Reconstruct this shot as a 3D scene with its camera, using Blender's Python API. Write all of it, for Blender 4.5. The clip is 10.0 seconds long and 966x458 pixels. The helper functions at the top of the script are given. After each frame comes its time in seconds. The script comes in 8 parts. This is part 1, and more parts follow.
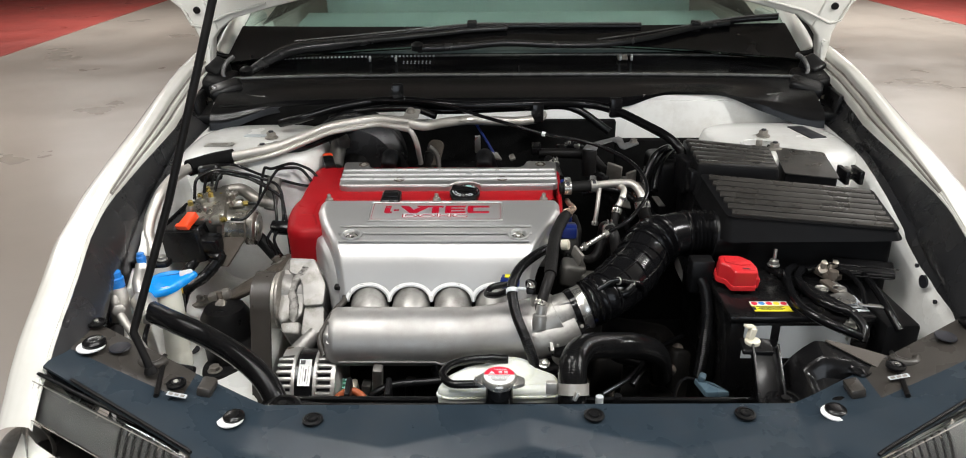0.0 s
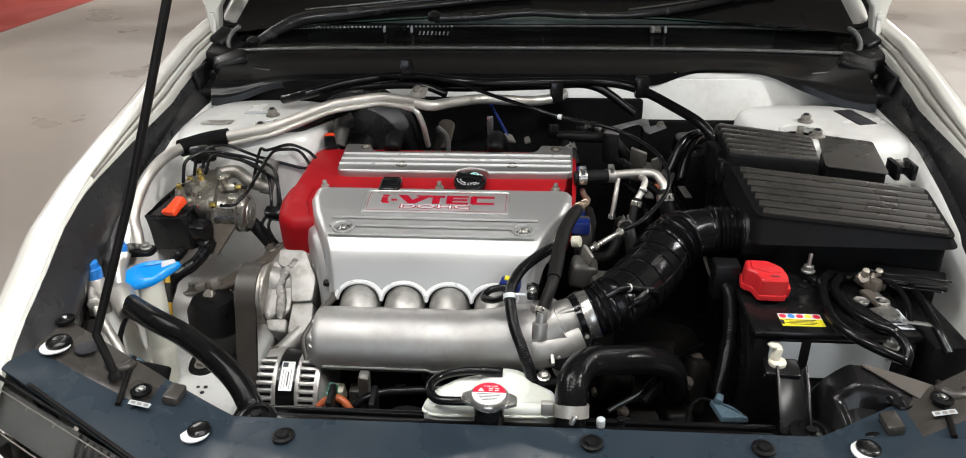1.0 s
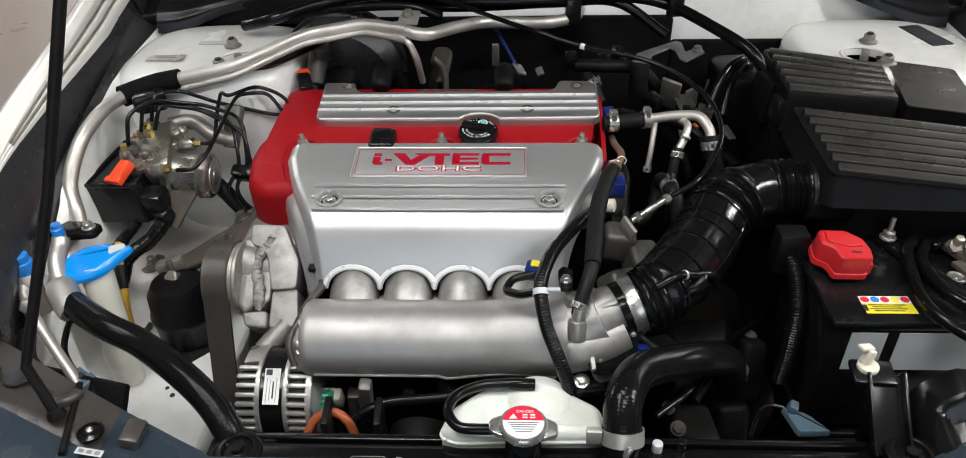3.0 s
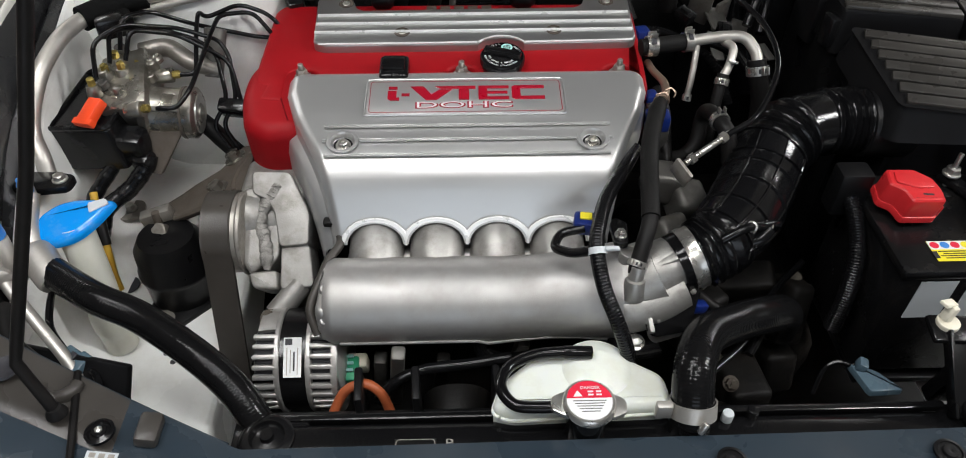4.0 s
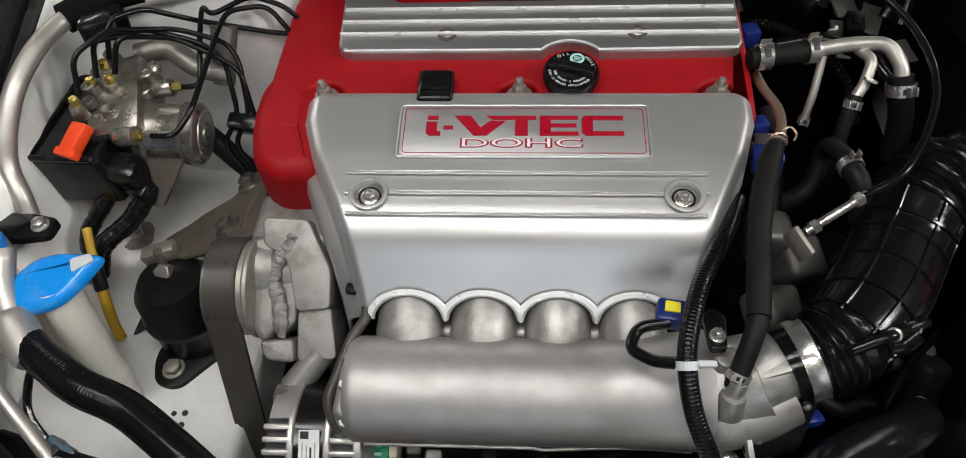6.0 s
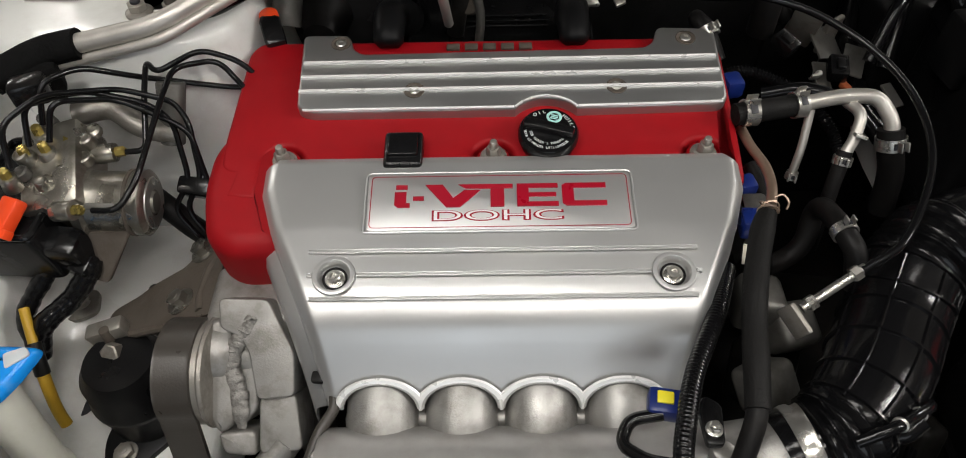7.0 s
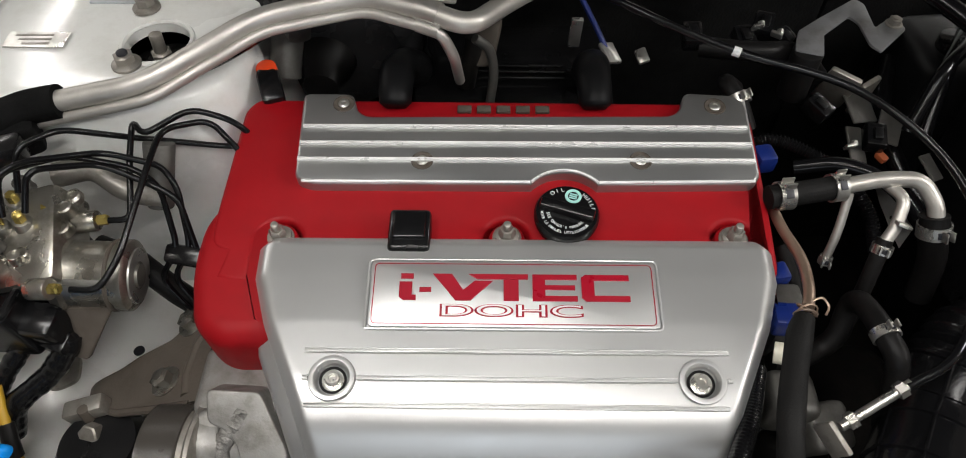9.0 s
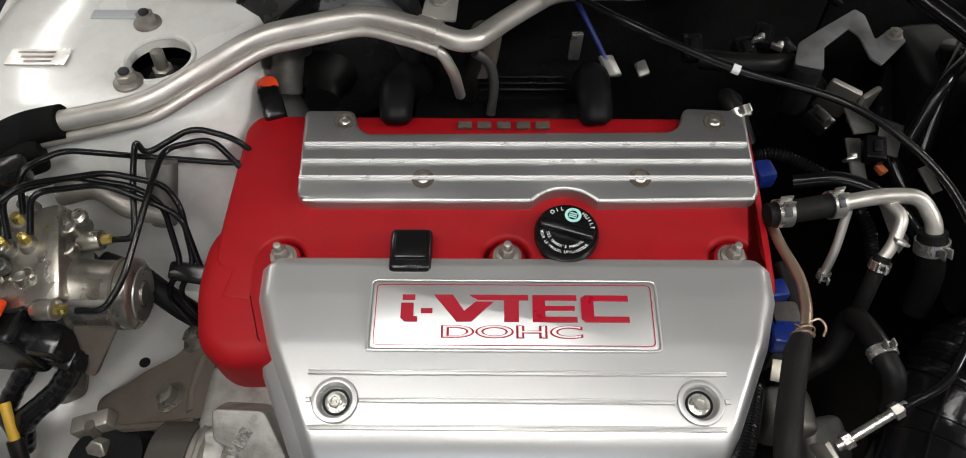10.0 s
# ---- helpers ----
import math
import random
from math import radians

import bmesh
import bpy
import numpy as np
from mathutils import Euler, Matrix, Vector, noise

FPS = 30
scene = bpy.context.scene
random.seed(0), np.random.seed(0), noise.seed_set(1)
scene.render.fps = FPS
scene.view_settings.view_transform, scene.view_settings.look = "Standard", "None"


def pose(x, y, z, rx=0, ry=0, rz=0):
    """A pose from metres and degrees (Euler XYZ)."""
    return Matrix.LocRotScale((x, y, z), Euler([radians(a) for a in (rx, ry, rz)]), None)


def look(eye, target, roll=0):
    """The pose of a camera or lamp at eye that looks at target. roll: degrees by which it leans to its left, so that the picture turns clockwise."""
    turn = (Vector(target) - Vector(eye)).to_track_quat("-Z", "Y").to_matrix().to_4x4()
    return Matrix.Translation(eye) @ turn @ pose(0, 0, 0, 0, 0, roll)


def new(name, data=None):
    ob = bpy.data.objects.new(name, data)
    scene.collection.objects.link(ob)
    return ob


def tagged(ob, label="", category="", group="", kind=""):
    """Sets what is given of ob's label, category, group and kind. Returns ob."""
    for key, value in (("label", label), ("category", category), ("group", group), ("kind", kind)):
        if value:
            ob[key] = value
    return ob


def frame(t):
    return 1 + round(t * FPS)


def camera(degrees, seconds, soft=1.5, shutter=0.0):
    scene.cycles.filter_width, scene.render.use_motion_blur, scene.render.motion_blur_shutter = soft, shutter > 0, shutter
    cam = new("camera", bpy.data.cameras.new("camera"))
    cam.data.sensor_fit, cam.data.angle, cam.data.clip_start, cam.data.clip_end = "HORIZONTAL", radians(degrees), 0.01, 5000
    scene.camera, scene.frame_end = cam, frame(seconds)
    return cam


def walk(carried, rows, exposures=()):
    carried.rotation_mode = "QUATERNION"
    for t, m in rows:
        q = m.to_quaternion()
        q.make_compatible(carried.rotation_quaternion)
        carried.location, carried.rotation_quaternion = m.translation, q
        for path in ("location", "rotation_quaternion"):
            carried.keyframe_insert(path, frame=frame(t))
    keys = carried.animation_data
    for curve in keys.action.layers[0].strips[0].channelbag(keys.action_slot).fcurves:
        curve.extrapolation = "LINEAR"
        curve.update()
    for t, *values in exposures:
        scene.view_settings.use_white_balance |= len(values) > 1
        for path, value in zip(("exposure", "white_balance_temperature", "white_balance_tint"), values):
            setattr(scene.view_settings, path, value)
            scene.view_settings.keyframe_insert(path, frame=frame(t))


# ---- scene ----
cam = camera(66.0, 10.0, soft=1.0)
PATH = [
    (0, (-0.052, -0.915, 1.412), (-0.085, 0.919, 0.614), -0.5),
    (0.5, (-0.022, -0.85, 1.407), (-0.1, 0.972, 0.586), -0.2),
    (1, (0.019, -0.776, 1.413), (-0.128, 1.011, 0.528), -0.8),
    (1.5, (0.048, -0.718, 1.414), (-0.155, 1.032, 0.466), -1.4),
    (2, (0.037, -0.663, 1.416), (-0.144, 1.043, 0.388), -1.4),
    (2.2, (0.019, -0.634, 1.414), (-0.135, 1.061, 0.365), -1.3),
    (3.3, (-0.094, -0.466, 1.41), (-0.145, 1.139, 0.217), -1.2),
    (3.5, (-0.124, -0.438, 1.411), (-0.141, 1.133, 0.174), -0.7),
    (4, (-0.174, -0.375, 1.398), (-0.131, 1.091, 0.038), 0.2),
    (4.5, (-0.171, -0.323, 1.385), (-0.163, 1.056, -0.063), -0.2),
    (5, (-0.141, -0.254, 1.394), (-0.218, 1.085, -0.091), -0.8),
    (5.5, (-0.134, -0.183, 1.385), (-0.261, 1.14, -0.109), -1.9),
    (6, (-0.17, -0.108, 1.389), (-0.283, 1.18, -0.138), -3.3),
    (6.2, (-0.183, -0.075, 1.396), (-0.265, 1.194, -0.148), -3.0),
    (7.5, (-0.18, 0.018, 1.402), (-0.197, 1.303, -0.13), -1.4),
    (8, (-0.185, 0.054, 1.407), (-0.197, 1.344, -0.122), -0.9),
    (8.5, (-0.19, 0.089, 1.41), (-0.215, 1.362, -0.132), -1.2),
    (9, (-0.197, 0.111, 1.417), (-0.211, 1.363, -0.143), -0.0),
    (9.5, (-0.198, 0.124, 1.43), (-0.224, 1.364, -0.139), -0.3),
    (10, (-0.195, 0.135, 1.444), (-0.216, 1.353, -0.142), -0.5),
]
walk(cam, [(t, look(eye, target, roll)) for t, eye, target, roll in PATH], [(0.0, -0.29, 6330, 10), (2.0, -0.34, 6220, 10), (4.0, -0.65, 6180, 10), (5.0, -0.65, 6180, 10), (6.0, -0.81, 6350, 10), (7.5, -0.85, 6530, 10), (8.5, -0.80, 6440, 10), (10.0, -0.70, 6360, 10)])


# ---- light ----
world = bpy.data.worlds.new("garage_world")
scene.world = world
world.use_nodes = True
world.node_tree.nodes["Background"].inputs[0].default_value = (0.55, 0.62, 0.75, 1)
world.node_tree.nodes["Background"].inputs[1].default_value = 0.08


def area_light(name, place, target, sx, sy, watts, colour):
    data = bpy.data.lights.new(name, "AREA")
    data.shape, data.size, data.size_y, data.energy, data.color = "RECTANGLE", sx, sy, watts, colour
    ob = new(name, data)
    ob.matrix_world = look(place, target)
    return ob


# ceiling tubes of the garage, and unseen fill lamps
LAMP = (1.0, 0.97, 0.92)
area_light("tube_lamp_front", (-0.55, 0.17, 2.62), (-0.55, 0.17, 0.0), 1.5, 0.16, 27, LAMP)
# Unseen lamps added to brighten the inner wings and the engine's side.
area_light("ahead_fill", (0.25, -0.70, 2.62), (0.0, -0.2, 0.0), 1.2, 0.16, 26, LAMP)
area_light("corner_fill", (2.3, -0.05, 2.62), (0.9, 0.2, 0.0), 0.16, 1.2, 98, LAMP)
area_light("corner_fill", (-0.95, -0.45, 2.62), (-0.75, 0.3, 0.0), 0.16, 1.2, 22, LAMP)
area_light("tube_lamp_left", (-2.3, 2.9, 2.66), (-2.3, 2.9, 0.0), 0.16, 1.5, 26, LAMP)
# Mirror of the left tube, an unseen lamp added as fill.
area_light("right_mirror_fill", (2.3, 2.9, 2.66), (2.3, 2.9, 0.0), 0.16, 1.5, 10, LAMP)
# Unseen lamps added to brighten the floor around the car.
for x in (-5.0, 5.0):
    for y in (3.5, 9.0):
        area_light("floor_fill", (x, y, 2.66), (x, y, 0.0), 2.4, 0.3, 135 if x < 0 else 230, LAMP)
# Cool light added in front of the car; no opening stands there.
area_light("cool_front_fill", (0.0, -5.4, 1.5), (0.0, 0.0, 0.9), 3.6, 2.2, 70, (0.86, 0.93, 1.0))


# ---- materials ----
def material(name, colour, rough=0.5, metal=0.0, vary=0.12, scale=30.0, bump=0.0, bump_scale=200.0, coat=0.0, dirt=None, dirt_amount=0.0,
             dirt_scale=9.0, rough_vary=0.12, trans=0.0, ior=1.45, emit=0.0, sss=0.0, spec=0.5):
    m = bpy.data.materials.new(name)
    m.use_nodes = True
    nt = m.node_tree
    n, l = nt.nodes, nt.links
    b = n["Principled BSDF"]
    b.inputs["Specular IOR Level"].default_value = spec
    tc = n.new("ShaderNodeTexCoord")
    n1 = n.new("ShaderNodeTexNoise")
    n1.inputs["Scale"].default_value, n1.inputs["Detail"].default_value = scale, 6.0
    l.new(tc.outputs["Object"], n1.inputs["Vector"])
    mix = n.new("ShaderNodeMix")
    mix.data_type = "RGBA"
    c = colour
    mix.inputs["A"].default_value = tuple(max(0.0, x * (1 - vary)) for x in c) + (1,)
    mix.inputs["B"].default_value = tuple(min(1.0, x * (1 + vary)) for x in c) + (1,)
    l.new(n1.outputs["Fac"], mix.inputs["Factor"])
    out = mix.outputs["Result"]
    if dirt:
        n2 = n.new("ShaderNodeTexNoise")
        n2.inputs["Scale"].default_value, n2.inputs["Detail"].default_value, n2.inputs["Roughness"].default_value = dirt_scale, 9.0, 0.68
        l.new(tc.outputs["Object"], n2.inputs["Vector"])
        ramp = n.new("ShaderNodeValToRGB")
        ramp.color_ramp.elements[0].position, ramp.color_ramp.elements[1].position = 0.48, 0.72
        l.new(n2.outputs["Fac"], ramp.inputs["Fac"])
        mul = n.new("ShaderNodeMath")
        mul.operation = "MULTIPLY"
        mul.inputs[1].default_value = dirt_amount
        l.new(ramp.outputs["Color"], mul.inputs[0])
        mix2 = n.new("ShaderNodeMix")
        mix2.data_type = "RGBA"
        mix2.inputs["B"].default_value = tuple(dirt) + (1,)
        l.new(mul.outputs[0], mix2.inputs["Factor"])
        l.new(out, mix2.inputs["A"])
        out = mix2.outputs["Result"]
    l.new(out, b.inputs["Base Color"])
    rr = n.new("ShaderNodeMapRange")
    n3 = n.new("ShaderNodeTexNoise")
    n3.inputs["Scale"].default_value, n3.inputs["Detail"].default_value = scale * 0.6, 5.0
    l.new(tc.outputs["Object"], n3.inputs["Vector"])
    rr.inputs["From Min"].default_value, rr.inputs["From Max"].default_value = 0.3, 0.7
    rr.inputs["To Min"].default_value, rr.inputs["To Max"].default_value = max(0.03, rough - rough_vary), min(1.0, rough + rough_vary)
    l.new(n3.outputs["Fac"], rr.inputs["Value"])
    l.new(rr.outputs["Result"], b.inputs["Roughness"])
    b.inputs["Metallic"].default_value = metal
    b.inputs["Coat Weight"].default_value = coat
    b.inputs["Coat Roughness"].default_value = 0.08
    b.inputs["Transmission Weight"].default_value = trans
    b.inputs["IOR"].default_value = ior
    b.inputs["Subsurface Weight"].default_value = sss
    b.inputs["Subsurface Radius"].default_value = (0.02, 0.02, 0.015)
    if emit:
        b.inputs["Emission Color"].default_value = tuple(colour) + (1,)
        b.inputs["Emission Strength"].default_value = emit
    if bump:
        n4 = n.new("ShaderNodeTexNoise")
        n4.inputs["Scale"].default_value, n4.inputs["Detail"].default_value = bump_scale, 4.0
        l.new(tc.outputs["Object"], n4.inputs["Vector"])
        bp = n.new("ShaderNodeBump")
        bp.inputs["Strength"].default_value, bp.inputs["Distance"].default_value = bump, 0.002
        l.new(n4.outputs["Fac"], bp.inputs["Height"])
        l.new(bp.outputs["Normal"], b.inputs["Normal"])
    return m


WHITE = material("white_car_paint", (0.74, 0.73, 0.68), 0.2, vary=0.03, scale=6, coat=0.5, dirt=(0.42, 0.38, 0.30), dirt_amount=0.18, dirt_scale=7, rough_vary=0.05)
WHITE_IN = material("white_bay_paint", (0.80, 0.80, 0.775), 0.24, vary=0.04, scale=9, coat=0.35, dirt=(0.40, 0.36, 0.29), dirt_amount=0.28, dirt_scale=13, rough_vary=0.08, bump=0.05, bump_scale=60)
RED = material("red_wrinkle_paint", (0.27, 0.0035, 0.007), 0.52, vary=0.12, scale=40, bump=0.10, bump_scale=1400, rough_vary=0.06, spec=0.22)
SILVER = material("silver_metallic_plastic", (0.56, 0.56, 0.555), 0.37, metal=0.75, vary=0.04, scale=14, bump=0.04, bump_scale=1500, rough_vary=0.05, dirt=(0.50, 0.49, 0.47), dirt_amount=0.2, dirt_scale=5)
# Paler silver on raised edges paints in the light they catch.
RIB = material("lit_rib_edge", (0.82, 0.82, 0.81), 0.35, metal=0.3, vary=0.04, scale=80)

CAST = material("cast_aluminium", (0.37, 0.362, 0.345), 0.44, metal=0.75, vary=0.20, scale=45, bump=0.18, bump_scale=520, dirt=(0.10, 0.085, 0.07), dirt_amount=0.6, dirt_scale=22)
PLENUM = material("sand_cast_plenum", (0.37, 0.362, 0.352), 0.49, metal=0.75, vary=0.10, scale=60, bump=0.10, bump_scale=1300, dirt=(0.30, 0.275, 0.25), dirt_amount=0.45, dirt_scale=18, rough_vary=0.08)
TRIM = material("brushed_trim_metal", (0.44, 0.44, 0.435), 0.34, metal=0.85, vary=0.05, scale=20, bump=0.05, bump_scale=1500, rough_vary=0.05)
ALTERN = material("die_cast_alternator", (0.48, 0.47, 0.455), 0.42, metal=0.7, vary=0.12, scale=50, bump=0.08, bump_scale=700, dirt=(0.25, 0.22, 0.19), dirt_amount=0.4, dirt_scale=25)
ALU = material("drawn_aluminium_pipe", (0.52, 0.50, 0.465), 0.44, metal=0.75, vary=0.08, scale=35, bump=0.08, bump_scale=300, dirt=(0.32, 0.29, 0.25), dirt_amount=0.35, dirt_scale=25)
BOLTGREY = material("tarnished_clamp_metal", (0.42, 0.38, 0.32), 0.40, metal=0.6, vary=0.2, scale=70, dirt=(0.15, 0.12, 0.09), dirt_amount=0.5, dirt_scale=50)
CLAMPGREY = material("grey_pressed_steel", (0.20, 0.20, 0.205), 0.5, metal=0.4, vary=0.2, scale=40, bump=0.1, bump_scale=300, dirt=(0.09, 0.08, 0.07), dirt_amount=0.6, dirt_scale=35)
STEEL = material("zinc_plated_steel", (0.58, 0.57, 0.54), 0.32, metal=0.9, vary=0.12, scale=60, dirt=(0.25, 0.2, 0.14), dirt_amount=0.4, dirt_scale=40)
DULL = material("dull_bracket_steel", (0.33, 0.31, 0.28), 0.48, metal=0.7, vary=0.15, scale=50, dirt=(0.12, 0.09, 0.07), dirt_amount=0.6, dirt_scale=30, bump=0.2, bump_scale=300)
BLACK = material("black_gloss_plastic", (0.006, 0.006, 0.0065), 0.2, vary=0.3, scale=20, dirt=(0.014, 0.013, 0.012), dirt_amount=0.3, dirt_scale=14, rough_vary=0.1, bump=0.06, bump_scale=60, spec=0.4)
SATIN = material("black_satin_plastic", (0.0055, 0.0055, 0.006), 0.36, vary=0.3, scale=30, bump=0.15, bump_scale=900, dirt=(0.016, 0.015, 0.014), dirt_amount=0.3, dirt_scale=11, spec=0.3)
COWLBLACK = material("glossy_cowl_plastic", (0.0045, 0.0045, 0.005), 0.20, vary=0.3, scale=20, dirt=(0.010, 0.0095, 0.009), dirt_amount=0.3, dirt_scale=9, rough_vary=0.06, bump=0.05, bump_scale=900, spec=0.28)
# Grey in the base paints the reflection on the black arms.
WIPER = material("sheen_grey_wiper", (0.022, 0.022, 0.023), 0.24, vary=0.15, scale=30, rough_vary=0.06, bump=0.04, bump_scale=600)
# Dusty lid tops, made paler than the sides to paint in their sheen.
RIBBED = material("dusty_lit_lid_plastic", (0.032, 0.030, 0.0275), 0.30, vary=0.2, scale=25, bump=0.07, bump_scale=1200, dirt=(0.055, 0.050, 0.044), dirt_amount=0.5, dirt_scale=8)
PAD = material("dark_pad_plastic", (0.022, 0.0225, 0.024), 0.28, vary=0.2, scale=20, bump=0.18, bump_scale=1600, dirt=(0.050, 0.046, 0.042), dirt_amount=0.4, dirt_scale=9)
# Blue in the base paints in the panel's cool reflection.
SLAM = material("grey_black_cover_plastic", (0.021, 0.0315, 0.0425), 0.30, vary=0.15, scale=20, bump=0.10, bump_scale=1600, dirt=(0.06, 0.055, 0.050), dirt_amount=0.12, dirt_scale=6)
BEZEL = material("smoky_lamp_bezel", (0.060, 0.060, 0.058), 0.45, vary=0.25, scale=20, dirt=(0.11, 0.105, 0.095), dirt_amount=0.4, dirt_scale=9, bump=0.05, bump_scale=300)
# Same plastic as the panel; brown paints in the warm light at its corners.
CORNER = material("warm_lit_cover_plastic", (0.042, 0.038, 0.034), 0.30, vary=0.2, scale=18, bump=0.10, bump_scale=1400, dirt=(0.075, 0.068, 0.060), dirt_amount=0.35, dirt_scale=9)
RUBBER = material("black_rubber", (0.007, 0.0066, 0.0066), 0.46, vary=0.25, scale=40, bump=0.12, bump_scale=500, dirt=(0.026, 0.023, 0.021), dirt_amount=0.3, dirt_scale=25, spec=0.2)
SHINY = material("glossy_black_hose", (0.005, 0.005, 0.0055), 0.15, vary=0.2, scale=40, rough_vary=0.06, bump=0.10, bump_scale=300, spec=0.30)
HOSE = material("braided_hose_rubber", (0.006, 0.006, 0.0063), 0.13, vary=0.3, scale=50, rough_vary=0.05, bump=0.06, bump_scale=500, spec=0.18)
GREYRUB = material("grey_foam_sleeve", (0.009, 0.0087, 0.0085), 0.6, vary=0.2, scale=60, bump=0.3, bump_scale=500, spec=0.15)
# Near-black base paints in the shade low in the bay.
DARK = material("shade_black_metal", (0.006, 0.0057, 0.0054), 0.5, metal=0.0, vary=0.4, scale=25, bump=0.3, bump_scale=150, dirt=(0.03, 0.026, 0.022), dirt_amount=0.5, dirt_scale=12, spec=0.2)
INSUL = material("black_felt_insulation", (0.005, 0.005, 0.005), 0.85, vary=0.4, scale=60, bump=0.6, bump_scale=260, spec=0.12)
BRACKET = material("grimy_bracket_steel", (0.085, 0.072, 0.060), 0.55, spec=0.22, vary=0.2, scale=40, bump=0.18, bump_scale=300, dirt=(0.06, 0.046, 0.035), dirt_amount=0.6, dirt_scale=26)
# Pale grey paints the bright reflections along black seals and wiper blades.
EDGE = material("sheen_seal_rubber", (0.11, 0.11, 0.108), 0.25, vary=0.3, scale=30)
PATCH = material("brown_top_plastic", (0.075, 0.066, 0.058), 0.34, vary=0.2, scale=24, bump=0.15, bump_scale=900, dirt=(0.11, 0.10, 0.09), dirt_amount=0.4, dirt_scale=10)
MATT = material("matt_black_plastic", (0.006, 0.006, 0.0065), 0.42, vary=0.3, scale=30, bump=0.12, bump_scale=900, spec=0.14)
BELT = material("worn_belt_rubber", (0.044, 0.039, 0.034), 0.38, vary=0.25, scale=30, bump=0.1, bump_scale=400)
TAN = material("tan_metal_pipe", (0.42, 0.31, 0.235), 0.38, metal=0.8, vary=0.1, scale=30)
ROUGHCAST = material("rough_sand_casting", (0.30, 0.29, 0.275), 0.5, metal=0.6, vary=0.22, scale=60, bump=0.16, bump_scale=420, dirt=(0.09, 0.075, 0.06), dirt_amount=0.7, dirt_scale=26)
SEAM = material("grimy_parting_seam", (0.24, 0.23, 0.215), 0.55, metal=0.5, vary=0.3, scale=90, bump=0.7, bump_scale=260, dirt=(0.05, 0.043, 0.036), dirt_amount=0.85, dirt_scale=70)
UNITCAST = material("grimy_machined_aluminium", (0.34, 0.325, 0.29), 0.30, metal=0.9, vary=0.25, scale=45, bump=0.12, bump_scale=260, dirt=(0.10, 0.085, 0.06), dirt_amount=0.7, dirt_scale=30)
GREYMETAL = material("grimy_grey_casting", (0.14, 0.135, 0.125), 0.5, metal=0.6, vary=0.25, scale=30, bump=0.18, bump_scale=200, dirt=(0.03, 0.026, 0.022), dirt_amount=0.75, dirt_scale=14)
BATTERY = material("battery_case_plastic", (0.006, 0.006, 0.0065), 0.25, vary=0.3, scale=25, dirt=(0.03, 0.026, 0.022), dirt_amount=0.3, dirt_scale=20)
REDCAP = material("red_terminal_plastic", (0.55, 0.022, 0.026), 0.35, vary=0.08, scale=30, bump=0.05)
BLUE = material("blue_cap_plastic", (0.02, 0.20, 0.62), 0.3, vary=0.08, scale=30, dirt=(0.25, 0.32, 0.42), dirt_amount=0.35, dirt_scale=30)
NAVY = material("blue_connector_plastic", (0.006, 0.018, 0.13), 0.35, vary=0.1)
ORANGE = material("orange_lock_plastic", (0.80, 0.065, 0.012), 0.4, vary=0.06)
MILK = material("milky_tank_plastic", (0.72, 0.75, 0.70), 0.32, vary=0.05, scale=12, sss=0.35, dirt=(0.50, 0.46, 0.33), dirt_amount=0.4, dirt_scale=14)
NECK = material("aged_neck_plastic", (0.60, 0.60, 0.53), 0.4, vary=0.07, scale=15, sss=0.2, dirt=(0.33, 0.28, 0.2), dirt_amount=0.35, dirt_scale=14)
YELLOW = material("yellow_tape", (0.48, 0.29, 0.022), 0.5, vary=0.1)
LABELW = material("white_label", (0.74, 0.75, 0.75), 0.45, vary=0.03, scale=60)
LABELG = material("grey_battery_label", (0.50, 0.53, 0.55), 0.45, vary=0.06, scale=30)
LABELY = material("yellow_label", (0.80, 0.70, 0.03), 0.45, vary=0.03)
LABELR = material("red_label", (0.65, 0.02, 0.05), 0.4, vary=0.03)
PALEBLUE = material("pale_blue_plastic", (0.07, 0.11, 0.14), 0.3, vary=0.1)
INK = material("print_ink", (0.02, 0.02, 0.025), 0.5, vary=0.05)
LETTER_RED = material("red_badge_paint", (0.30, 0.003, 0.016), 0.35, vary=0.05)
LETTER_WHITE = material("white_print", (0.72, 0.74, 0.73), 0.45, vary=0.04)
TEAL = material("pale_teal_print", (0.36, 0.66, 0.62), 0.45, vary=0.05)
GREEN = material("green_connector_plastic", (0.03, 0.32, 0.16), 0.4, vary=0.1)
COPPER = material("orange_brown_wire", (0.34, 0.085, 0.03), 0.4, vary=0.1)
CAPBLUE = material("bright_blue_cap_plastic", (0.008, 0.25, 0.74), 0.14, vary=0.08, scale=30, dirt=(0.30, 0.40, 0.50), dirt_amount=0.3, dirt_scale=30)
GOLD = material("yellow_chromate_fitting", (0.40, 0.31, 0.09), 0.35, metal=0.8, vary=0.1)
IVORY = material("ivory_plug_plastic", (0.70, 0.66, 0.54), 0.4, vary=0.06)
FLOOR = material("garage_floor_coating", (0.36, 0.318, 0.275), 0.36, vary=0.06, scale=2.0, bump=0.05, bump_scale=60, dirt=(0.30, 0.265, 0.23), dirt_amount=0.16, dirt_scale=1.1)
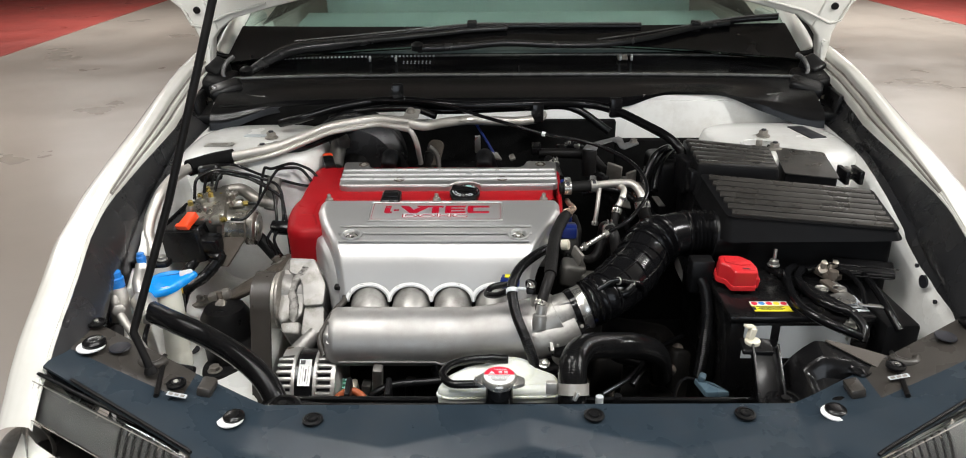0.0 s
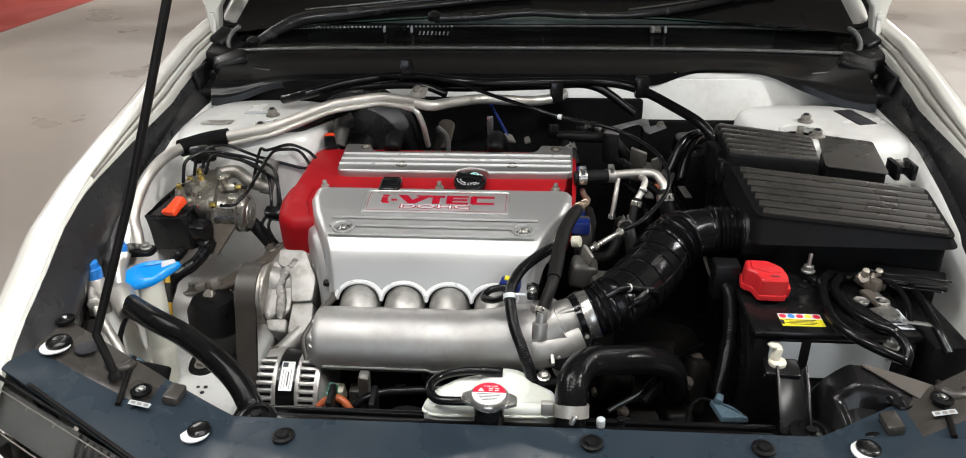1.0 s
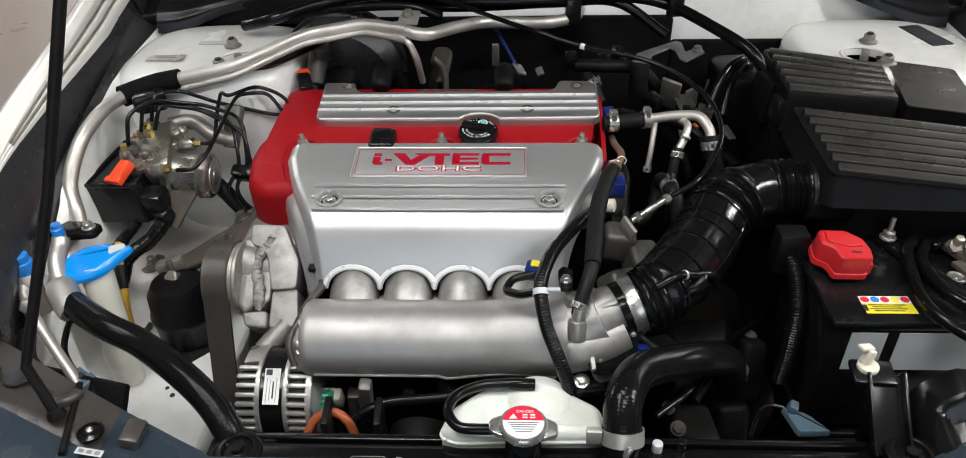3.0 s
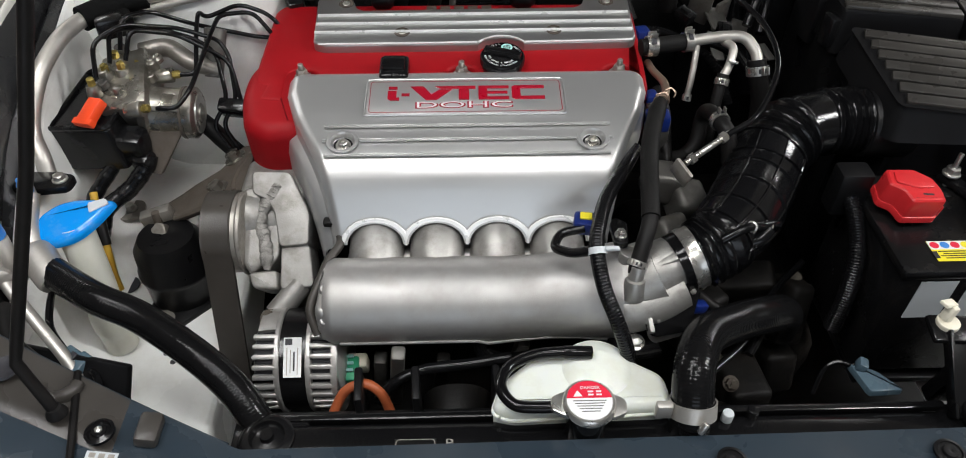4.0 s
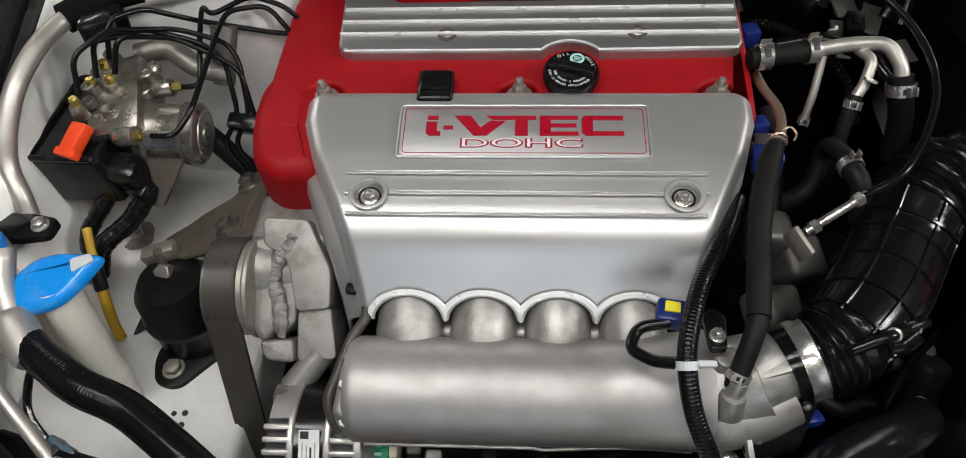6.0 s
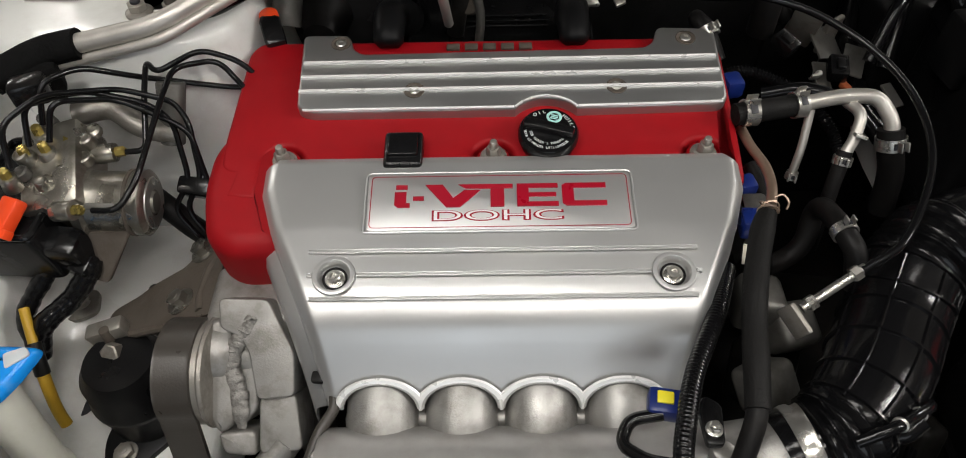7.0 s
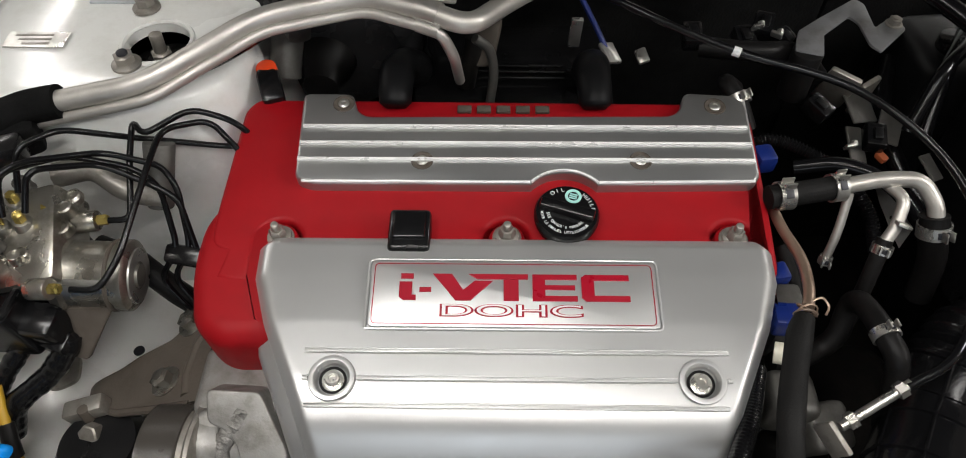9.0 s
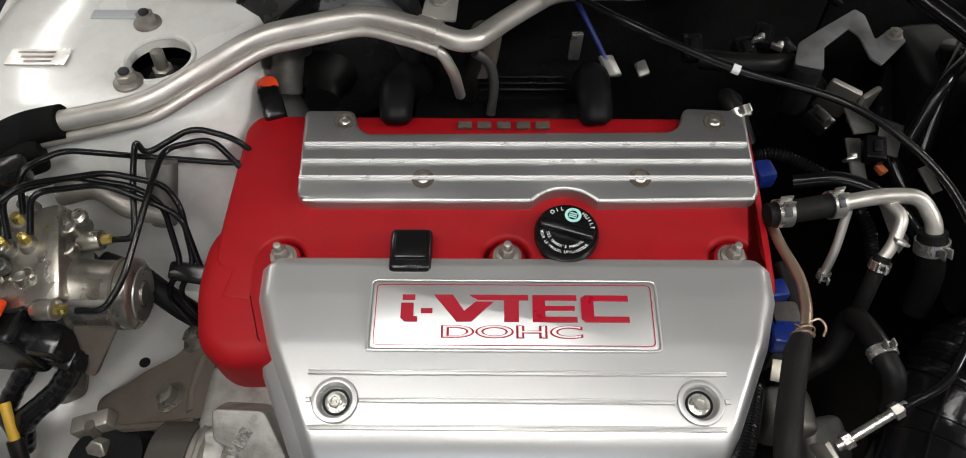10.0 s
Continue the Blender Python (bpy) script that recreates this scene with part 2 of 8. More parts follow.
FLOORRED = material("red_floor_coating", (0.42, 0.085, 0.070), 0.38, vary=0.10, scale=3.0, bump=0.05, bump_scale=60, dirt=(0.30, 0.08, 0.07), dirt_amount=0.5, dirt_scale=1.2)
WALL = material("garage_wall_paint", (0.52, 0.50, 0.47), 0.7, vary=0.06, scale=4, dirt=(0.35, 0.33, 0.30), dirt_amount=0.3, dirt_scale=1.5)
GLASS = material("tinted_windscreen_glass", (0.72, 0.90, 0.84), 0.03, vary=0.0, rough_vary=0.0, trans=1.0, ior=1.5)
LENS = material("clear_lamp_lens", (0.92, 0.93, 0.92), 0.06, vary=0.0, rough_vary=0.02, trans=1.0, ior=1.45)
CABIN = material("dim_cabin_trim", (0.17, 0.215, 0.20), 0.5, vary=0.3, scale=4)
CEIL = material("pale_garage_ceiling", (0.50, 0.49, 0.47), 0.8, vary=0.08, scale=3)


# ---- shape helpers ----
def thing(name, label, category, group="", kind="", at=(0, 0, 0)):
    ob = new(name)
    ob.empty_display_size = 0.05
    ob.location = at
    return tagged(ob, label, category, group, kind)


def mesh_of(bm, name, smooth=40):
    me = bpy.data.meshes.new(name)
    bmesh.ops.recalc_face_normals(bm, faces=bm.faces)
    if smooth:
        lim = radians(smooth)
        for f in bm.faces:
            f.smooth = True
        for e in bm.edges:
            if len(e.link_faces) == 2 and e.calc_face_angle(0) > lim:
                e.smooth = False
    bm.to_mesh(me)
    bm.free()
    return me


def part(name, bm, mat, parent=None, label="", smooth=40):
    me = mesh_of(bm, name, smooth)
    me.materials.append(mat)
    ob = new(name, me)
    if parent is not None:
        ob.parent = parent
        off = parent
        loc = Vector((0, 0, 0))
        while off is not None:
            loc += off.location
            off = off.parent
        ob.location = -loc
    if label:
        ob["label"] = label
    return ob


def join(*bms):
    a = bms[0]
    for b in bms[1:]:
        me = bpy.data.meshes.new("tmp")
        b.to_mesh(me)
        b.free()
        a.from_mesh(me)
        bpy.data.meshes.remove(me)
    return a


def box(c, s, rot=(0, 0, 0), bevel=0.003, seg=2):
    """A bevelled box round c, of size s, turned by degrees."""
    bm = bmesh.new()
    bmesh.ops.create_cube(bm, size=1.0)
    bmesh.ops.transform(bm, matrix=Matrix.Diagonal((*s, 1)), verts=bm.verts)
    if bevel:
        bmesh.ops.bevel(bm, geom=bm.edges[:], offset=min(bevel, min(s) * 0.45), segments=seg, affect="EDGES", profile=0.5)
    bmesh.ops.transform(bm, matrix=pose(*c, *rot), verts=bm.verts)
    return bm


def align(p, q):
    d = Vector(q) - Vector(p)
    return Matrix.Translation(p) @ d.to_track_quat("Z", "Y").to_matrix().to_4x4(), d.length


def lathe(profile, p, q, seg=28, cap=True):
    """Rings (distance along, radius) round the axis from p towards q."""
    m, _ = align(p, q)
    bm = bmesh.new()
    rings = []
    for h, r in profile:
        rings.append([bm.verts.new(m @ Vector((r * math.cos(2 * math.pi * i / seg), r * math.sin(2 * math.pi * i / seg), h))) for i in range(seg)])
    for a, b in zip(rings, rings[1:]):
        for i in range(seg):
            bm.faces.new((a[i], a[(i + 1) % seg], b[(i + 1) % seg], b[i]))
    if cap:
        bm.faces.new(rings[0])
        bm.faces.new(rings[-1])
    return bm


def cyl(p, q, r, r2=None, bevel=0.0015, seg=24):
    L = (Vector(q) - Vector(p)).length
    r2 = r if r2 is None else r2
    b = min(bevel, L * 0.4, r * 0.5, r2 * 0.5)
    return lathe([(0, r - b), (b * 0.3, r - b * 0.3), (b, r), (L - b, r2), (L - b * 0.3, r2 - b * 0.3), (L, r2 - b)], p, q, seg)


def spline(points, n):
    """n points along a smooth curve through the control points."""
    P = [Vector(p) for p in points]
    P = [P[0] * 2 - P[1]] + P + [P[-1] * 2 - P[-2]]
    segs = len(P) - 3
    out = []
    for k in range(n):
        u = k / (n - 1) * segs
        i = min(int(u), segs - 1)
        t = u - i
        a, b, c, d = P[i:i + 4]
        out.append(0.5 * ((2 * b) + (c - a) * t + (2 * a - 5 * b + 4 * c - d) * t * t + (3 * b - a - 3 * c + d) * t ** 3))
    return out


def polyline(points, bend, n=5):
    """Straight runs with rounded bends, as bent pipe has."""
    P = [Vector(p) for p in points]
    out = [P[0]]
    for a, b, c in zip(P, P[1:], P[2:]):
        u, v = (a - b), (c - b)
        r = min(bend, u.length * 0.45, v.length * 0.45)
        s, e = b + u.normalized() * r, b + v.normalized() * r
        for k in range(n + 1):
            t = k / n
            out.append(s * (1 - t) ** 2 + b * 2 * t * (1 - t) + e * t * t)
    out.append(P[-1])
    return out


def sweep(path, radius, seg=14, cap=True, flat=1.0):
    """A tube along the path; radius is a number or a function of (fraction, length so far)."""
    bm = bmesh.new()
    T = [(path[min(i + 1, len(path) - 1)] - path[max(i - 1, 0)]).normalized() for i in range(len(path))]
    up = Vector((0, 0, 1)) if abs(T[0].z) < 0.9 else Vector((1, 0, 0))
    N = (up - T[0] * up.dot(T[0])).normalized()
    rings, run = [], 0.0
    for i, (p, t) in enumerate(zip(path, T)):
        if i:
            N = (N - t * N.dot(t)).normalized()
            run += (p - path[i - 1]).length
        B = t.cross(N)
        r = radius(i / (len(path) - 1), run) if callable(radius) else radius
        rings.append([bm.verts.new(p + (N * math.cos(2 * math.pi * k / seg) * flat + B * math.sin(2 * math.pi * k / seg)) * r) for k in range(seg)])
    for a, b in zip(rings, rings[1:]):
        for k in range(seg):
            bm.faces.new((a[k], a[(k + 1) % seg], b[(k + 1) % seg], b[k]))
    if cap:
        bm.faces.new(rings[0])
        bm.faces.new(rings[-1])
    return bm


def hose(points, r, n=None, seg=14):
    return sweep(spline(points, n or (8 * (len(points) - 1) + 1)), r, seg)


def prism(poly, z0, z1, bevel=0.003, m=None, seg=2):
    """A flat polygon (x, y) extruded from z0 to z1, its top edge rounded."""
    bm = bmesh.new()
    lo = [bm.verts.new((x, y, z0)) for x, y in poly]
    f = bm.faces.new(lo)
    r = bmesh.ops.extrude_face_region(bm, geom=[f])
    top = [v for v in r["geom"] if isinstance(v, bmesh.types.BMVert)]
    bmesh.ops.translate(bm, verts=top, vec=(0, 0, z1 - z0))
    if bevel:
        ed = [e for e in bm.edges if e.verts[0] in top and e.verts[1] in top]
        bmesh.ops.bevel(bm, geom=ed, offset=bevel, segments=seg, affect="EDGES", profile=0.5)
    if m is not None:
        bmesh.ops.transform(bm, matrix=m, verts=bm.verts)
    return bm


def pillow(poly, z0, z1, r, m, n=5):
    """A flat polygon extruded like prism(), its top edge rolled over in steps, each inset along the outline's normals."""
    k = len(poly)
    area = sum(poly[i - 1][0] * poly[i][1] - poly[i][0] * poly[i - 1][1] for i in range(k))
    sign = 1 if area > 0 else -1
    nrm = []
    for i in range(k):
        d = (Vector(poly[(i + 1) % k]) - Vector(poly[i - 1])).normalized()
        nrm.append(Vector((-d.y, d.x)) * sign)
    bm = bmesh.new()
    rings = []
    for inset, z in [(0, z0)] + [(r * (1 - math.cos(a)), z1 - r + r * math.sin(a)) for a in np.linspace(0, math.pi / 2, n + 1)]:
        rings.append([bm.verts.new(m @ Vector((p[0] + q.x * inset, p[1] + q.y * inset, z))) for p, q in zip(poly, nrm)])
    for a, b in zip(rings, rings[1:]):
        for i in range(k):
            bm.faces.new((a[i], a[(i + 1) % k], b[(i + 1) % k], b[i]))
    bm.faces.new(rings[-1])
    bm.faces.new(list(reversed(rings[0])))
    return bm


def grid(f, nu, nv, thick=0.0):
    """A sheet f(u, v), 0 to 1 each; thick gives it a back side."""
    bm = bmesh.new()
    V = [[bm.verts.new(f(i / nu, j / nv)) for j in range(nv + 1)] for i in range(nu + 1)]
    for i in range(nu):
        for j in range(nv):
            bm.faces.new((V[i][j], V[i + 1][j], V[i + 1][j + 1], V[i][j + 1]))
    if thick:
        bmesh.ops.recalc_face_normals(bm, faces=bm.faces)
        bmesh.ops.solidify(bm, geom=bm.faces[:], thickness=thick)
    return bm


def rounded(poly, r, n=4):
    """A polygon with its corners rounded."""
    out = []
    k = len(poly)
    for i in range(k):
        a, b, c = Vector(poly[i - 1]), Vector(poly[i]), Vector(poly[(i + 1) % k])
        u, v = a - b, c - b
        q = min(r, u.length * 0.45, v.length * 0.45)
        s, e = b + u.normalized() * q, b + v.normalized() * q
        for j in range(n + 1):
            t = j / n
            p = s * (1 - t) ** 2 + b * 2 * t * (1 - t) + e * t * t
            out.append((p.x, p.y))
    return out


def lerp_list(table, t):
    """Linear look-up in rows (t, values...)."""
    for a, b in zip(table, table[1:]):
        if t <= b[0]:
            k = (t - a[0]) / (b[0] - a[0])
            return [x + (y - x) * k for x, y in zip(a[1:], b[1:])]
    return list(table[-1][1:])


def bolt(c, up, r=0.006, h=0.006, flange=1.5, mat=None, parent=None, name="bolt", label=""):
    """A hexagon bolt head with its washer flange, at c, pointing up."""
    c, up = Vector(c), Vector(up).normalized()
    a = cyl(c, c + up * 0.002, r * flange, bevel=0.0006, seg=18)
    b = lathe([(0, r), (h - 0.001, r), (h, r * 0.82)], c + up * 0.002, c + up * 0.01, seg=6)
    d = cyl(c + up * (h + 0.001), c + up * (h + 0.003), r * 0.5, bevel=0.0005, seg=10)
    return part(name, join(a, b, d), mat or STEEL, parent, label)


def clamp_ring(c, axis, r, w=0.009, mat=None, parent=None, name="hose_clamp", label=""):
    """A spring clamp with its two ears."""
    c, axis = Vector(c), Vector(axis).normalized()
    a = lathe([(-w / 2, r), (-w / 2, r + 0.0016), (w / 2, r + 0.0016), (w / 2, r)], c, c + axis, 22, cap=False)
    side = axis.cross(Vector((0, 0, 1)))
    side = side.normalized() if side.length > 0.1 else Vector((1, 0, 0))
    top = side.cross(axis).normalized()
    if top.z < 0:
        top = -top
    m = Matrix((axis, side, top)).transposed().to_4x4()
    m.translation = c + top * (r + 0.003)
    b = join(box((0, -0.004, 0.002), (w * 0.8, 0.002, 0.008), bevel=0.0005), box((0, 0.004, 0.002), (w * 0.8, 0.002, 0.008), bevel=0.0005))
    bmesh.ops.transform(b, matrix=m, verts=b.verts)
    ob = part(name, join(a, b), mat or STEEL, parent, label)
    toward = Vector((0, -0.55, 0.83))
    face = (toward - axis * toward.dot(axis)).normalized()
    q = Matrix((axis, face.cross(axis), face)).transposed().to_4x4()
    q.translation = c + face * (r + 0.0017)
    s = box((0, 0, 0), (w * 0.5, r * 0.75, 0.0012), bevel=0.0003)
    bmesh.ops.transform(s, matrix=q, verts=s.verts)
    part("clamp_window", s, INK, ob if ob.parent and ob.parent.parent is None else parent)
    return ob


def writing(text, size, m, mat, parent, name="lettering", depth=0.0004, squash=1.0, fat=0.0):
    """Raised letters in the built-in font, centred on the pose m."""
    cu = bpy.data.curves.new(name, "FONT")
    cu.body, cu.size, cu.extrude, cu.align_x, cu.align_y = text, size, depth, "CENTER", "CENTER"
    cu.offset = fat
    tmp = bpy.data.objects.new("tmp", cu)
    scene.collection.objects.link(tmp)
    me = bpy.data.meshes.new_from_object(tmp.evaluated_get(bpy.context.evaluated_depsgraph_get()))
    bpy.data.objects.remove(tmp)
    bpy.data.curves.remove(cu)
    me.transform(m @ Matrix.Diagonal((squash, 1, 1, 1)))
    me.materials.clear()
    me.materials.append(mat)
    ob = new(name, me)
    ob.parent = parent
    if parent is not None:
        loc, off = Vector((0, 0, 0)), parent
        while off is not None:
            loc += off.location
            off = off.parent
        ob.location = -loc
    return ob


def plane_pose(o, right, up):
    """The pose of a flat label at o: its x along right, its y along up."""
    r = Vector(right).normalized()
    n = r.cross(Vector(up)).normalized()
    u = n.cross(r)
    m = Matrix((r, u, n)).transposed().to_4x4()
    m.translation = Vector(o)
    return m


def plate(m, w, h, t=0.0006, r=0.0):
    poly = [(-w / 2, -h / 2), (w / 2, -h / 2), (w / 2, h / 2), (-w / 2, h / 2)]
    return prism(rounded(poly, r) if r else poly, 0, t, 0, m)


def taper(low, high, z0, z1, r0, r1, mat, name, parent, label="", bevel=0.004):
    """A tapered box between two polygons; z0 and z1 are heights or functions of x, y."""
    a, b = rounded(low, r0), rounded(high, r1)
    f0, f1 = (z if callable(z) else (lambda x, y, z=z: z) for z in (z0, z1))
    bm = bmesh.new()
    lo = [bm.verts.new((x, y, f0(x, y))) for x, y in a]
    hi = [bm.verts.new((x, y, f1(x, y))) for x, y in b]
    n = len(lo)
    for i in range(n):
        bm.faces.new((lo[i], lo[(i + 1) % n], hi[(i + 1) % n], hi[i]))
    f = bm.faces.new(hi)
    bm.faces.new(list(reversed(lo)))
    if bevel:
        bmesh.ops.bevel(bm, geom=list(f.edges), offset=bevel, segments=3, affect="EDGES", profile=0.5)
    return part(name, bm, mat, parent, label)


def grow(poly, d):
    cx, cy = sum(p[0] for p in poly) / len(poly), sum(p[1] for p in poly) / len(poly)
    return [(x + math.copysign(d, x - cx), y + math.copysign(d, y - cy)) for x, y in poly]


# ---- the garage ----
def slab(name, c, s, mat, label, category):
    ob = part(name, box(c, s, bevel=0), mat, None, label, smooth=0)
    return tagged(ob, "", category, "", "structure")


slab("floor", (0, 4, -0.1), (26, 26, 0.2), FLOOR, "worn grey-beige coated garage floor with faint stains", "floor")
slab("floor_marking", (-11.1, 11.5, 0.002), (12.6, 12.4, 0.004), FLOORRED, "faded red coated parking zone on the garage floor", "floor marking").rotation_euler[2] = 0.06
slab("floor_marking", (11.6, 12.0, 0.002), (11.6, 9.0, 0.004), FLOORRED, "faded red coated parking zone on the garage floor", "floor marking")
slab("wall_north", (0, 17.1, 1.4), (26, 0.2, 2.8), WALL, "plain painted garage wall", "wall")
slab("wall_east", (13.1, 4, 1.4), (0.2, 26, 2.8), WALL, "plain painted garage wall", "wall")
slab("wall_west", (-13.1, 4, 1.4), (0.2, 26, 2.8), WALL, "plain painted garage wall", "wall")
slab("wall_south", (0, -9.1, 1.4), (26, 0.2, 2.8), WALL, "plain painted garage wall", "wall")
slab("ceiling", (0, 4, 2.9), (26, 26, 0.2), CEIL, "plain painted garage ceiling", "ceiling")

# ---- body shell of the car ----
car = thing("car_body", "white car body shell with its engine bay open", "car body")
# inner edge of the fender tops: y, x, z, crown width
FENDER = [(-0.12, 0.762, 0.620, 0.055), (0.0, 0.760, 0.700, 0.055), (0.03, 0.758, 0.736, 0.056), (0.065, 0.754, 0.776, 0.058), (0.12, 0.758, 0.806, 0.06), (0.20, 0.770, 0.835, 0.061), (0.30, 0.791, 0.868, 0.062), (0.45, 0.816, 0.901, 0.058), (0.60, 0.832, 0.932, 0.050),
          (0.75, 0.851, 0.956, 0.042), (0.90, 0.872, 0.980, 0.036), (1.10, 0.890, 1.010, 0.036), (1.45, 0.90, 1.050, 0.04), (1.9, 0.90, 1.06, 0.04)]
SECTION = [(-0.030, -0.052), (-0.029, -0.038), (-0.027, -0.034), (-0.020, -0.0335), (-0.0185, -0.031), (-0.0175, -0.0225), (-0.0165, -0.0205), (-0.010, -0.020), (-0.0085, -0.018), (-0.0075, -0.010), (-0.006, -0.004), (-0.003, -0.001), (0.0, 0.0), (0.3, 0.002), (0.62, 0.0), (0.85, -0.006), (1.0, -0.014),
           (1.30, -0.055), (1.55, -0.13), (1.70, -0.25), (1.65, -0.46)]


def lip_at(y):
    """How far the stepped inner lip stands out: narrow in front, full towards the windscreen."""
    return max(0.16, min(1.0, (y - 0.30) / 0.55))


def fender(sign):
    def f(u, v):
        y0 = -0.012 + 0.20 * max(0.0, (v - 0.80) / 0.20) ** 0.7
        y = y0 + (1.9 - y0) * u
        x, z, w = lerp_list(FENDER, y)
        i = v * (len(SECTION) - 1)
        k = min(int(i), len(SECTION) - 2)
        a, b = SECTION[k], SECTION[k + 1]
        lip = lip_at(y)
        ox = lambda s: s[0] * lip if s[0] < 0 else s[0] * w
        oz = lambda s: s[1] * lip if s[0] < 0 else s[1]
        dx, dz = ox(a) + (ox(b) - ox(a)) * (i - k), oz(a) + (oz(b) - oz(a)) * (i - k)
        return (sign * (x + dx), y, z + dz)
    return grid(f, 60, 60)


for s in (-1, 1):
    fe = part("fender", fender(s), WHITE, car, "white painted fender", 40)
    # Dull strips laid in to darken the lip's two grooves.
    for dx, dz in ((-0.0088, -0.0185), (-0.0188, -0.0315)):
        line = []
        for y in np.linspace(0.45, 1.45, 50):
            x, z, w = lerp_list(FENDER, y)
            lip = lip_at(y)
            line.append(Vector((s * (x + dx * lip), y, z + dz * lip + 0.0006)))
        part("lip_line", sweep(line, 0.0026, 6), DULL, fe, "dull strip darkening the lip groove")


WING = [(0.10, 0.725, 0.660), (0.20, 0.748, 0.662), (0.30, 0.776, 0.680), (0.37, 0.780, 0.720), (0.45, 0.774, 0.800), (0.55, 0.767, 0.846), (0.62, 0.770, 0.866), (0.72, 0.790, 0.872), (0.80, 0.80, 0.875), (1.1, 0.82, 0.88)]


WING_R = [(0.10, 0.738, 0.712), (0.20, 0.752, 0.738), (0.30, 0.760, 0.752), (0.37, 0.764, 0.766), (0.45, 0.767, 0.803)] + WING[5:]


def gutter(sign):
    """Black trough between fender and inner wing, painting in the front flange's shade."""
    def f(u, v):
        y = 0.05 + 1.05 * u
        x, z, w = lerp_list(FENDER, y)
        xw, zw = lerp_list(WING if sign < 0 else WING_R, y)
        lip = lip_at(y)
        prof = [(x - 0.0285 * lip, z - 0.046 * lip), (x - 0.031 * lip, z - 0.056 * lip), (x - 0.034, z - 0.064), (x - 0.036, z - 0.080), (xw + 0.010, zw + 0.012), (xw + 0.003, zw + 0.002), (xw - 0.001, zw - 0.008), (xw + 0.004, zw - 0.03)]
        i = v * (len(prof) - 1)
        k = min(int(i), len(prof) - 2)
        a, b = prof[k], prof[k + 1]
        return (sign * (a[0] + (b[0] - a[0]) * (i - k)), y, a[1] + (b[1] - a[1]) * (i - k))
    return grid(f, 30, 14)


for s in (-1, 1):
    part("fender_gutter", gutter(s), PAD, car, "black trough beside the fender, with flange shade painted in")


def squircle(a, p):
    c, s = math.cos(a), math.sin(a)
    return math.copysign(abs(c) ** (2 / p), c), math.copysign(abs(s) ** (2 / p), s)


def tower(sign):
    """Strut tower: a domed, rounded block with a round hole in its top."""
    bm = bmesh.new()
    seg = 48
    rings = []
    hx, hy = sign * 0.583, 0.816
    # hole, flat top, shoulder, flank
    rows = [(0.0, 0.866, 0), (0.0, 0.878, 0), (0.12, 0.880, 0), (0.6, 0.883, 0), (0.86, 0.882, 0), (0.95, 0.876, 0), (1.0, 0.862, 0), (1.02, 0.82, 0), (1.06, 0.70, 0), (1.10, 0.50, 0)]
    for k, z, _ in rows:
        ring = []
        for i in range(seg):
            a = 2 * math.pi * i / seg
            qx, qy = squircle(a, 3.2)
            ox, oy = sign * 0.640 + qx * 0.172, 0.862 + qy * 0.160
            ix, iy = hx + 0.038 * math.cos(a), hy + 0.038 * math.sin(a)
            t = min(k, 1.0)
            x, y = ix + (ox - ix) * t, iy + (oy - iy) * t
            if k > 1:
                x, y = sign * 0.640 + qx * (0.172 + 0.3 * (k - 1)), 0.862 + qy * 0.160 * k
            ring.append(bm.verts.new((x, y, z)))
        rings.append(ring)
    for a, b in zip(rings, rings[1:]):
        for i in range(seg):
            bm.faces.new((a[i], a[(i + 1) % seg], b[(i + 1) % seg], b[i]))
    return bm


for s in (-1, 1):
    st = part("strut_tower", tower(s), WHITE_IN, car, "white painted strut tower with nuts and a round hole", 50)
    part("strut_mount", lathe([(0, 0.05), (0.006, 0.045), (0.010, 0.024), (0.016, 0.020), (0.016, 0.012)], (s * 0.583, 0.816, 0.838), (s * 0.583, 0.816, 1)), RUBBER, st, "black rubber strut mount")
    part("strut_nut", join(lathe([(0, 0.015), (0.003, 0.015), (0.004, 0.0125), (0.016, 0.0125), (0.018, 0.010)], (s * 0.583, 0.816, 0.850), (s * 0.583, 0.816, 1), 6), cyl((s * 0.583, 0.816, 0.866), (s * 0.583, 0.818, 0.890), 0.0075)), DULL, st, "steel nut and stud")
    for nx, ny in ((0.604, 0.773), (0.613, 0.880)):
        c = Vector((s * nx, ny, 0.881))
        nut = part("nut", join(lathe([(0, 0.0165), (0.003, 0.0165), (0.006, 0.012)], c, c + Vector((0, 0, 1)), 24), lathe([(0.004, 0.0115), (0.014, 0.0115), (0.0155, 0.0095)], c, c + Vector((0, 0, 1)), 6)), DULL, st, "grey flanged nut")
        part("stud_tip", cyl(c + Vector((0, 0, 0.014)), c + Vector((0, 0, 0.019)), 0.0062, seg=14), INK, nut, "dark stud end")
    part("hole_rim", lathe([(0, 0.037), (0.0030, 0.0385), (0.0030, 0.042), (0, 0.0435)], (s * 0.583, 0.816, 0.8795), (s * 0.583, 0.816, 1), 40, cap=False), WHITE_IN, st, "raised hole rim")


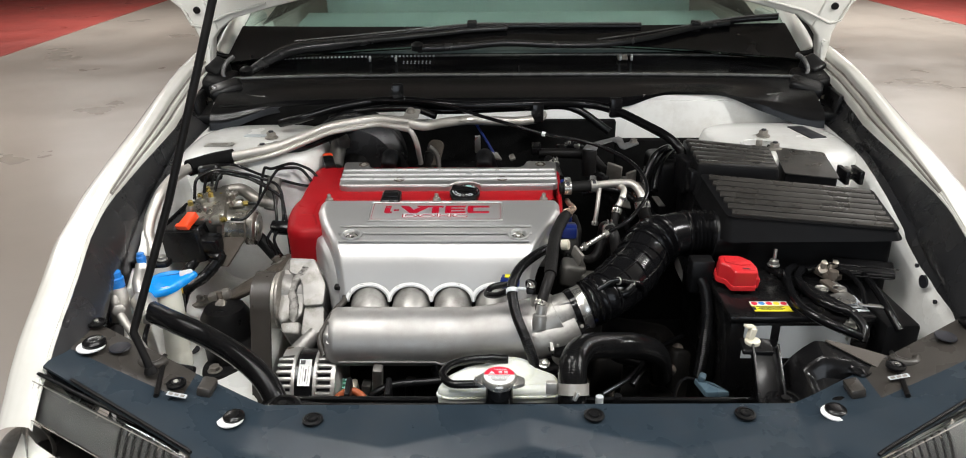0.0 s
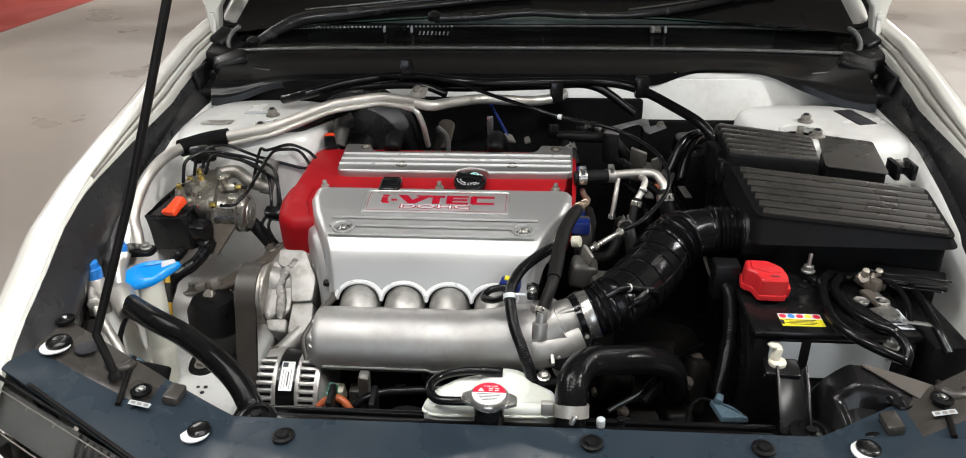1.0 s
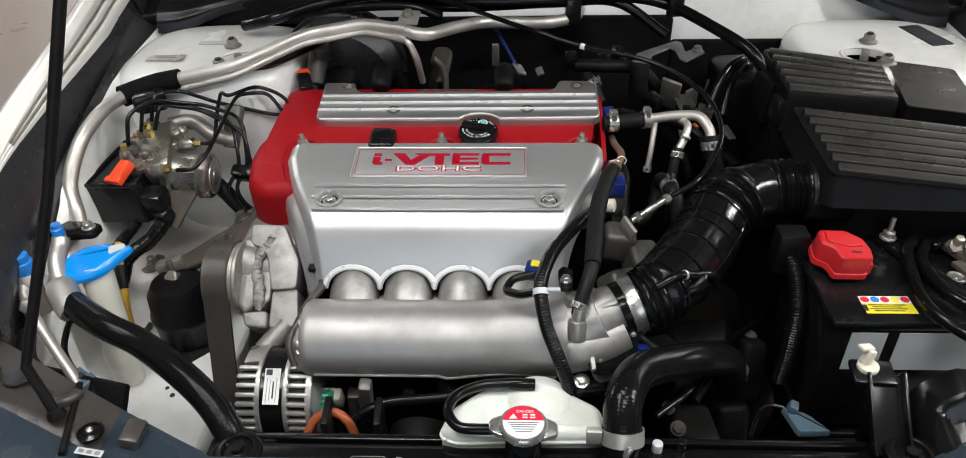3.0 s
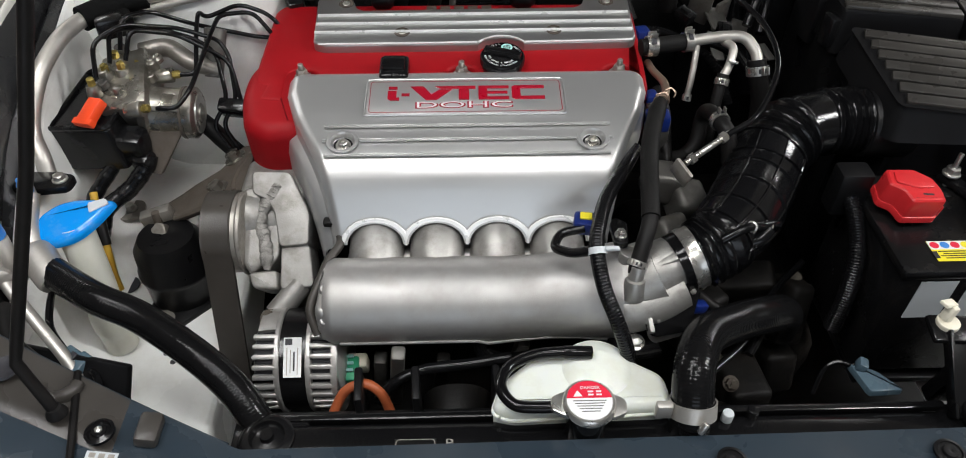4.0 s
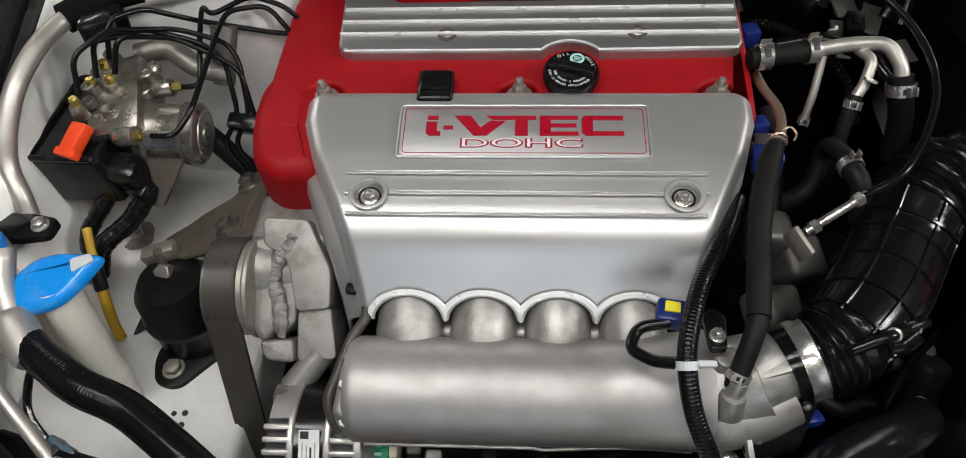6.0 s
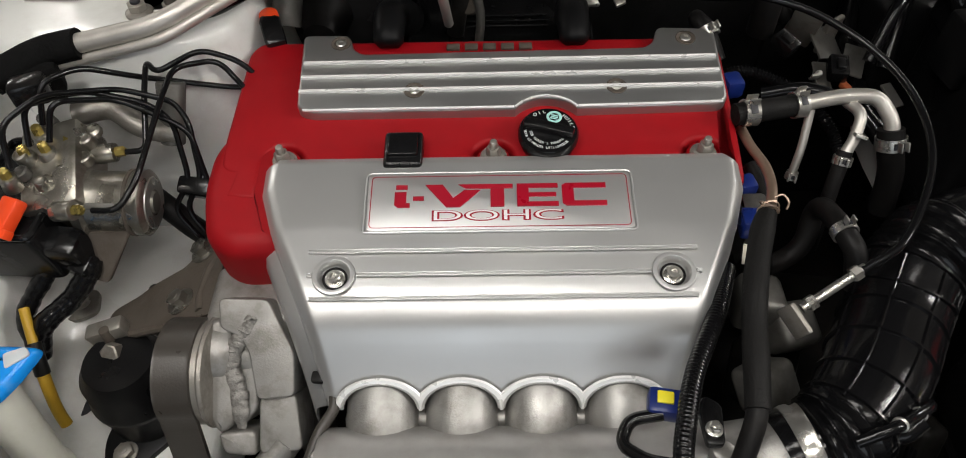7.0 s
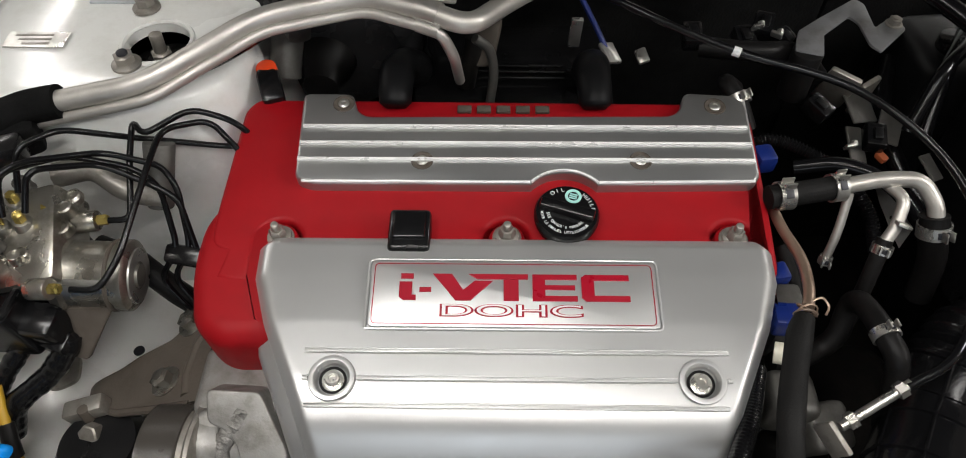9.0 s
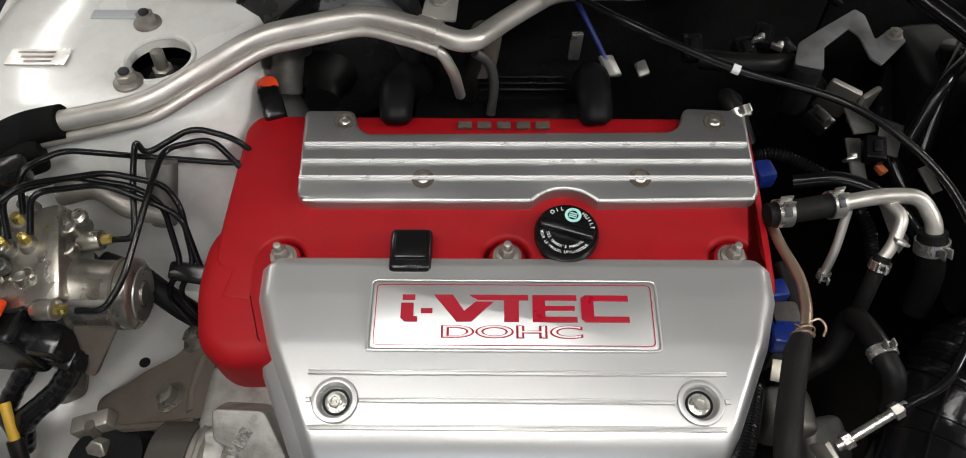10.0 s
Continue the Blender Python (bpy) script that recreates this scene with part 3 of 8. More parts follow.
def inner_wing(sign):
    """White panel from under the tower forward, dropping to the chassis leg."""
    low = [(0.752, 0.715), (0.742, 0.640), (0.728, 0.580), (0.690, 0.545), (0.66, 0.535), (0.53, 0.530), (0.522, 0.520), (0.518, 0.44)]

    def f(u, v):
        y = 0.13 + 0.89 * u
        xw, zw = lerp_list(WING if sign < 0 else WING_R, y)
        k = max(0.0, min(1.0, (y - 0.43) / 0.12)) if sign < 0 else 0.0
        rise = 0.046 * k * k * (3 - 2 * k)
        rows = [(xw, zw), (xw - 0.004, zw - 0.004), (xw - 0.010, zw - 0.016), (xw - 0.011, zw - 0.022)] + [(min(x, xw - 0.012), min(z + rise, zw - 0.03)) for x, z in low]
        i = v * (len(rows) - 1)
        k = min(int(i), len(rows) - 2)
        a, b = rows[k], rows[k + 1]
        x, z = a[0] + (b[0] - a[0]) * (i - k), a[1] + (b[1] - a[1]) * (i - k)
        if 0.56 < z < 0.80:
            x += 0.006 * math.sin(y * 17) * math.sin(z * 30)
        return (sign * x, y, z)
    return grid(f, 40, 40)


for s in (-1, 1):
    part("inner_wing", inner_wing(s), WHITE_IN, car, "white painted inner wing and chassis leg", 50)
part("bulkhead", box((0, 1.05, 0.655), (1.62, 0.02, 0.555), bevel=0.004), WHITE_IN, car, "white painted bulkhead")
part("bulkhead_rise", box((0.465, 1.052, 0.932), (0.25, 0.018, 0.030), bevel=0.004), WHITE_IN, car, "white raised bulkhead panel")
part("insulation", box((-0.265, 1.022, 0.5865), (1.07, 0.022, 0.603), bevel=0.008), INSUL, car, "black insulation mat on the bulkhead")
part("insulation", box((0.49, 1.022, 0.555), (0.44, 0.022, 0.56), bevel=0.008), INSUL, car, "black insulation mat on the bulkhead")
part("insulation", box((-0.605, 1.022, 0.760), (0.39, 0.022, 0.34), bevel=0.008), INSUL, car, "black insulation mat on the bulkhead")
# Black panel added over the white tower flank to paint its shade.
part("shade_panel", box((0.440, 0.64, 0.62), (0.016, 0.34, 0.40), bevel=0.004), MATT, car, "added black panel standing for the tower flank's shade")
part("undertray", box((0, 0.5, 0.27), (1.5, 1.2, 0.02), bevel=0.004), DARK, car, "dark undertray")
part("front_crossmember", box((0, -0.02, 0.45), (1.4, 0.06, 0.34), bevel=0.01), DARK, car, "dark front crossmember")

for s in (-1, 1):
    wl = part("wheel", lathe([(0, 0.17), (0.05, 0.19), (0.17, 0.19), (0.18, 0.17)], (s * 0.69, 0.88, 0.288), (s * 0.88, 0.88, 0.288), 32), DULL, car, "steel wheel")
    part("tyre", lathe([(0, 0.19), (0.004, 0.255), (0.02, 0.282), (0.04, 0.288), (0.14, 0.288), (0.16, 0.282), (0.176, 0.255), (0.18, 0.19)], (s * 0.69, 0.88, 0.288), (s * 0.88, 0.88, 0.288), 40, cap=False), RUBBER, wl, "black rubber tyre")

# rest of the shell, closed and plain
SHELL = [(1.46, 0.90, 1.02, 0.78, 1.04), (1.75, 0.90, 1.03, 0.74, 1.22), (2.25, 0.90, 1.03, 0.66, 1.44), (2.9, 0.90, 1.03, 0.66, 1.45), (3.6, 0.89, 1.04, 0.66, 1.34), (4.1, 0.87, 1.04, 0.72, 1.08), (4.55, 0.80, 0.96, 0.70, 0.98)]


def side_f(sign):
    def f(u, v):
        y = 1.46 + 3.09 * u
        w, z, wr, zr = lerp_list(SHELL, y)
        prof = [(w - 0.02, 0.22), (w, 0.40), (w + 0.015, 0.70), (w, z - 0.03), (w - 0.03, z)]
        i = v * 4
        k = min(int(i), 3)
        a, b = prof[k], prof[k + 1]
        return (sign * (a[0] + (b[0] - a[0]) * (i - k)), y, a[1] + (b[1] - a[1]) * (i - k))
    return grid(f, 30, 16)


def roof_f(u, v):
    y = 2.12 + 1.4 * u
    w, z, wr, zr = lerp_list(SHELL, y)
    s = 2 * v - 1
    return (s * wr, y, zr - 0.05 * s * s)


for s in (-1, 1):
    part("side_panel", side_f(s), WHITE, car, "white body side", 50)
    part("side_glass", grid(lambda u, v, s=s: (s * (lerp_list(SHELL, 1.75 + 2.2 * u)[0] - 0.03 + (lerp_list(SHELL, 1.75 + 2.2 * u)[2] - lerp_list(SHELL, 1.75 + 2.2 * u)[0] + 0.03) * v), 1.75 + 2.2 * u, lerp_list(SHELL, 1.75 + 2.2 * u)[1] + (lerp_list(SHELL, 1.75 + 2.2 * u)[3] - 0.05 - lerp_list(SHELL, 1.75 + 2.2 * u)[1]) * v), 16, 4), BLACK, car, "dark side window")
    rw = part("wheel", lathe([(0, 0.17), (0.05, 0.19), (0.17, 0.19), (0.18, 0.17)], (s * 0.72, 3.55, 0.288), (s * 0.90, 3.55, 0.288), 32), DULL, car, "steel wheel")
    part("tyre", lathe([(0, 0.19), (0.004, 0.255), (0.02, 0.282), (0.04, 0.288), (0.14, 0.288), (0.16, 0.282), (0.176, 0.255), (0.18, 0.19)], (s * 0.72, 3.55, 0.288), (s * 0.90, 3.55, 0.288), 40, cap=False), RUBBER, rw, "black rubber tyre")
part("roof", grid(roof_f, 20, 14, 0.02), WHITE, car, "white roof", 50)
part("rear_glass", grid(lambda u, v: ((2 * v - 1) * 0.66, 3.5 + 0.62 * u, 1.35 - 0.30 * u), 6, 8, 0.006), BLACK, car, "dark rear window")
part("boot_lid", grid(lambda u, v: ((2 * v - 1) * 0.86, 4.08 + 0.48 * u, 1.05 - 0.06 * u), 8, 10, 0.02), WHITE, car, "white boot lid", 50)
part("rear_panel", box((0, 4.54, 0.62), (1.60, 0.05, 0.72), bevel=0.02), WHITE, car, "white rear panel")


def bumper_f(u, v):
    x = (2 * u - 1) * 0.80
    a = abs(x) / 0.80
    y = -0.235 + 0.20 * a ** 3.0
    prof = [(0.06, 0.645 + 0.01 * a), (0.0, 0.600 + 0.02 * a), (-0.015, 0.50), (-0.005, 0.34), (0.05, 0.24)]
    i = v * 4
    k = min(int(i), 3)
    p, q = prof[k], prof[k + 1]
    return (x, y + p[0] + (q[0] - p[0]) * (i - k), p[1] + (q[1] - p[1]) * (i - k))


part("front_bumper", grid(bumper_f, 40, 20), WHITE, car, "white front bumper", 50)

# hood raised above the bay
hood = thing("hood", "white car hood propped wide open", "hood", at=(0, 1.2, 1.02))


def hood_panel(u, v):
    d = 1.12 * v
    w = 0.83 - 0.10 * v
    a = radians(38)
    return ((2 * u - 1) * w, 1.30 - d * math.cos(a), 1.20 + d * math.sin(a) + 0.03 * (1 - (2 * u - 1) ** 2))


part("panel", grid(hood_panel, 16, 16, 0.03), WHITE, hood)
# Unseen black sheet added to cut light bounced off the hood.
part("liner", grid(lambda u, v: tuple(Vector(hood_panel(0.06 + 0.88 * u, 0.05 + 0.90 * v)) + Vector((0, -0.012, -0.045))), 12, 12, 0.008), SATIN, hood, "unseen black sheet cutting the hood's bounce light")
for s in (-1, 1):
    part("hinge", box((s * 0.87, 1.26, 1.10), (0.012, 0.05, 0.24), (-14, 0, 0), 0.004), WHITE, hood, "white hood hinge")

for s in (-1, 1):
    m_hc = Matrix(((s, 0, 0, 0), (0, 0, -1, 1.255), (0, 1, 0, 0), (0, 0, 0, 1)))
    cn_ = part("corner", prism([(0.975, 1.190), (0.915, 1.140), (0.892, 1.074), (0.886, 1.000), (0.864, 1.000), (0.852, 1.070), (0.832, 1.096), (0.870, 1.190)], 0, 0.030, 0.006, m_hc, 3), WHITE, hood, "white pressed corner of the hood", 50)
    part("corner_band", prism([(0.836, 1.092), (0.790, 1.126), (0.675, 1.156), (0.57, 1.180), (0.57, 1.230), (0.875, 1.230), (0.875, 1.150)], 0, 0.024, 0.005, m_hc, 3), WHITE, hood, "white pressed hood edge", 50)
    part("corner_bead", sweep([Vector((s * x, 1.224, z)) for x, z in ((0.93, 1.165), (0.905, 1.110), (0.878, 1.105), (0.80, 1.140), (0.69, 1.168))], 0.004, 8), WHITE, cn_, "pressed bead")
    part("rubber_stop", lathe([(0, 0.010), (0.006, 0.009), (0.007, 0)], (s * 0.885, 1.224, 1.150), (s * 0.885, 1.0, 1.14), 18), RUBBER, cn_, "small black rubber stop")
    part("hinge_bolt", lathe([(0, 0.009), (0.006, 0.009), (0.007, 0.006)], (s * 0.872, 1.222, 1.050), (s * 0.872, 1.0, 1.05), 6), WHITE, cn_)

# ---- cowl, windscreen ----
cowl = thing("cowl_panel", "black plastic cowl panel with vents below the windscreen", "cowl panel", at=(0, 1.2, 0.95))
COWL = [(1.036, 0.915), (1.037, 0.930), (1.045, 0.937), (1.085, 0.948), (1.135, 0.958), (1.168, 0.971), (1.182, 0.972), (1.190, 0.962), (1.196, 0.948), (1.25, 0.948), (1.33, 0.956), (1.382, 0.978), (1.392, 0.986), (1.40, 0.986), (1.44, 0.995)]


def cowl_f(u, v):
    x = (2 * u - 1) * (0.80 + 0.065 * max(0.0, min(1.0, (v - 0.45) / 0.15)))
    i = v * (len(COWL) - 1)
    k = min(int(i), len(COWL) - 2)
    a, b = COWL[k], COWL[k + 1]
    y, z = a[0] + (b[0] - a[0]) * (i - k), a[1] + (b[1] - a[1]) * (i - k)
    y -= 0.05 * (abs(x) / 0.8) ** 3
    if v < 0.3:
        # wavy front lip
        w = math.exp(-((x - 0.47) / 0.14) ** 4) - 1.2 * math.exp(-((abs(x) - 0.78) / 0.10) ** 2)
        z += 0.034 * w * (1 - v / 0.3)
        y += 0.015 * w * (1 - v / 0.3)
    return (x, y, z)


part("panel", grid(cowl_f, 80, 42, 0.004), COWLBLACK, cowl, "", 35)
part("seal", sweep([Vector((x, 1.176 - 0.05 * (abs(x) / 0.8) ** 3 + (0.008 if x < -0.45 else 0), 0.976)) for x in np.linspace(-0.78, 0.78, 60)], 0.0045, 12), EDGE, cowl, "black rubber hood seal, its sheen painted pale")
part("lip_seal", sweep([Vector((x, 1.396 - 0.05 * (abs(x) / 0.8) ** 3, 0.990)) for x in np.linspace(-0.30, 0.80, 40)], 0.0028, 10), EDGE, cowl, "thin rubber edge seal")
# Pale specks paint the bright glints along the vent row.
for k in range(44):
    x = -0.735 + 0.0115 * k
    if -0.43 < x < -0.37:
        continue
    part("vent_glint", box((x, 1.388 - 0.05 * (abs(x) / 0.8) ** 3, 0.990), (0.0058, 0.006, 0.004), (20, 0, 0), 0.001, 1), LABELG, cowl)
for x, w in ((-0.400, 0.016), (-0.375, 0.010), (0.335, 0.03)):
    part("tab", box((x, 1.372, 0.985), (w, 0.022, 0.008), (20, 0, 0), 0.002), BLACK if w < 0.02 else DULL, cowl)
part("panel_seam", box((0.02, 1.30, 0.957), (0.004, 0.13, 0.003), (8, 0, 0), 0.001), RUBBER, cowl)
for s in (-1, 1):
    cap_ = part("end_cap", join(box((s * 0.795, 1.060, 0.905), (0.12, 0.13, 0.030), (4, s * 6, s * -10), 0.010, 3), box((s * 0.790, 1.110, 0.940), (0.09, 0.06, 0.060), (14, s * 14, s * -20), 0.012, 3), box((s * 0.845, 1.050, 0.925), (0.012, 0.12, 0.060), (0, s * 10, s * -8), 0.004)), SATIN, cowl, "folded black end cap of the cowl", 35)
    part("end_clip", box((s * 0.765, 1.045, 0.924), (0.030, 0.034, 0.008), (10, 0, s * 12), 0.003), BLACK, cap_)
    part("end_flap", box((s * 0.700, 1.060, 0.934), (0.060, 0.012, 0.026), (-30, 0, s * 14), 0.004), EDGE, cap_, "pale rubber flap")

for s in (-1, 1):
    boot = part("end_boot", sweep(spline([(s * 0.745, 1.150, 0.974), (s * 0.775, 1.158, 0.965), (s * 0.806, 1.165, 0.968), (s * 0.820, 1.175, 0.985), (s * 0.812, 1.195, 1.010), (s * 0.800, 1.22, 1.020)], 30), lambda u, d: 0.0045 + 0.002 * u, 12), EDGE, cowl, "curled end of the rubber seal", 60)
    part("boot_fold", join(box((s * 0.838, 1.175, 0.955), (0.085, 0.120, 0.050), (8, s * -8, s * 10), 0.012, 3), box((s * 0.842, 1.205, 0.990), (0.050, 0.060, 0.040), (30, s * -20, s * 24), 0.010, 3)), SATIN, boot, "folded black rubber corner", 35)
for x in (-0.433, -0.354, 0.328, 0.362):
    part("clip_edge", box((x, 1.366, 0.986), (0.006, 0.014, 0.014), (20, 0, 0), 0.001), LABELG, cowl, "pale clip edge")
# More pale specks for the glints in front of that row.
for k in range(8):
    for j in range(2):
        part("glint_dot", box((-0.330 + 0.0115 * k, 1.366 - 0.012 * j, 0.9775 - 0.003 * j), (0.0042, 0.004, 0.003), (20, 0, 0), 0.0008, 1), LABELG, cowl)

screen = thing("windscreen", "green-tinted car windscreen with a black lower band", "windscreen", at=(0, 1.45, 1.03))


def screen_f(u, v):
    x = (2 * u - 1) * (0.84 - 0.10 * v)
    return (x, 1.42 - 0.14 * (x / 0.78) ** 2 + 0.66 * v, 1.015 + 0.40 * v - 0.02 * (x / 0.78) ** 2)


pane = part("pane", grid(screen_f, 24, 10, 0.005), GLASS, screen)
pane.visible_shadow = False
part("black_band", grid(lambda u, v: tuple(Vector(screen_f(u, v * (0.105 + 0.10 * (2 * u - 1) ** 2))) + Vector((0, -0.004, 0.006))), 24, 3, 0.002), BLACK, screen, "black ceramic band")
for s in (-1, 1):
    part("edge_trim", sweep(spline([(s * 0.845, 1.44, 1.13), (s * 0.868, 1.34, 1.078), (s * 0.878, 1.29, 1.034), (s * 0.855, 1.285, 1.012), (s * 0.78, 1.325, 1.004), (s * 0.66, 1.355, 1.000)], 36), 0.008, 10), RUBBER, screen, "black rubber edge trim")
cabin = thing("dashboard", "grey-green dashboard top behind the windscreen", "dashboard", at=(0, 1.7, 0.95))
part("top", grid(lambda u, v: ((2 * u - 1) * 0.74, 1.42 + 0.5 * v, 1.0 + 0.05 * v), 10, 6, 0.02), CABIN, cabin)
part("rear_wall", box((0, 2.3, 1.15), (1.5, 0.05, 0.5), bevel=0.01), CABIN, cabin)
for s in (-1, 1):
    part("pillar", sweep([Vector((s * 0.875, 1.32, 1.0)), Vector((s * 0.83, 1.65, 1.20)), Vector((s * 0.76, 2.15, 1.42))], 0.028, 12), WHITE, car, "white windscreen pillar")

# ---- front cover ----
slam = thing("radiator_cover", "blue-grey black plastic radiator cover with round clips", "radiator cover", at=(0, 0.0, 0.66))


def crease(x):
    """Where the panel bends down towards the front."""
    a = abs(x)
    if a < 0.215:
        return 0.025 - 0.335 * a
    return -0.047 + 0.26 * (min(a, 0.40) - 0.215) + 0.10 * max(0.0, a - 0.40)


def slam_f(u, v):
    x = -0.752 + 1.504 * u
    a = abs(x)
    side = max(0.0, a - 0.42)
    # back edge: straight in the middle, sweeping rearward at the sides
    back = 0.060 + 0.010 * (x + 0.4) + 0.135 * (side / 0.33) ** 1.1
    s = max(0.0, min(1.0, (a - 0.40) / 0.09))
    front = -0.17 * (1 - s) + s * (-0.078 + 0.10 * (a - 0.48) / 0.22)
    y = back + (front - back) * v
    z = 0.686 - (0.014 if v < 0.02 else 0.0) + 0.235 * side
    d = max(0.0, crease(x) - y)
    z -= 0.30 * min(d, 0.050) * (1 - 0.7 * s) + 0.10 * max(0.0, d - 0.050)
    return (x, y, z)


part("panel", grid(slam_f, 190, 64, 0.004), SLAM, slam, "", 28)
for s_ in (-1, 1):
    part("edge_roll", sweep([Vector(slam_f(0.5 + s_ * (0.29 + 0.208 * t), 0.012)) + Vector((0, 0, 0.004)) for t in np.linspace(0, 1, 24)], 0.003, 8), SLAM, slam, "rolled panel edge")
    part("front_seal", sweep([Vector(slam_f(0.5 + s_ * (0.325 + 0.140 * t), 0.995)) + Vector((0, 0.002, 0.003)) for t in np.linspace(0, 1, 24)], 0.003, 8), RUBBER, slam, "black seal above the headlamp")
    part("corner_pad", grid(lambda u, v: tuple(Vector(slam_f(0.5 + s_ * (0.352 + 0.146 * u), 0.015 + v * (0.48 + 0.14 * u))) + Vector((0, 0, 0.0026 - 0.0046 * max(0.0, 1 - 5 * u, 4 * v - 3) ** 2))), 40, 30, 0.002), CORNER, slam, "corner of the cover, its warm light painted brown", 40)
    hook = [Vector((s_ * (0.612 + 0.018 * math.cos(a)), 0.106 + 0.016 * math.sin(a) + (0.012 if s_ > 0 else 0), 0.7335)) for a in np.linspace(math.pi * 0.95, math.pi * 2.0, 10)]
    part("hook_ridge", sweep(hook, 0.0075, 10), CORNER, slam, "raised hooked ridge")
    part("groove", sweep([Vector(slam_f(0.5 + s_ * (0.399 - 0.018 * t), 0.02 + 0.60 * t)) + Vector((0, 0, 0.0036)) for t in np.linspace(0, 1, 16)], 0.0042, 8), RUBBER, slam, "dark moulded groove")
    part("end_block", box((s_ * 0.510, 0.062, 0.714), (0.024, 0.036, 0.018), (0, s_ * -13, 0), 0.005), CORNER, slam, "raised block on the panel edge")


def push_clip(x, y, z, parent, ring=SATIN):
    c = lathe([(0, 0.016), (0.003, 0.016), (0.004, 0.0125), (0.0025, 0.0115), (0.0025, 0.0085), (0.0055, 0.0075), (0.006, 0.003), (0.005, 0.001)], (x, y, z), (x, y, z + 1), 24)
    return part("clip", c, ring, parent)


for x, y in ((-0.333, 0.012), (0.10, 0.024), (0.333, 0.028)):
    push_clip(x, y, 0.689, slam)
for x, y in ((-0.452, 0.008), (0.470, 0.028)):
    part("clip_ring", lathe([(0, 0.020), (0.002, 0.020), (0.002, 0.012)], (x - 0.004, y - 0.005, 0.6955), (x - 0.004, y - 0.005, 1), 28), LABELW, slam, "white ring round a clip")
    part("clip_head", lathe([(0, 0.0165), (0.005, 0.0162), (0.0075, 0.0135), (0.0085, 0.008), (0.0085, 0)], (x, y, 0.6955), (x, y, 1), 24), BLACK, slam, "raised black clip")


def seat_z(x):
    return 0.690 + 0.235 * (abs(x) - 0.42) + 0.0042


for x, y in ((-0.553, 0.052), (-0.728, 0.168), (-0.667, 0.116), (-0.705, 0.112), (0.585, 0.093), (0.687, 0.145), (0.735, 0.170)):
    z = seat_z(x)
    if x in (-0.667, 0.687):
        part("hole_rim", lathe([(0, 0.017), (0.002, 0.016), (0.0005, 0.013), (0.0002, 0.0)], (x, y, z), (x, y, 1), 24), INK, slam, "dark round hole")
    elif x == -0.705:
        part("buffer", lathe([(0, 0.0185), (0.008, 0.018), (0.011, 0.015), (0.012, 0.008), (0.010, 0.0)], (x, y, z - 0.002), (x, y, 1), 24), BLACK, slam, "black rubber hood buffer")
        part("clip_ring", lathe([(0, 0.022), (0.002, 0.022), (0.002, 0.017)], (x - 0.003, y - 0.006, z - 0.001), (x, y, 1), 24), LABELW, slam, "white ring under the buffer")
    else:
        part("grommet", lathe([(0, 0.015), (0.004, 0.015), (0.005, 0.012), (0.003, 0.011), (0.004, 0.008), (0.006, 0.007), (0.006, 0.0)], (x, y, z), (x, y, 1), 24), BLACK, slam, "black clip in a round seat")
        part("screw", lathe([(0, 0.0042), (0.0022, 0.0042), (0.003, 0.003), (0.003, 0)], (x, y, z + 0.0055), (x, y, 1), 6), STEEL, slam)
for x, y in ((-0.543, 0.026), (0.577, 0.066)):
    ml_ = plane_pose((x, y, seat_z(x) + 0.0015), (1, 0, 0.235 if x > 0 else -0.235), (0, 1, 0))
    lb_ = part("label", plate(ml_, 0.030, 0.009), LABELG, slam, "small pale label", 0)
    for k in range(3):
        part("print_bar", plate(ml_ @ Matrix.Translation((-0.009 + 0.009 * k, 0, 0.0006)), 0.006, 0.005, 0.0003), DULL, lb_, "", 0)

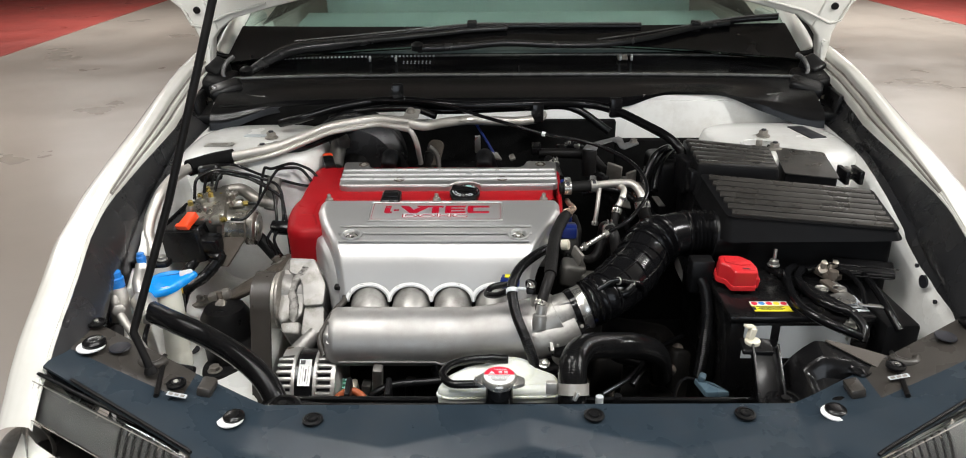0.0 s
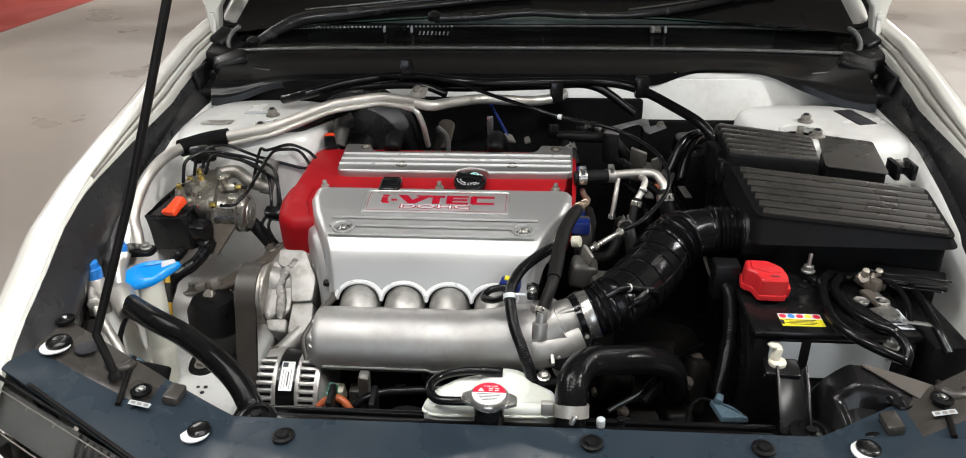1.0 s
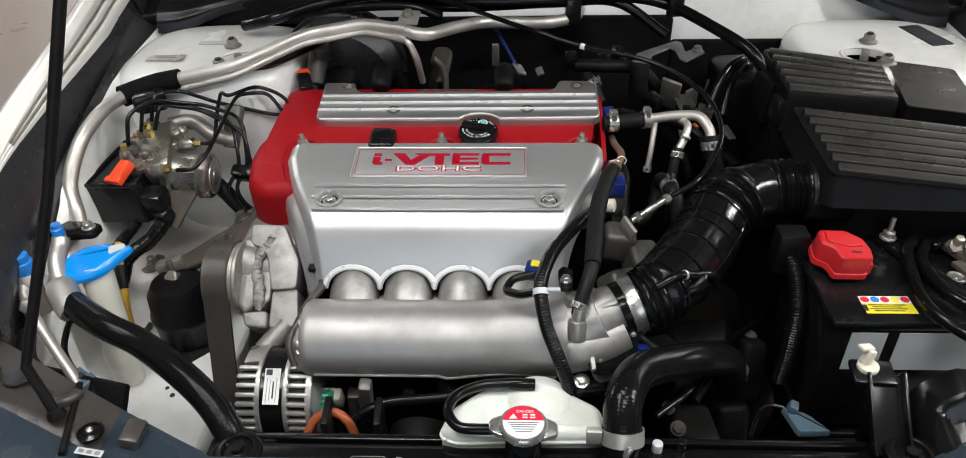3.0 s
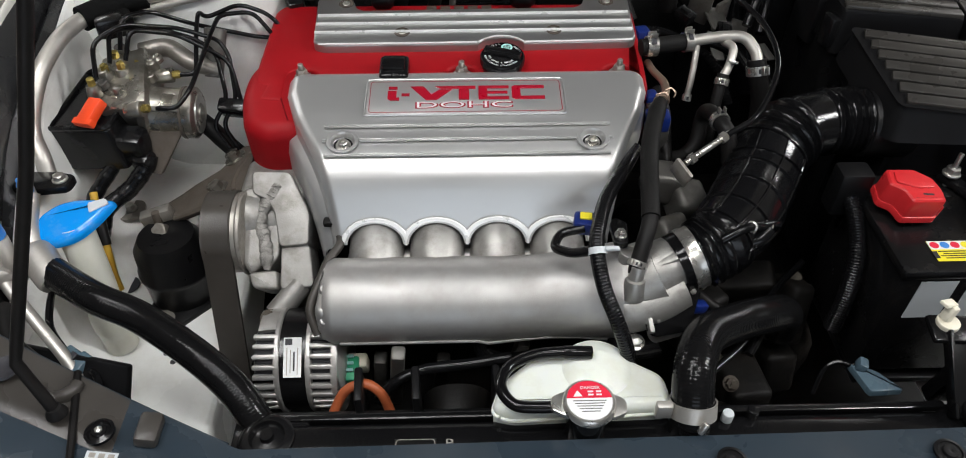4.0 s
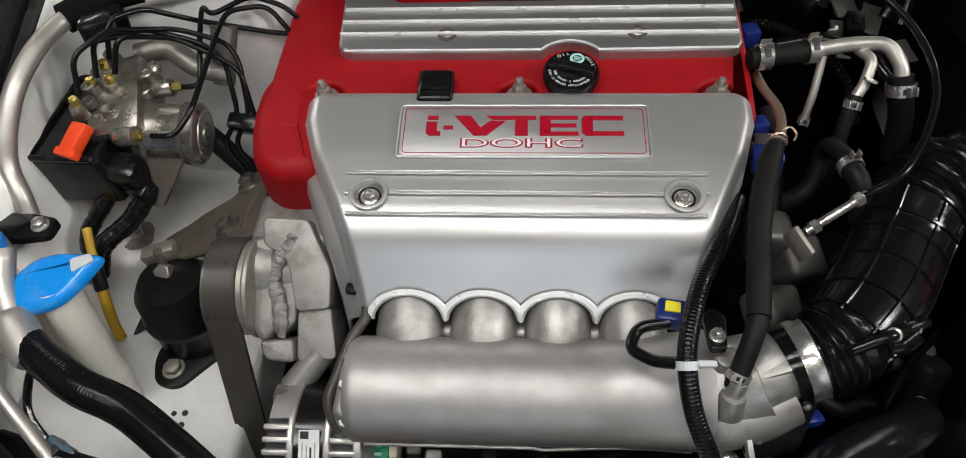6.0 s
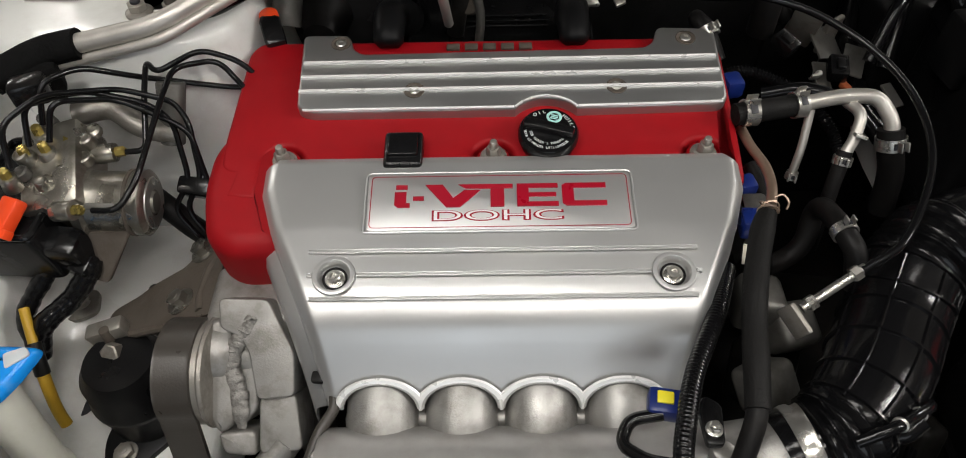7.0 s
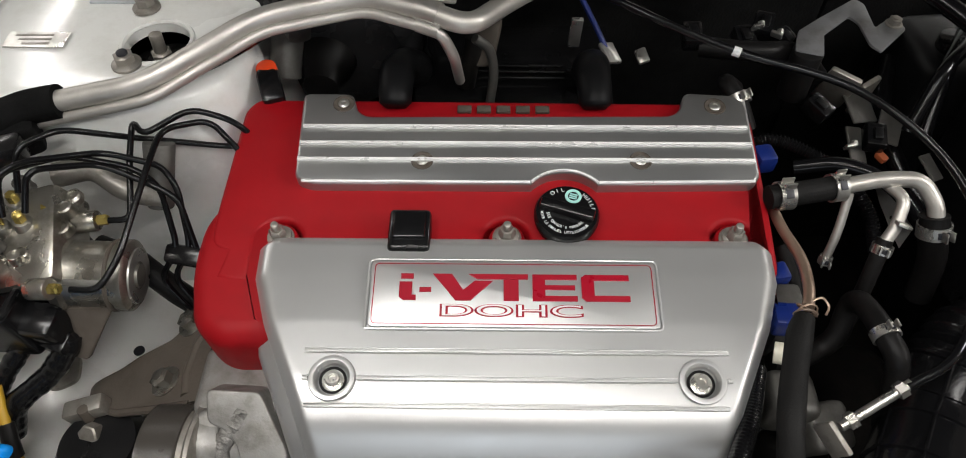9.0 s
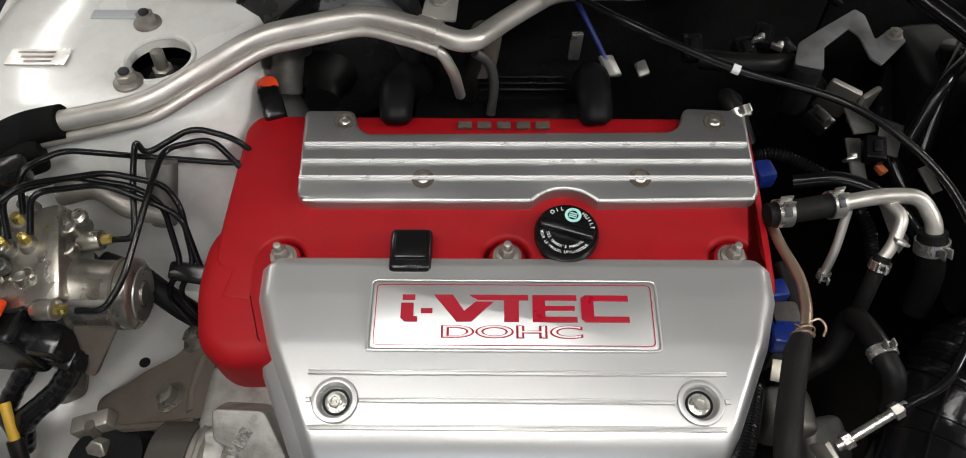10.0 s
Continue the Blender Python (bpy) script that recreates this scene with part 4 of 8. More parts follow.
# ---- headlamps ----
for s_ in (-1, 1):
    hl = thing("headlamp", "clear car headlamp with a ridged black inner bezel", "headlamp", "headlamps", at=(s_ * 0.66, -0.06, 0.62))

    def lens_f(u, v, s_=s_):
        w = min(u / 0.80, 1.0)
        o = max(0.0, u - 0.80) / 0.20
        x = 0.44 + 0.325 * w + 0.085 * o
        y = -0.088 + 0.126 * w + 0.085 * o - 0.10 * v + 0.03 * v * w
        return (s_ * x, y, 0.674 + 0.076 * w - 0.055 * o - 0.10 * v ** 1.5 - 0.02 * u * v)

    lens = part("lens", grid(lens_f, 30, 14, 0.004), LENS, hl, "clear lens")
    lens.visible_shadow = False
    part("bezel", grid(lambda u, v: tuple(Vector(lens_f(u, v * 0.5)) + Vector((0, 0.012, -0.022))), 30, 8, 0.003), BEZEL, hl, "smoky grey-black bezel")
    for k in range(14):
        u = 0.04 + 0.03 * k
        part("ridge", sweep([Vector(lens_f(u, 0.02 + 0.4 * j / 6)) + Vector((0, 0.010, -0.018)) for j in range(7)], 0.0022, 6), SATIN, hl)
    part("rim", sweep([Vector(lens_f(u, 0)) + Vector((0, 0.006, 0.004)) for u in np.linspace(0.02, 0.98, 20)], 0.003, 8), SATIN, hl, "black rim")
    tr = part("trim_line", sweep([Vector(lens_f(u, 0.10)) + Vector((0, 0.0, 0.002)) for u in np.linspace(0.05, 0.88, 20)], 0.0008, 6), DULL, hl, "pale line along the lens")
    for u in (0.12, 0.24, 0.36, 0.50, 0.62, 0.76):
        part("tick", sweep([Vector(lens_f(u, 0.08)) + Vector((0, 0.0, 0.002)), Vector(lens_f(u + 0.01, 0.16)) + Vector((0, 0, 0.002))], 0.0009, 6), DULL, tr)
    part("lens_fold", sweep([Vector(lens_f(u, 0.55)) + Vector((0, 0.0, 0.001)) for u in np.linspace(0.02, 0.98, 20)], 0.0010, 6), DULL, hl, "pale fold in the lens")
    for cx_, cy_, r_ in ((0.785, 0.045, 0.050), (0.700, -0.035, 0.052)):
        part("reflector", lathe([(0, 0.006), (0.012, r_ * 0.55), (0.030, r_ * 0.85), (0.050, r_), (0.052, r_ * 1.06)], (s_ * cx_, cy_, 0.590), (s_ * (cx_ + 0.02), cy_ - 0.10, 0.66), 28, cap=False), DULL, hl, "dull silver reflector bowl")
    part("housing", box((s_ * 0.66, 0.0, 0.56), (0.30, 0.10, 0.12), (0, 0, s_ * 18), 0.02), SATIN, hl, "dark lamp housing")

# ---- engine block and gearbox, dark below ----
block = thing("engine_block", "grimy engine block and gearbox, low-bay shade painted near-black", "engine", at=(0, 0.5, 0.28))
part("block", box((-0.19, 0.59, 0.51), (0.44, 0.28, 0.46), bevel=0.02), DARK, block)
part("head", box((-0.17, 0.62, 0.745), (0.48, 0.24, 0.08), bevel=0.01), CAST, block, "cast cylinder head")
part("gearbox", box((0.22, 0.50, 0.38), (0.30, 0.34, 0.26), (0, 10, 0), 0.05, 4), DARK, block, "gearbox casing painted near-black for the shade")
part("timing_case", box((-0.445, 0.56, 0.50), (0.05, 0.24, 0.36), bevel=0.02), CAST, block, "grey timing case")


# ---- valve cover ----
vc = thing("valve_cover", "red wrinkle-painted valve cover with a silver ribbed plate", "valve cover", at=(-0.2, 0.62, 0.80))
STUDS = ((-0.409, 0.572), (-0.178, 0.575), (0.052, 0.575))


def scalloped(right_to_left):
    """The front edge with a round bay cut in round each stud."""
    out = []
    for x0, y0 in reversed(STUDS):
        out.append((x0 + 0.0235, 0.525))
        for k in range(13):
            a = math.pi * k / 12
            out.append((x0 + 0.0235 * math.cos(a), y0 + 0.0235 * math.sin(a)))
        out.append((x0 - 0.0235, 0.525))
    return out


poly = rounded([(-0.478, 0.560), (-0.479, 0.600), (-0.474, 0.745), (-0.462, 0.762), (0.085, 0.760), (0.098, 0.735), (0.094, 0.600), (0.090, 0.530)], 0.018) + scalloped(True) + [(-0.445, 0.525), (-0.466, 0.528)]
deck_poly = rounded([(-0.468, 0.470), (-0.478, 0.585), (-0.473, 0.745), (-0.462, 0.760), (0.083, 0.758), (0.094, 0.735), (0.090, 0.600), (0.075, 0.520), (-0.30, 0.51), (-0.40, 0.465)], 0.02)
m_top = Matrix.Translation((0, 0.56, 0.816)) @ Matrix.Rotation(math.atan(0.115), 4, "X") @ Matrix.Translation((0, -0.56, 0))


def at_top(x, y, h=0.0):
    return m_top @ Vector((x, y, h))


part("cover", prism(poly, -0.03, 0.006, 0.006, m_top, 3), RED, vc, "", 45)
part("deck", prism(deck_poly, -0.10, -0.013, 0.004, m_top, 2), RED, vc, "", 45)
# step down at the timing end
part("timing_end", pillow(rounded([(-0.482, 0.482), (-0.496, 0.545), (-0.493, 0.60), (-0.470, 0.635), (-0.400, 0.610), (-0.396, 0.464), (-0.455, 0.462)], 0.034, 8), -0.105, 0.0045, 0.022, m_top, 6), RED, vc, "", 60)
# silver ribbed plate on top
notch = [(-0.118 + 0.046 * math.cos(a), 0.6035 + 0.046 * math.sin(a)) for a in np.linspace(radians(41), radians(139), 15)]
plate_poly = rounded([(-0.384, 0.633), (-0.400, 0.640), (-0.406, 0.757), (-0.350, 0.757), (-0.343, 0.732), (-0.332, 0.724), (0.004, 0.728), (0.015, 0.738), (0.022, 0.762), (0.090, 0.758), (0.087, 0.646), (0.078, 0.637)], 0.008) + notch
trim = part("trim_plate", prism(plate_poly, 0.000, 0.021, 0.004, m_top, 3), TRIM, vc, "silver ribbed trim plate")
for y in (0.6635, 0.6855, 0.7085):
    part("rib", join(box((-0.158, y + 0.0014, 0.0220), (0.484, 0.0014, 0.004), (0, 0, 0.25), bevel=0.0006), box((-0.158, y - 0.0014, 0.0220), (0.484, 0.0014, 0.004), (0, 0, 0.25), bevel=0.0006), box((-0.158, y, 0.0215), (0.484, 0.003, 0.003), (0, 0, 0.25), bevel=0.0006)), RIB, trim, "rib with its lit edges painted pale").data.transform(m_top)
part("edge_bead", sweep([m_top @ Vector((x, y + 0.0022, 0.0205)) for x, y in plate_poly[-15:][::-1]], 0.0016, 8), RIB, trim, "rolled edge, its highlight painted pale")
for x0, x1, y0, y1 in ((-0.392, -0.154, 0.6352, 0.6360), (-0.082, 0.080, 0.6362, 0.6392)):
    part("edge_bead", sweep([m_top @ Vector((x0, y0, 0.0205)), m_top @ Vector((x1, y1, 0.0205))], 0.0016, 8), RIB, trim, "rolled edge, its highlight painted pale")


def top_bolt(x, y, parent, h, rr=0.008):
    """Silver bolt in a shallow round cup, the shade of its recess painted dark."""
    up = (m_top.to_3x3() @ Vector((0, 0, 1)))
    c = at_top(x, y, h)
    ob = part("bolt_cup", lathe([(0.0002, rr * 1.5), (0.0011, rr * 1.42), (0.0011, rr * 1.22), (0.0005, rr * 1.12), (0.0004, 0)], c, c + up, 28, cap=False), BRACKET, parent, "bolt cup with its shade painted dark")
    part("bolt", lathe([(0, rr * 0.80), (0.0012, rr * 0.78), (0.0022, rr * 0.60), (0.0023, rr * 0.36), (0.0012, rr * 0.32), (0.0012, 0)], c, c + up, 20, cap=False), STEEL, parent)
    return ob


for x, y in ((-0.2675, 0.6625), (-0.0365, 0.6645), (-0.359, 0.741), (0.0535, 0.741)):
    top_bolt(x, y, trim, 0.021)
# maker's name on the back edge, as plain bars
for k in range(5):
    part("name_bar", box((-0.225 + 0.022 * k, 0.7455, 0.008), (0.016, 0.010, 0.004), bevel=0.001), BRACKET, vc, "grey raised bar").data.transform(m_top)
# front row of studs in scalloped pockets
for x, y in STUDS:
    part("boss", cyl(at_top(x, y + 0.004, -0.02), at_top(x, y + 0.004, 0.001), 0.0185, bevel=0.003), RED, vc)
    c = at_top(x, y + 0.004, 0.001)
    up = m_top.to_3x3() @ Vector((0, 0, 1))
    part("stud", join(cyl(c, c + up * 0.003, 0.0150, seg=20), lathe([(0.003, 0.0125), (0.006, 0.0120), (0.007, 0.0100)], c, c + up, 20), lathe([(0.006, 0.0088), (0.016, 0.0085), (0.0185, 0.0068)], c, c + up, 6), cyl(c + up * 0.018, c + up * 0.028, 0.0048, 0.0042, seg=12)), DULL, vc, "dull steel stud and nut")
# coil clip block
clip = part("coil_clip", box((-0.275, 0.574, 0.016), (0.042, 0.048, 0.022), bevel=0.005, seg=3), BLACK, vc, "glossy black plastic clip")
clip.data.transform(m_top)
part("clip_lid", box((-0.275, 0.577, 0.028), (0.032, 0.030, 0.006), bevel=0.002), BLACK, clip, "").data.transform(m_top)
# oil filler cap
cc, up = at_top(-0.118, 0.596, 0.006), m_top.to_3x3() @ Vector((0, 0, 1))
cap = part("oil_cap", lathe([(0, 0.030), (0.008, 0.0305), (0.010, 0.033), (0.017, 0.033), (0.020, 0.031), (0.0205, 0.0)], cc, cc + up, 40), BLACK, vc, "black oil filler cap with pale lettering")
mc = Matrix.Translation(cc + up * 0.0205) @ m_top.to_3x3().to_4x4() @ Matrix.Rotation(radians(-18), 4, "Z")
part("grip", prism(rounded([(-0.028, -0.006), (0.028, -0.006), (0.028, 0.006), (-0.028, 0.006)], 0.003), 0, 0.009, 0.003, mc), BLACK, cap, "raised grip bar")


def ring_words(text, r, mid, size, spread, inward):
    for i, ch in enumerate(text):
        if ch == " ":
            continue
        a = radians(mid + (i - (len(text) - 1) / 2) * spread * (1 if inward else -1))
        rot = a + (math.pi / 2 if inward else -math.pi / 2)
        mm = mc @ Matrix.Translation((r * math.cos(a), r * math.sin(a), 0.0003)) @ Matrix.Rotation(rot, 4, "Z")
        writing(ch, size, mm, LETTER_WHITE, cap, "letter", 0.0002)


ring_words("SEE OWNER'S MANUAL", 0.0195, 270, 0.0042, 7.6, True)
ring_words("VOIR LE MANUEL UTILISATEUR", 0.0255, 268, 0.0042, 5.4, True)
ring_words("OIL", 0.0258, 128, 0.0060, 12, False)
ring_words("HUILE", 0.0262, 44, 0.0058, 10, False)
part("mark", lathe([(0, 0.0085), (0.0004, 0.0085), (0.0004, 0.0055), (0, 0.0055)], mc @ Vector((0.0012, 0.0195, 0)), mc @ Vector((0.0012, 0.0195, 1)), 24, cap=False), TEAL, cap, "pale teal printed ring")
for k in range(3):
    part("mark_bar", box((0.0012, 0.0218 - 0.0024 * k, 0.0003), (0.008, 0.0014, 0.0004), bevel=0), TEAL, cap).data.transform(mc)

# ---- silver cover over the intake ----
ic = thing("intake_cover", "silver plastic intake cover with arches and a red badge", "engine cover", at=(-0.168, 0.45, 0.73))
# y, z, half width
PROF = [(0, 0.5715, 0.808, 0.240), (0.03, 0.571, 0.826, 0.245), (0.06, 0.566, 0.834, 0.249), (0.10, 0.556, 0.8375, 0.254), (0.2, 0.522, 0.8350, 0.2525), (0.35, 0.473, 0.8295, 0.236),
        (0.5, 0.425, 0.8210, 0.213), (0.58, 0.402, 0.8165, 0.202), (0.64, 0.387, 0.8100, 0.196), (0.70, 0.376, 0.8000, 0.191), (0.76, 0.368, 0.7870, 0.188), (0.88, 0.351, 0.7560, 0.182), (1.0, 0.331, 0.7180, 0.177)]
CX, AC, AS, AR = -0.170, (-0.294, -0.214, -0.134, -0.054), 0.080, 0.0375


def prof(v):
    """The cover's section at v, with the fold rounded off."""
    k = 0.075 * max(0.0, min(1.0, (v - 0.38) / 0.15, (1.0 - v) / 0.15))
    rows = [lerp_list(PROF, v + k * d) for d in (-1.0, -0.66, -0.33, 0.0, 0.33, 0.66, 1.0)]
    return [sum(r[i] for r in rows) / 7 for i in range(3)]


def arch_end(x):
    """How far down the face the sheet reaches at x: it stops at the arches."""
    d = min(abs(x - c) for c in AC)
    if d >= AR:
        return 0.0
    return math.sqrt(AR * AR - d * d)


FACE = math.hypot(0.331 - 0.368, 0.7180 - 0.7870)


def ic_f(u, v):
    s = 2 * u - 1
    y, z, w = prof(v)
    x = CX + s * w
    vmax = 1.0 - 0.24 * arch_end(x) / FACE * 0.74
    if v > 0.70:
        vv = 0.70 + (v - 0.70) / 0.30 * (vmax - 0.70)
        y, z, w = prof(vv)
    # rolled side edges
    e = max(0.0, (abs(s) - 0.94) / 0.06)
    z -= 0.012 * e * e
    return (x, y, z)


CUPS = ((-0.3345, 0.4185), (-0.0065, 0.4185))
shell = grid(ic_f, 150, 110)
cut = [f for f in shell.faces if min(math.hypot(f.calc_center_median().x - x, f.calc_center_median().y - y) for x, y in CUPS) < 0.0160]
bmesh.ops.delete(shell, geom=cut, context="FACES")
bmesh.ops.recalc_face_normals(shell, faces=shell.faces)
bmesh.ops.solidify(shell, geom=shell.faces[:], thickness=0.003)
part("shell", shell, SILVER, ic, "", 60)


def skirt(sign):
    def f(u, v):
        y, z, w = prof(0.04 + 0.90 * u)
        return (CX + sign * (w - 0.0005 + 0.006 * v), y + 0.004 * v, z - 0.011 - 0.055 * v * (1 - 0.45 * u))
    return grid(f, 24, 4, 0.003)


for s in (-1, 1):
    part("side_skirt", skirt(s), SILVER, ic)
# stepped flap on the belt side


def flap_f(u, v):
    y, z, w = prof(0.20 + 0.74 * u)
    rows = [(w - 0.006, -0.030), (w + 0.010, -0.036), (w + 0.014, -0.040), (w + 0.018, -0.060), (w + 0.018, -0.095)]
    i = v * 4
    k = min(int(i), 3)
    dx = rows[k][0] + (rows[k + 1][0] - rows[k][0]) * (i - k)
    dz = rows[k][1] + (rows[k + 1][1] - rows[k][1]) * (i - k)
    return (CX - dx, y, z + dz)


part("side_flap", grid(flap_f, 16, 8, 0.003), SILVER, ic, "", 60)


def face_pt(x, d):
    """A point on the front face, d metres above its lower edge."""
    y, z, w = prof(1.0 - 0.24 * d / FACE)
    return Vector((x, y, z))


nface = Vector((0, -0.86, 0.51))
for c in AC:
    arc = lambda rr, lift, a0: [face_pt(c + math.cos(a) * rr, math.sin(a) * rr * 0.74) + nface * lift for a in np.linspace(radians(a0), radians(180 - a0), 28)]
    part("arch_rim", sweep(arc(AR + 0.0010, 0.0035, 3), 0.0024, 8), SILVER, ic)
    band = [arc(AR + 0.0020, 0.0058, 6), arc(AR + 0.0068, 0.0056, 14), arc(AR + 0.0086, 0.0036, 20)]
    part("arch_band", grid(lambda u, v: tuple(band[int(round(v * 2))][int(round(u * 27))]), 27, 2, 0.0015), RIB, ic, "bevelled arch band, its highlight painted pale", 25)
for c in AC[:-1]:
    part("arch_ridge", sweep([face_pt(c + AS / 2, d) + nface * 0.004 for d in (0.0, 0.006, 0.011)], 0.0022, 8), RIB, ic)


def cover_pose(x, y):
    """A pose on the cover's flat top."""
    for k in range(200):
        v = 0.08 + 0.55 * k / 199
        if prof(v)[0] <= y:
            break
    z = prof(v)[1]
    return plane_pose((x, y, z + 0.0032), (1, 0, 0), (0, 1, 0.165))


# ribs across the flat; the middle one stops at the bolt cups
def cover_rib(x0, x1, y):
    mm = cover_pose((x0 + x1) / 2, y)
    w = x1 - x0
    part("rib", join(box((0, 0.0016, 0.0008), (w, 0.0014, 0.0026), bevel=0.0006), box((0, -0.0016, 0.0008), (w, 0.0012, 0.0026), bevel=0.0005), box((0, 0, 0.0004), (w - 0.001, 0.003, 0.0014), bevel=0.0004)), SILVER, ic, "raised rib").data.transform(mm)


cover_rib(-0.361, 0.019, 0.4435)
cover_rib(-0.3125, -0.0285, 0.4185)
cover_rib(-0.3605, -0.3555, 0.4185)
cover_rib(0.0145, 0.0195, 0.4185)
cover_rib(-0.357, 0.014, 0.3955)
for x, y in CUPS:
    mm = cover_pose(x, y)
    n = mm.to_3x3() @ Vector((0, 0, 1))
    o = mm.translation - n * 0.003
    part("bolt_cup", lathe([(0.0016, 0.0212), (0.0032, 0.0205), (0.0038, 0.0180), (0.0036, 0.0164), (0.0020, 0.0152), (-0.0050, 0.0142), (-0.0062, 0.0130), (-0.0064, 0.0105), (-0.0064, 0.0)], o, o + n, 36, cap=False), SILVER, ic, "recessed bolt cup", 30)
    # Black ring added to paint the shadow at the cup floor.
    part("grommet", lathe([(-0.0064, 0.0125), (-0.0046, 0.0125), (-0.0046, 0.0105), (-0.0060, 0.0100)], o, o + n, 24, cap=False), RUBBER, ic, "black ring painting the cup's shadow")
    part("bolt", join(lathe([(-0.0060, 0.0100), (-0.0048, 0.0100), (-0.0040, 0.0085), (-0.0038, 0.0066)], o, o + n, 24), lathe([(-0.0038, 0.0064), (0.0010, 0.0064), (0.0020, 0.0052), (0.0020, 0.0034), (-0.0015, 0.0032), (-0.0015, 0.0)], o, o + n, 20, cap=False)), STEEL, ic, "steel socket bolt", 30)
# badge
bm_ = cover_pose(-0.173, 0.4995)
badge = part("badge", prism(rounded([(-0.1345, -0.0335), (0.1345, -0.0335), (0.1345, 0.0335), (-0.1345, 0.0335)], 0.006), -0.001, 0.0010, 0.0006, bm_), SILVER, ic, "silver badge plate with red marks")


def frame_bar(w, h, t, z, r=0.005):
    outer = rounded([(-w, -h), (w, -h), (w, h), (-w, h)], r)
    inner = rounded([(-w + t, -h + t), (w - t, -h + t), (w - t, h - t), (-w + t, h - t)], r - t)
    bm = bmesh.new()
    a = [bm.verts.new((x, y, z)) for x, y in outer]
    b = [bm.verts.new((x, y, z)) for x, y in inner]
    for i in range(len(a)):
        j = (i + 1) % len(a)
        bm.faces.new((a[i], a[j], b[j], b[i]))
    return bm


part("border", frame_bar(0.1315, 0.0310, 0.0009, 0.0014, 0.005), LETTER_RED, badge, "thin red border").data.transform(bm_)
part("edge_bead", sweep([bm_ @ Vector((x, y, 0.0008)) for x, y in rounded([(-0.1365, -0.0355), (0.1365, -0.0355), (0.1365, 0.0355), (-0.1365, 0.0355), (-0.1365, -0.0355)], 0.006)], 0.0013, 8), SILVER, badge, "raised edge bead")
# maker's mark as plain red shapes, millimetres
MARK = [[(-107, 11.5), (-95, 11.5), (-95, -2), (-91, -2), (-91, -7.5), (-103, -7.5), (-107, -4)], [(-106, 14.5), (-94, 14.5), (-94, 20), (-106, 20)], [(-88, 1), (-77, 1), (-77, 6), (-88, 6)],
        [(-76, 20), (-58, 20), (-47, 3.5), (-36, 13), (-19, 13), (-40, -7.5), (-54, -7.5)], [(-42, 20), (14, 20), (14, 14.5), (-34, 14.5)], [(-9, -7.5), (5, -7.5), (5, 14.4), (-9, 14.4)],
        [(18, -7.5), (60, -7.5), (60, -2), (30, -2), (30, 4), (58, 4), (58, 9), (30, 9), (30, 14.5), (60, 14.5), (60, 20), (18, 20)],
        [(68, -7.5), (109, -7.5), (109, -1.5), (76, -1.5), (76, 14), (109, 14), (109, 20), (68, 20), (64, 17), (64, -4)]]
for shape in MARK:
    part("mark", prism([(x / 1000, y / 1000) for x, y in shape], 0.0008, 0.0022, 0.0003, bm_), LETTER_RED, badge, "red raised mark", 20)
writing("DOHC", 0.0165, bm_ @ Matrix.Translation((-0.0026, -0.0180, 0.0014)), LETTER_RED, badge, "lettering", 0.0004, 2.72, 0.0006)
writing("DOHC", 0.0165, bm_ @ Matrix.Translation((-0.0026, -0.0180, 0.0021)), LABELW, badge, "lettering", 0.0004, 2.72, -0.0002)


# ---- intake manifold ----
im = thing("intake_manifold", "cast aluminium intake plenum with four runners and throttle body", "intake manifold", at=(-0.17, 0.26, 0.62))
PC, PR = (0.266, 0.682), 0.0535


def plenum(u, v):
    a = 2 * math.pi * v
    x = -0.352 + 0.365 * u
    e = min(u / 0.025, 1.0)
    r = PR * (0.93 + 0.07 * math.sqrt(max(0, 1 - (1 - e) ** 2)))
    r += 0.006 * max(0, (u - 0.75) / 0.25)
    ca, sa = math.cos(a), math.sin(a)
    return (x, PC[0] + ca * r * 1.05, PC[1] + 0.012 * max(0, (u - 0.7) / 0.3) + sa * r)


b = grid(plenum, 60, 40)
bmesh.ops.remove_doubles(b, verts=b.verts, dist=0.0002)
bmesh.ops.holes_fill(b, edges=b.edges)
part("plenum", b, PLENUM, im, "", 50)
part("seam", sweep([Vector((x, PC[0] - PR * 1.05 * 0.93, PC[1] - 0.022 + (0.006 * math.sin((x + 0.12) * 26) if x > -0.16 else 0))) for x in np.linspace(-0.335, 0.0, 30)], 0.0022, 8), PLENUM, im, "cast parting seam")
for c in AC:
    part("runner", hose([(c, 0.290, 0.650), (c, 0.312, 0.690), (c, 0.340, 0.706), (c, 0.385, 0.712)], 0.0362, 16, 32), CAST, im, "", 60)
part("runner_web", box((-0.174, 0.338, 0.672), (0.320, 0.050, 0.050), (-28, 0, 0), 0.010, 3), CAST, im, "cast web between the runners")
part("end_flange", box((-0.352, 0.257, 0.684), (0.020, 0.075, 0.060), bevel=0.012, seg=3), PLENUM, im)
for y, z in ((0.282, 0.716), (0.250, 0.718), (0.222, 0.690)):
    part("end_boss", cyl((-0.352, y, z), (-0.350, y - 0.004, z + 0.010), 0.006, 0.005), PLENUM, im)
part("red_plug", cyl((-0.368, 0.262, 0.690), (-0.352, 0.262, 0.692), 0.006), REDCAP, im, "small red plug")
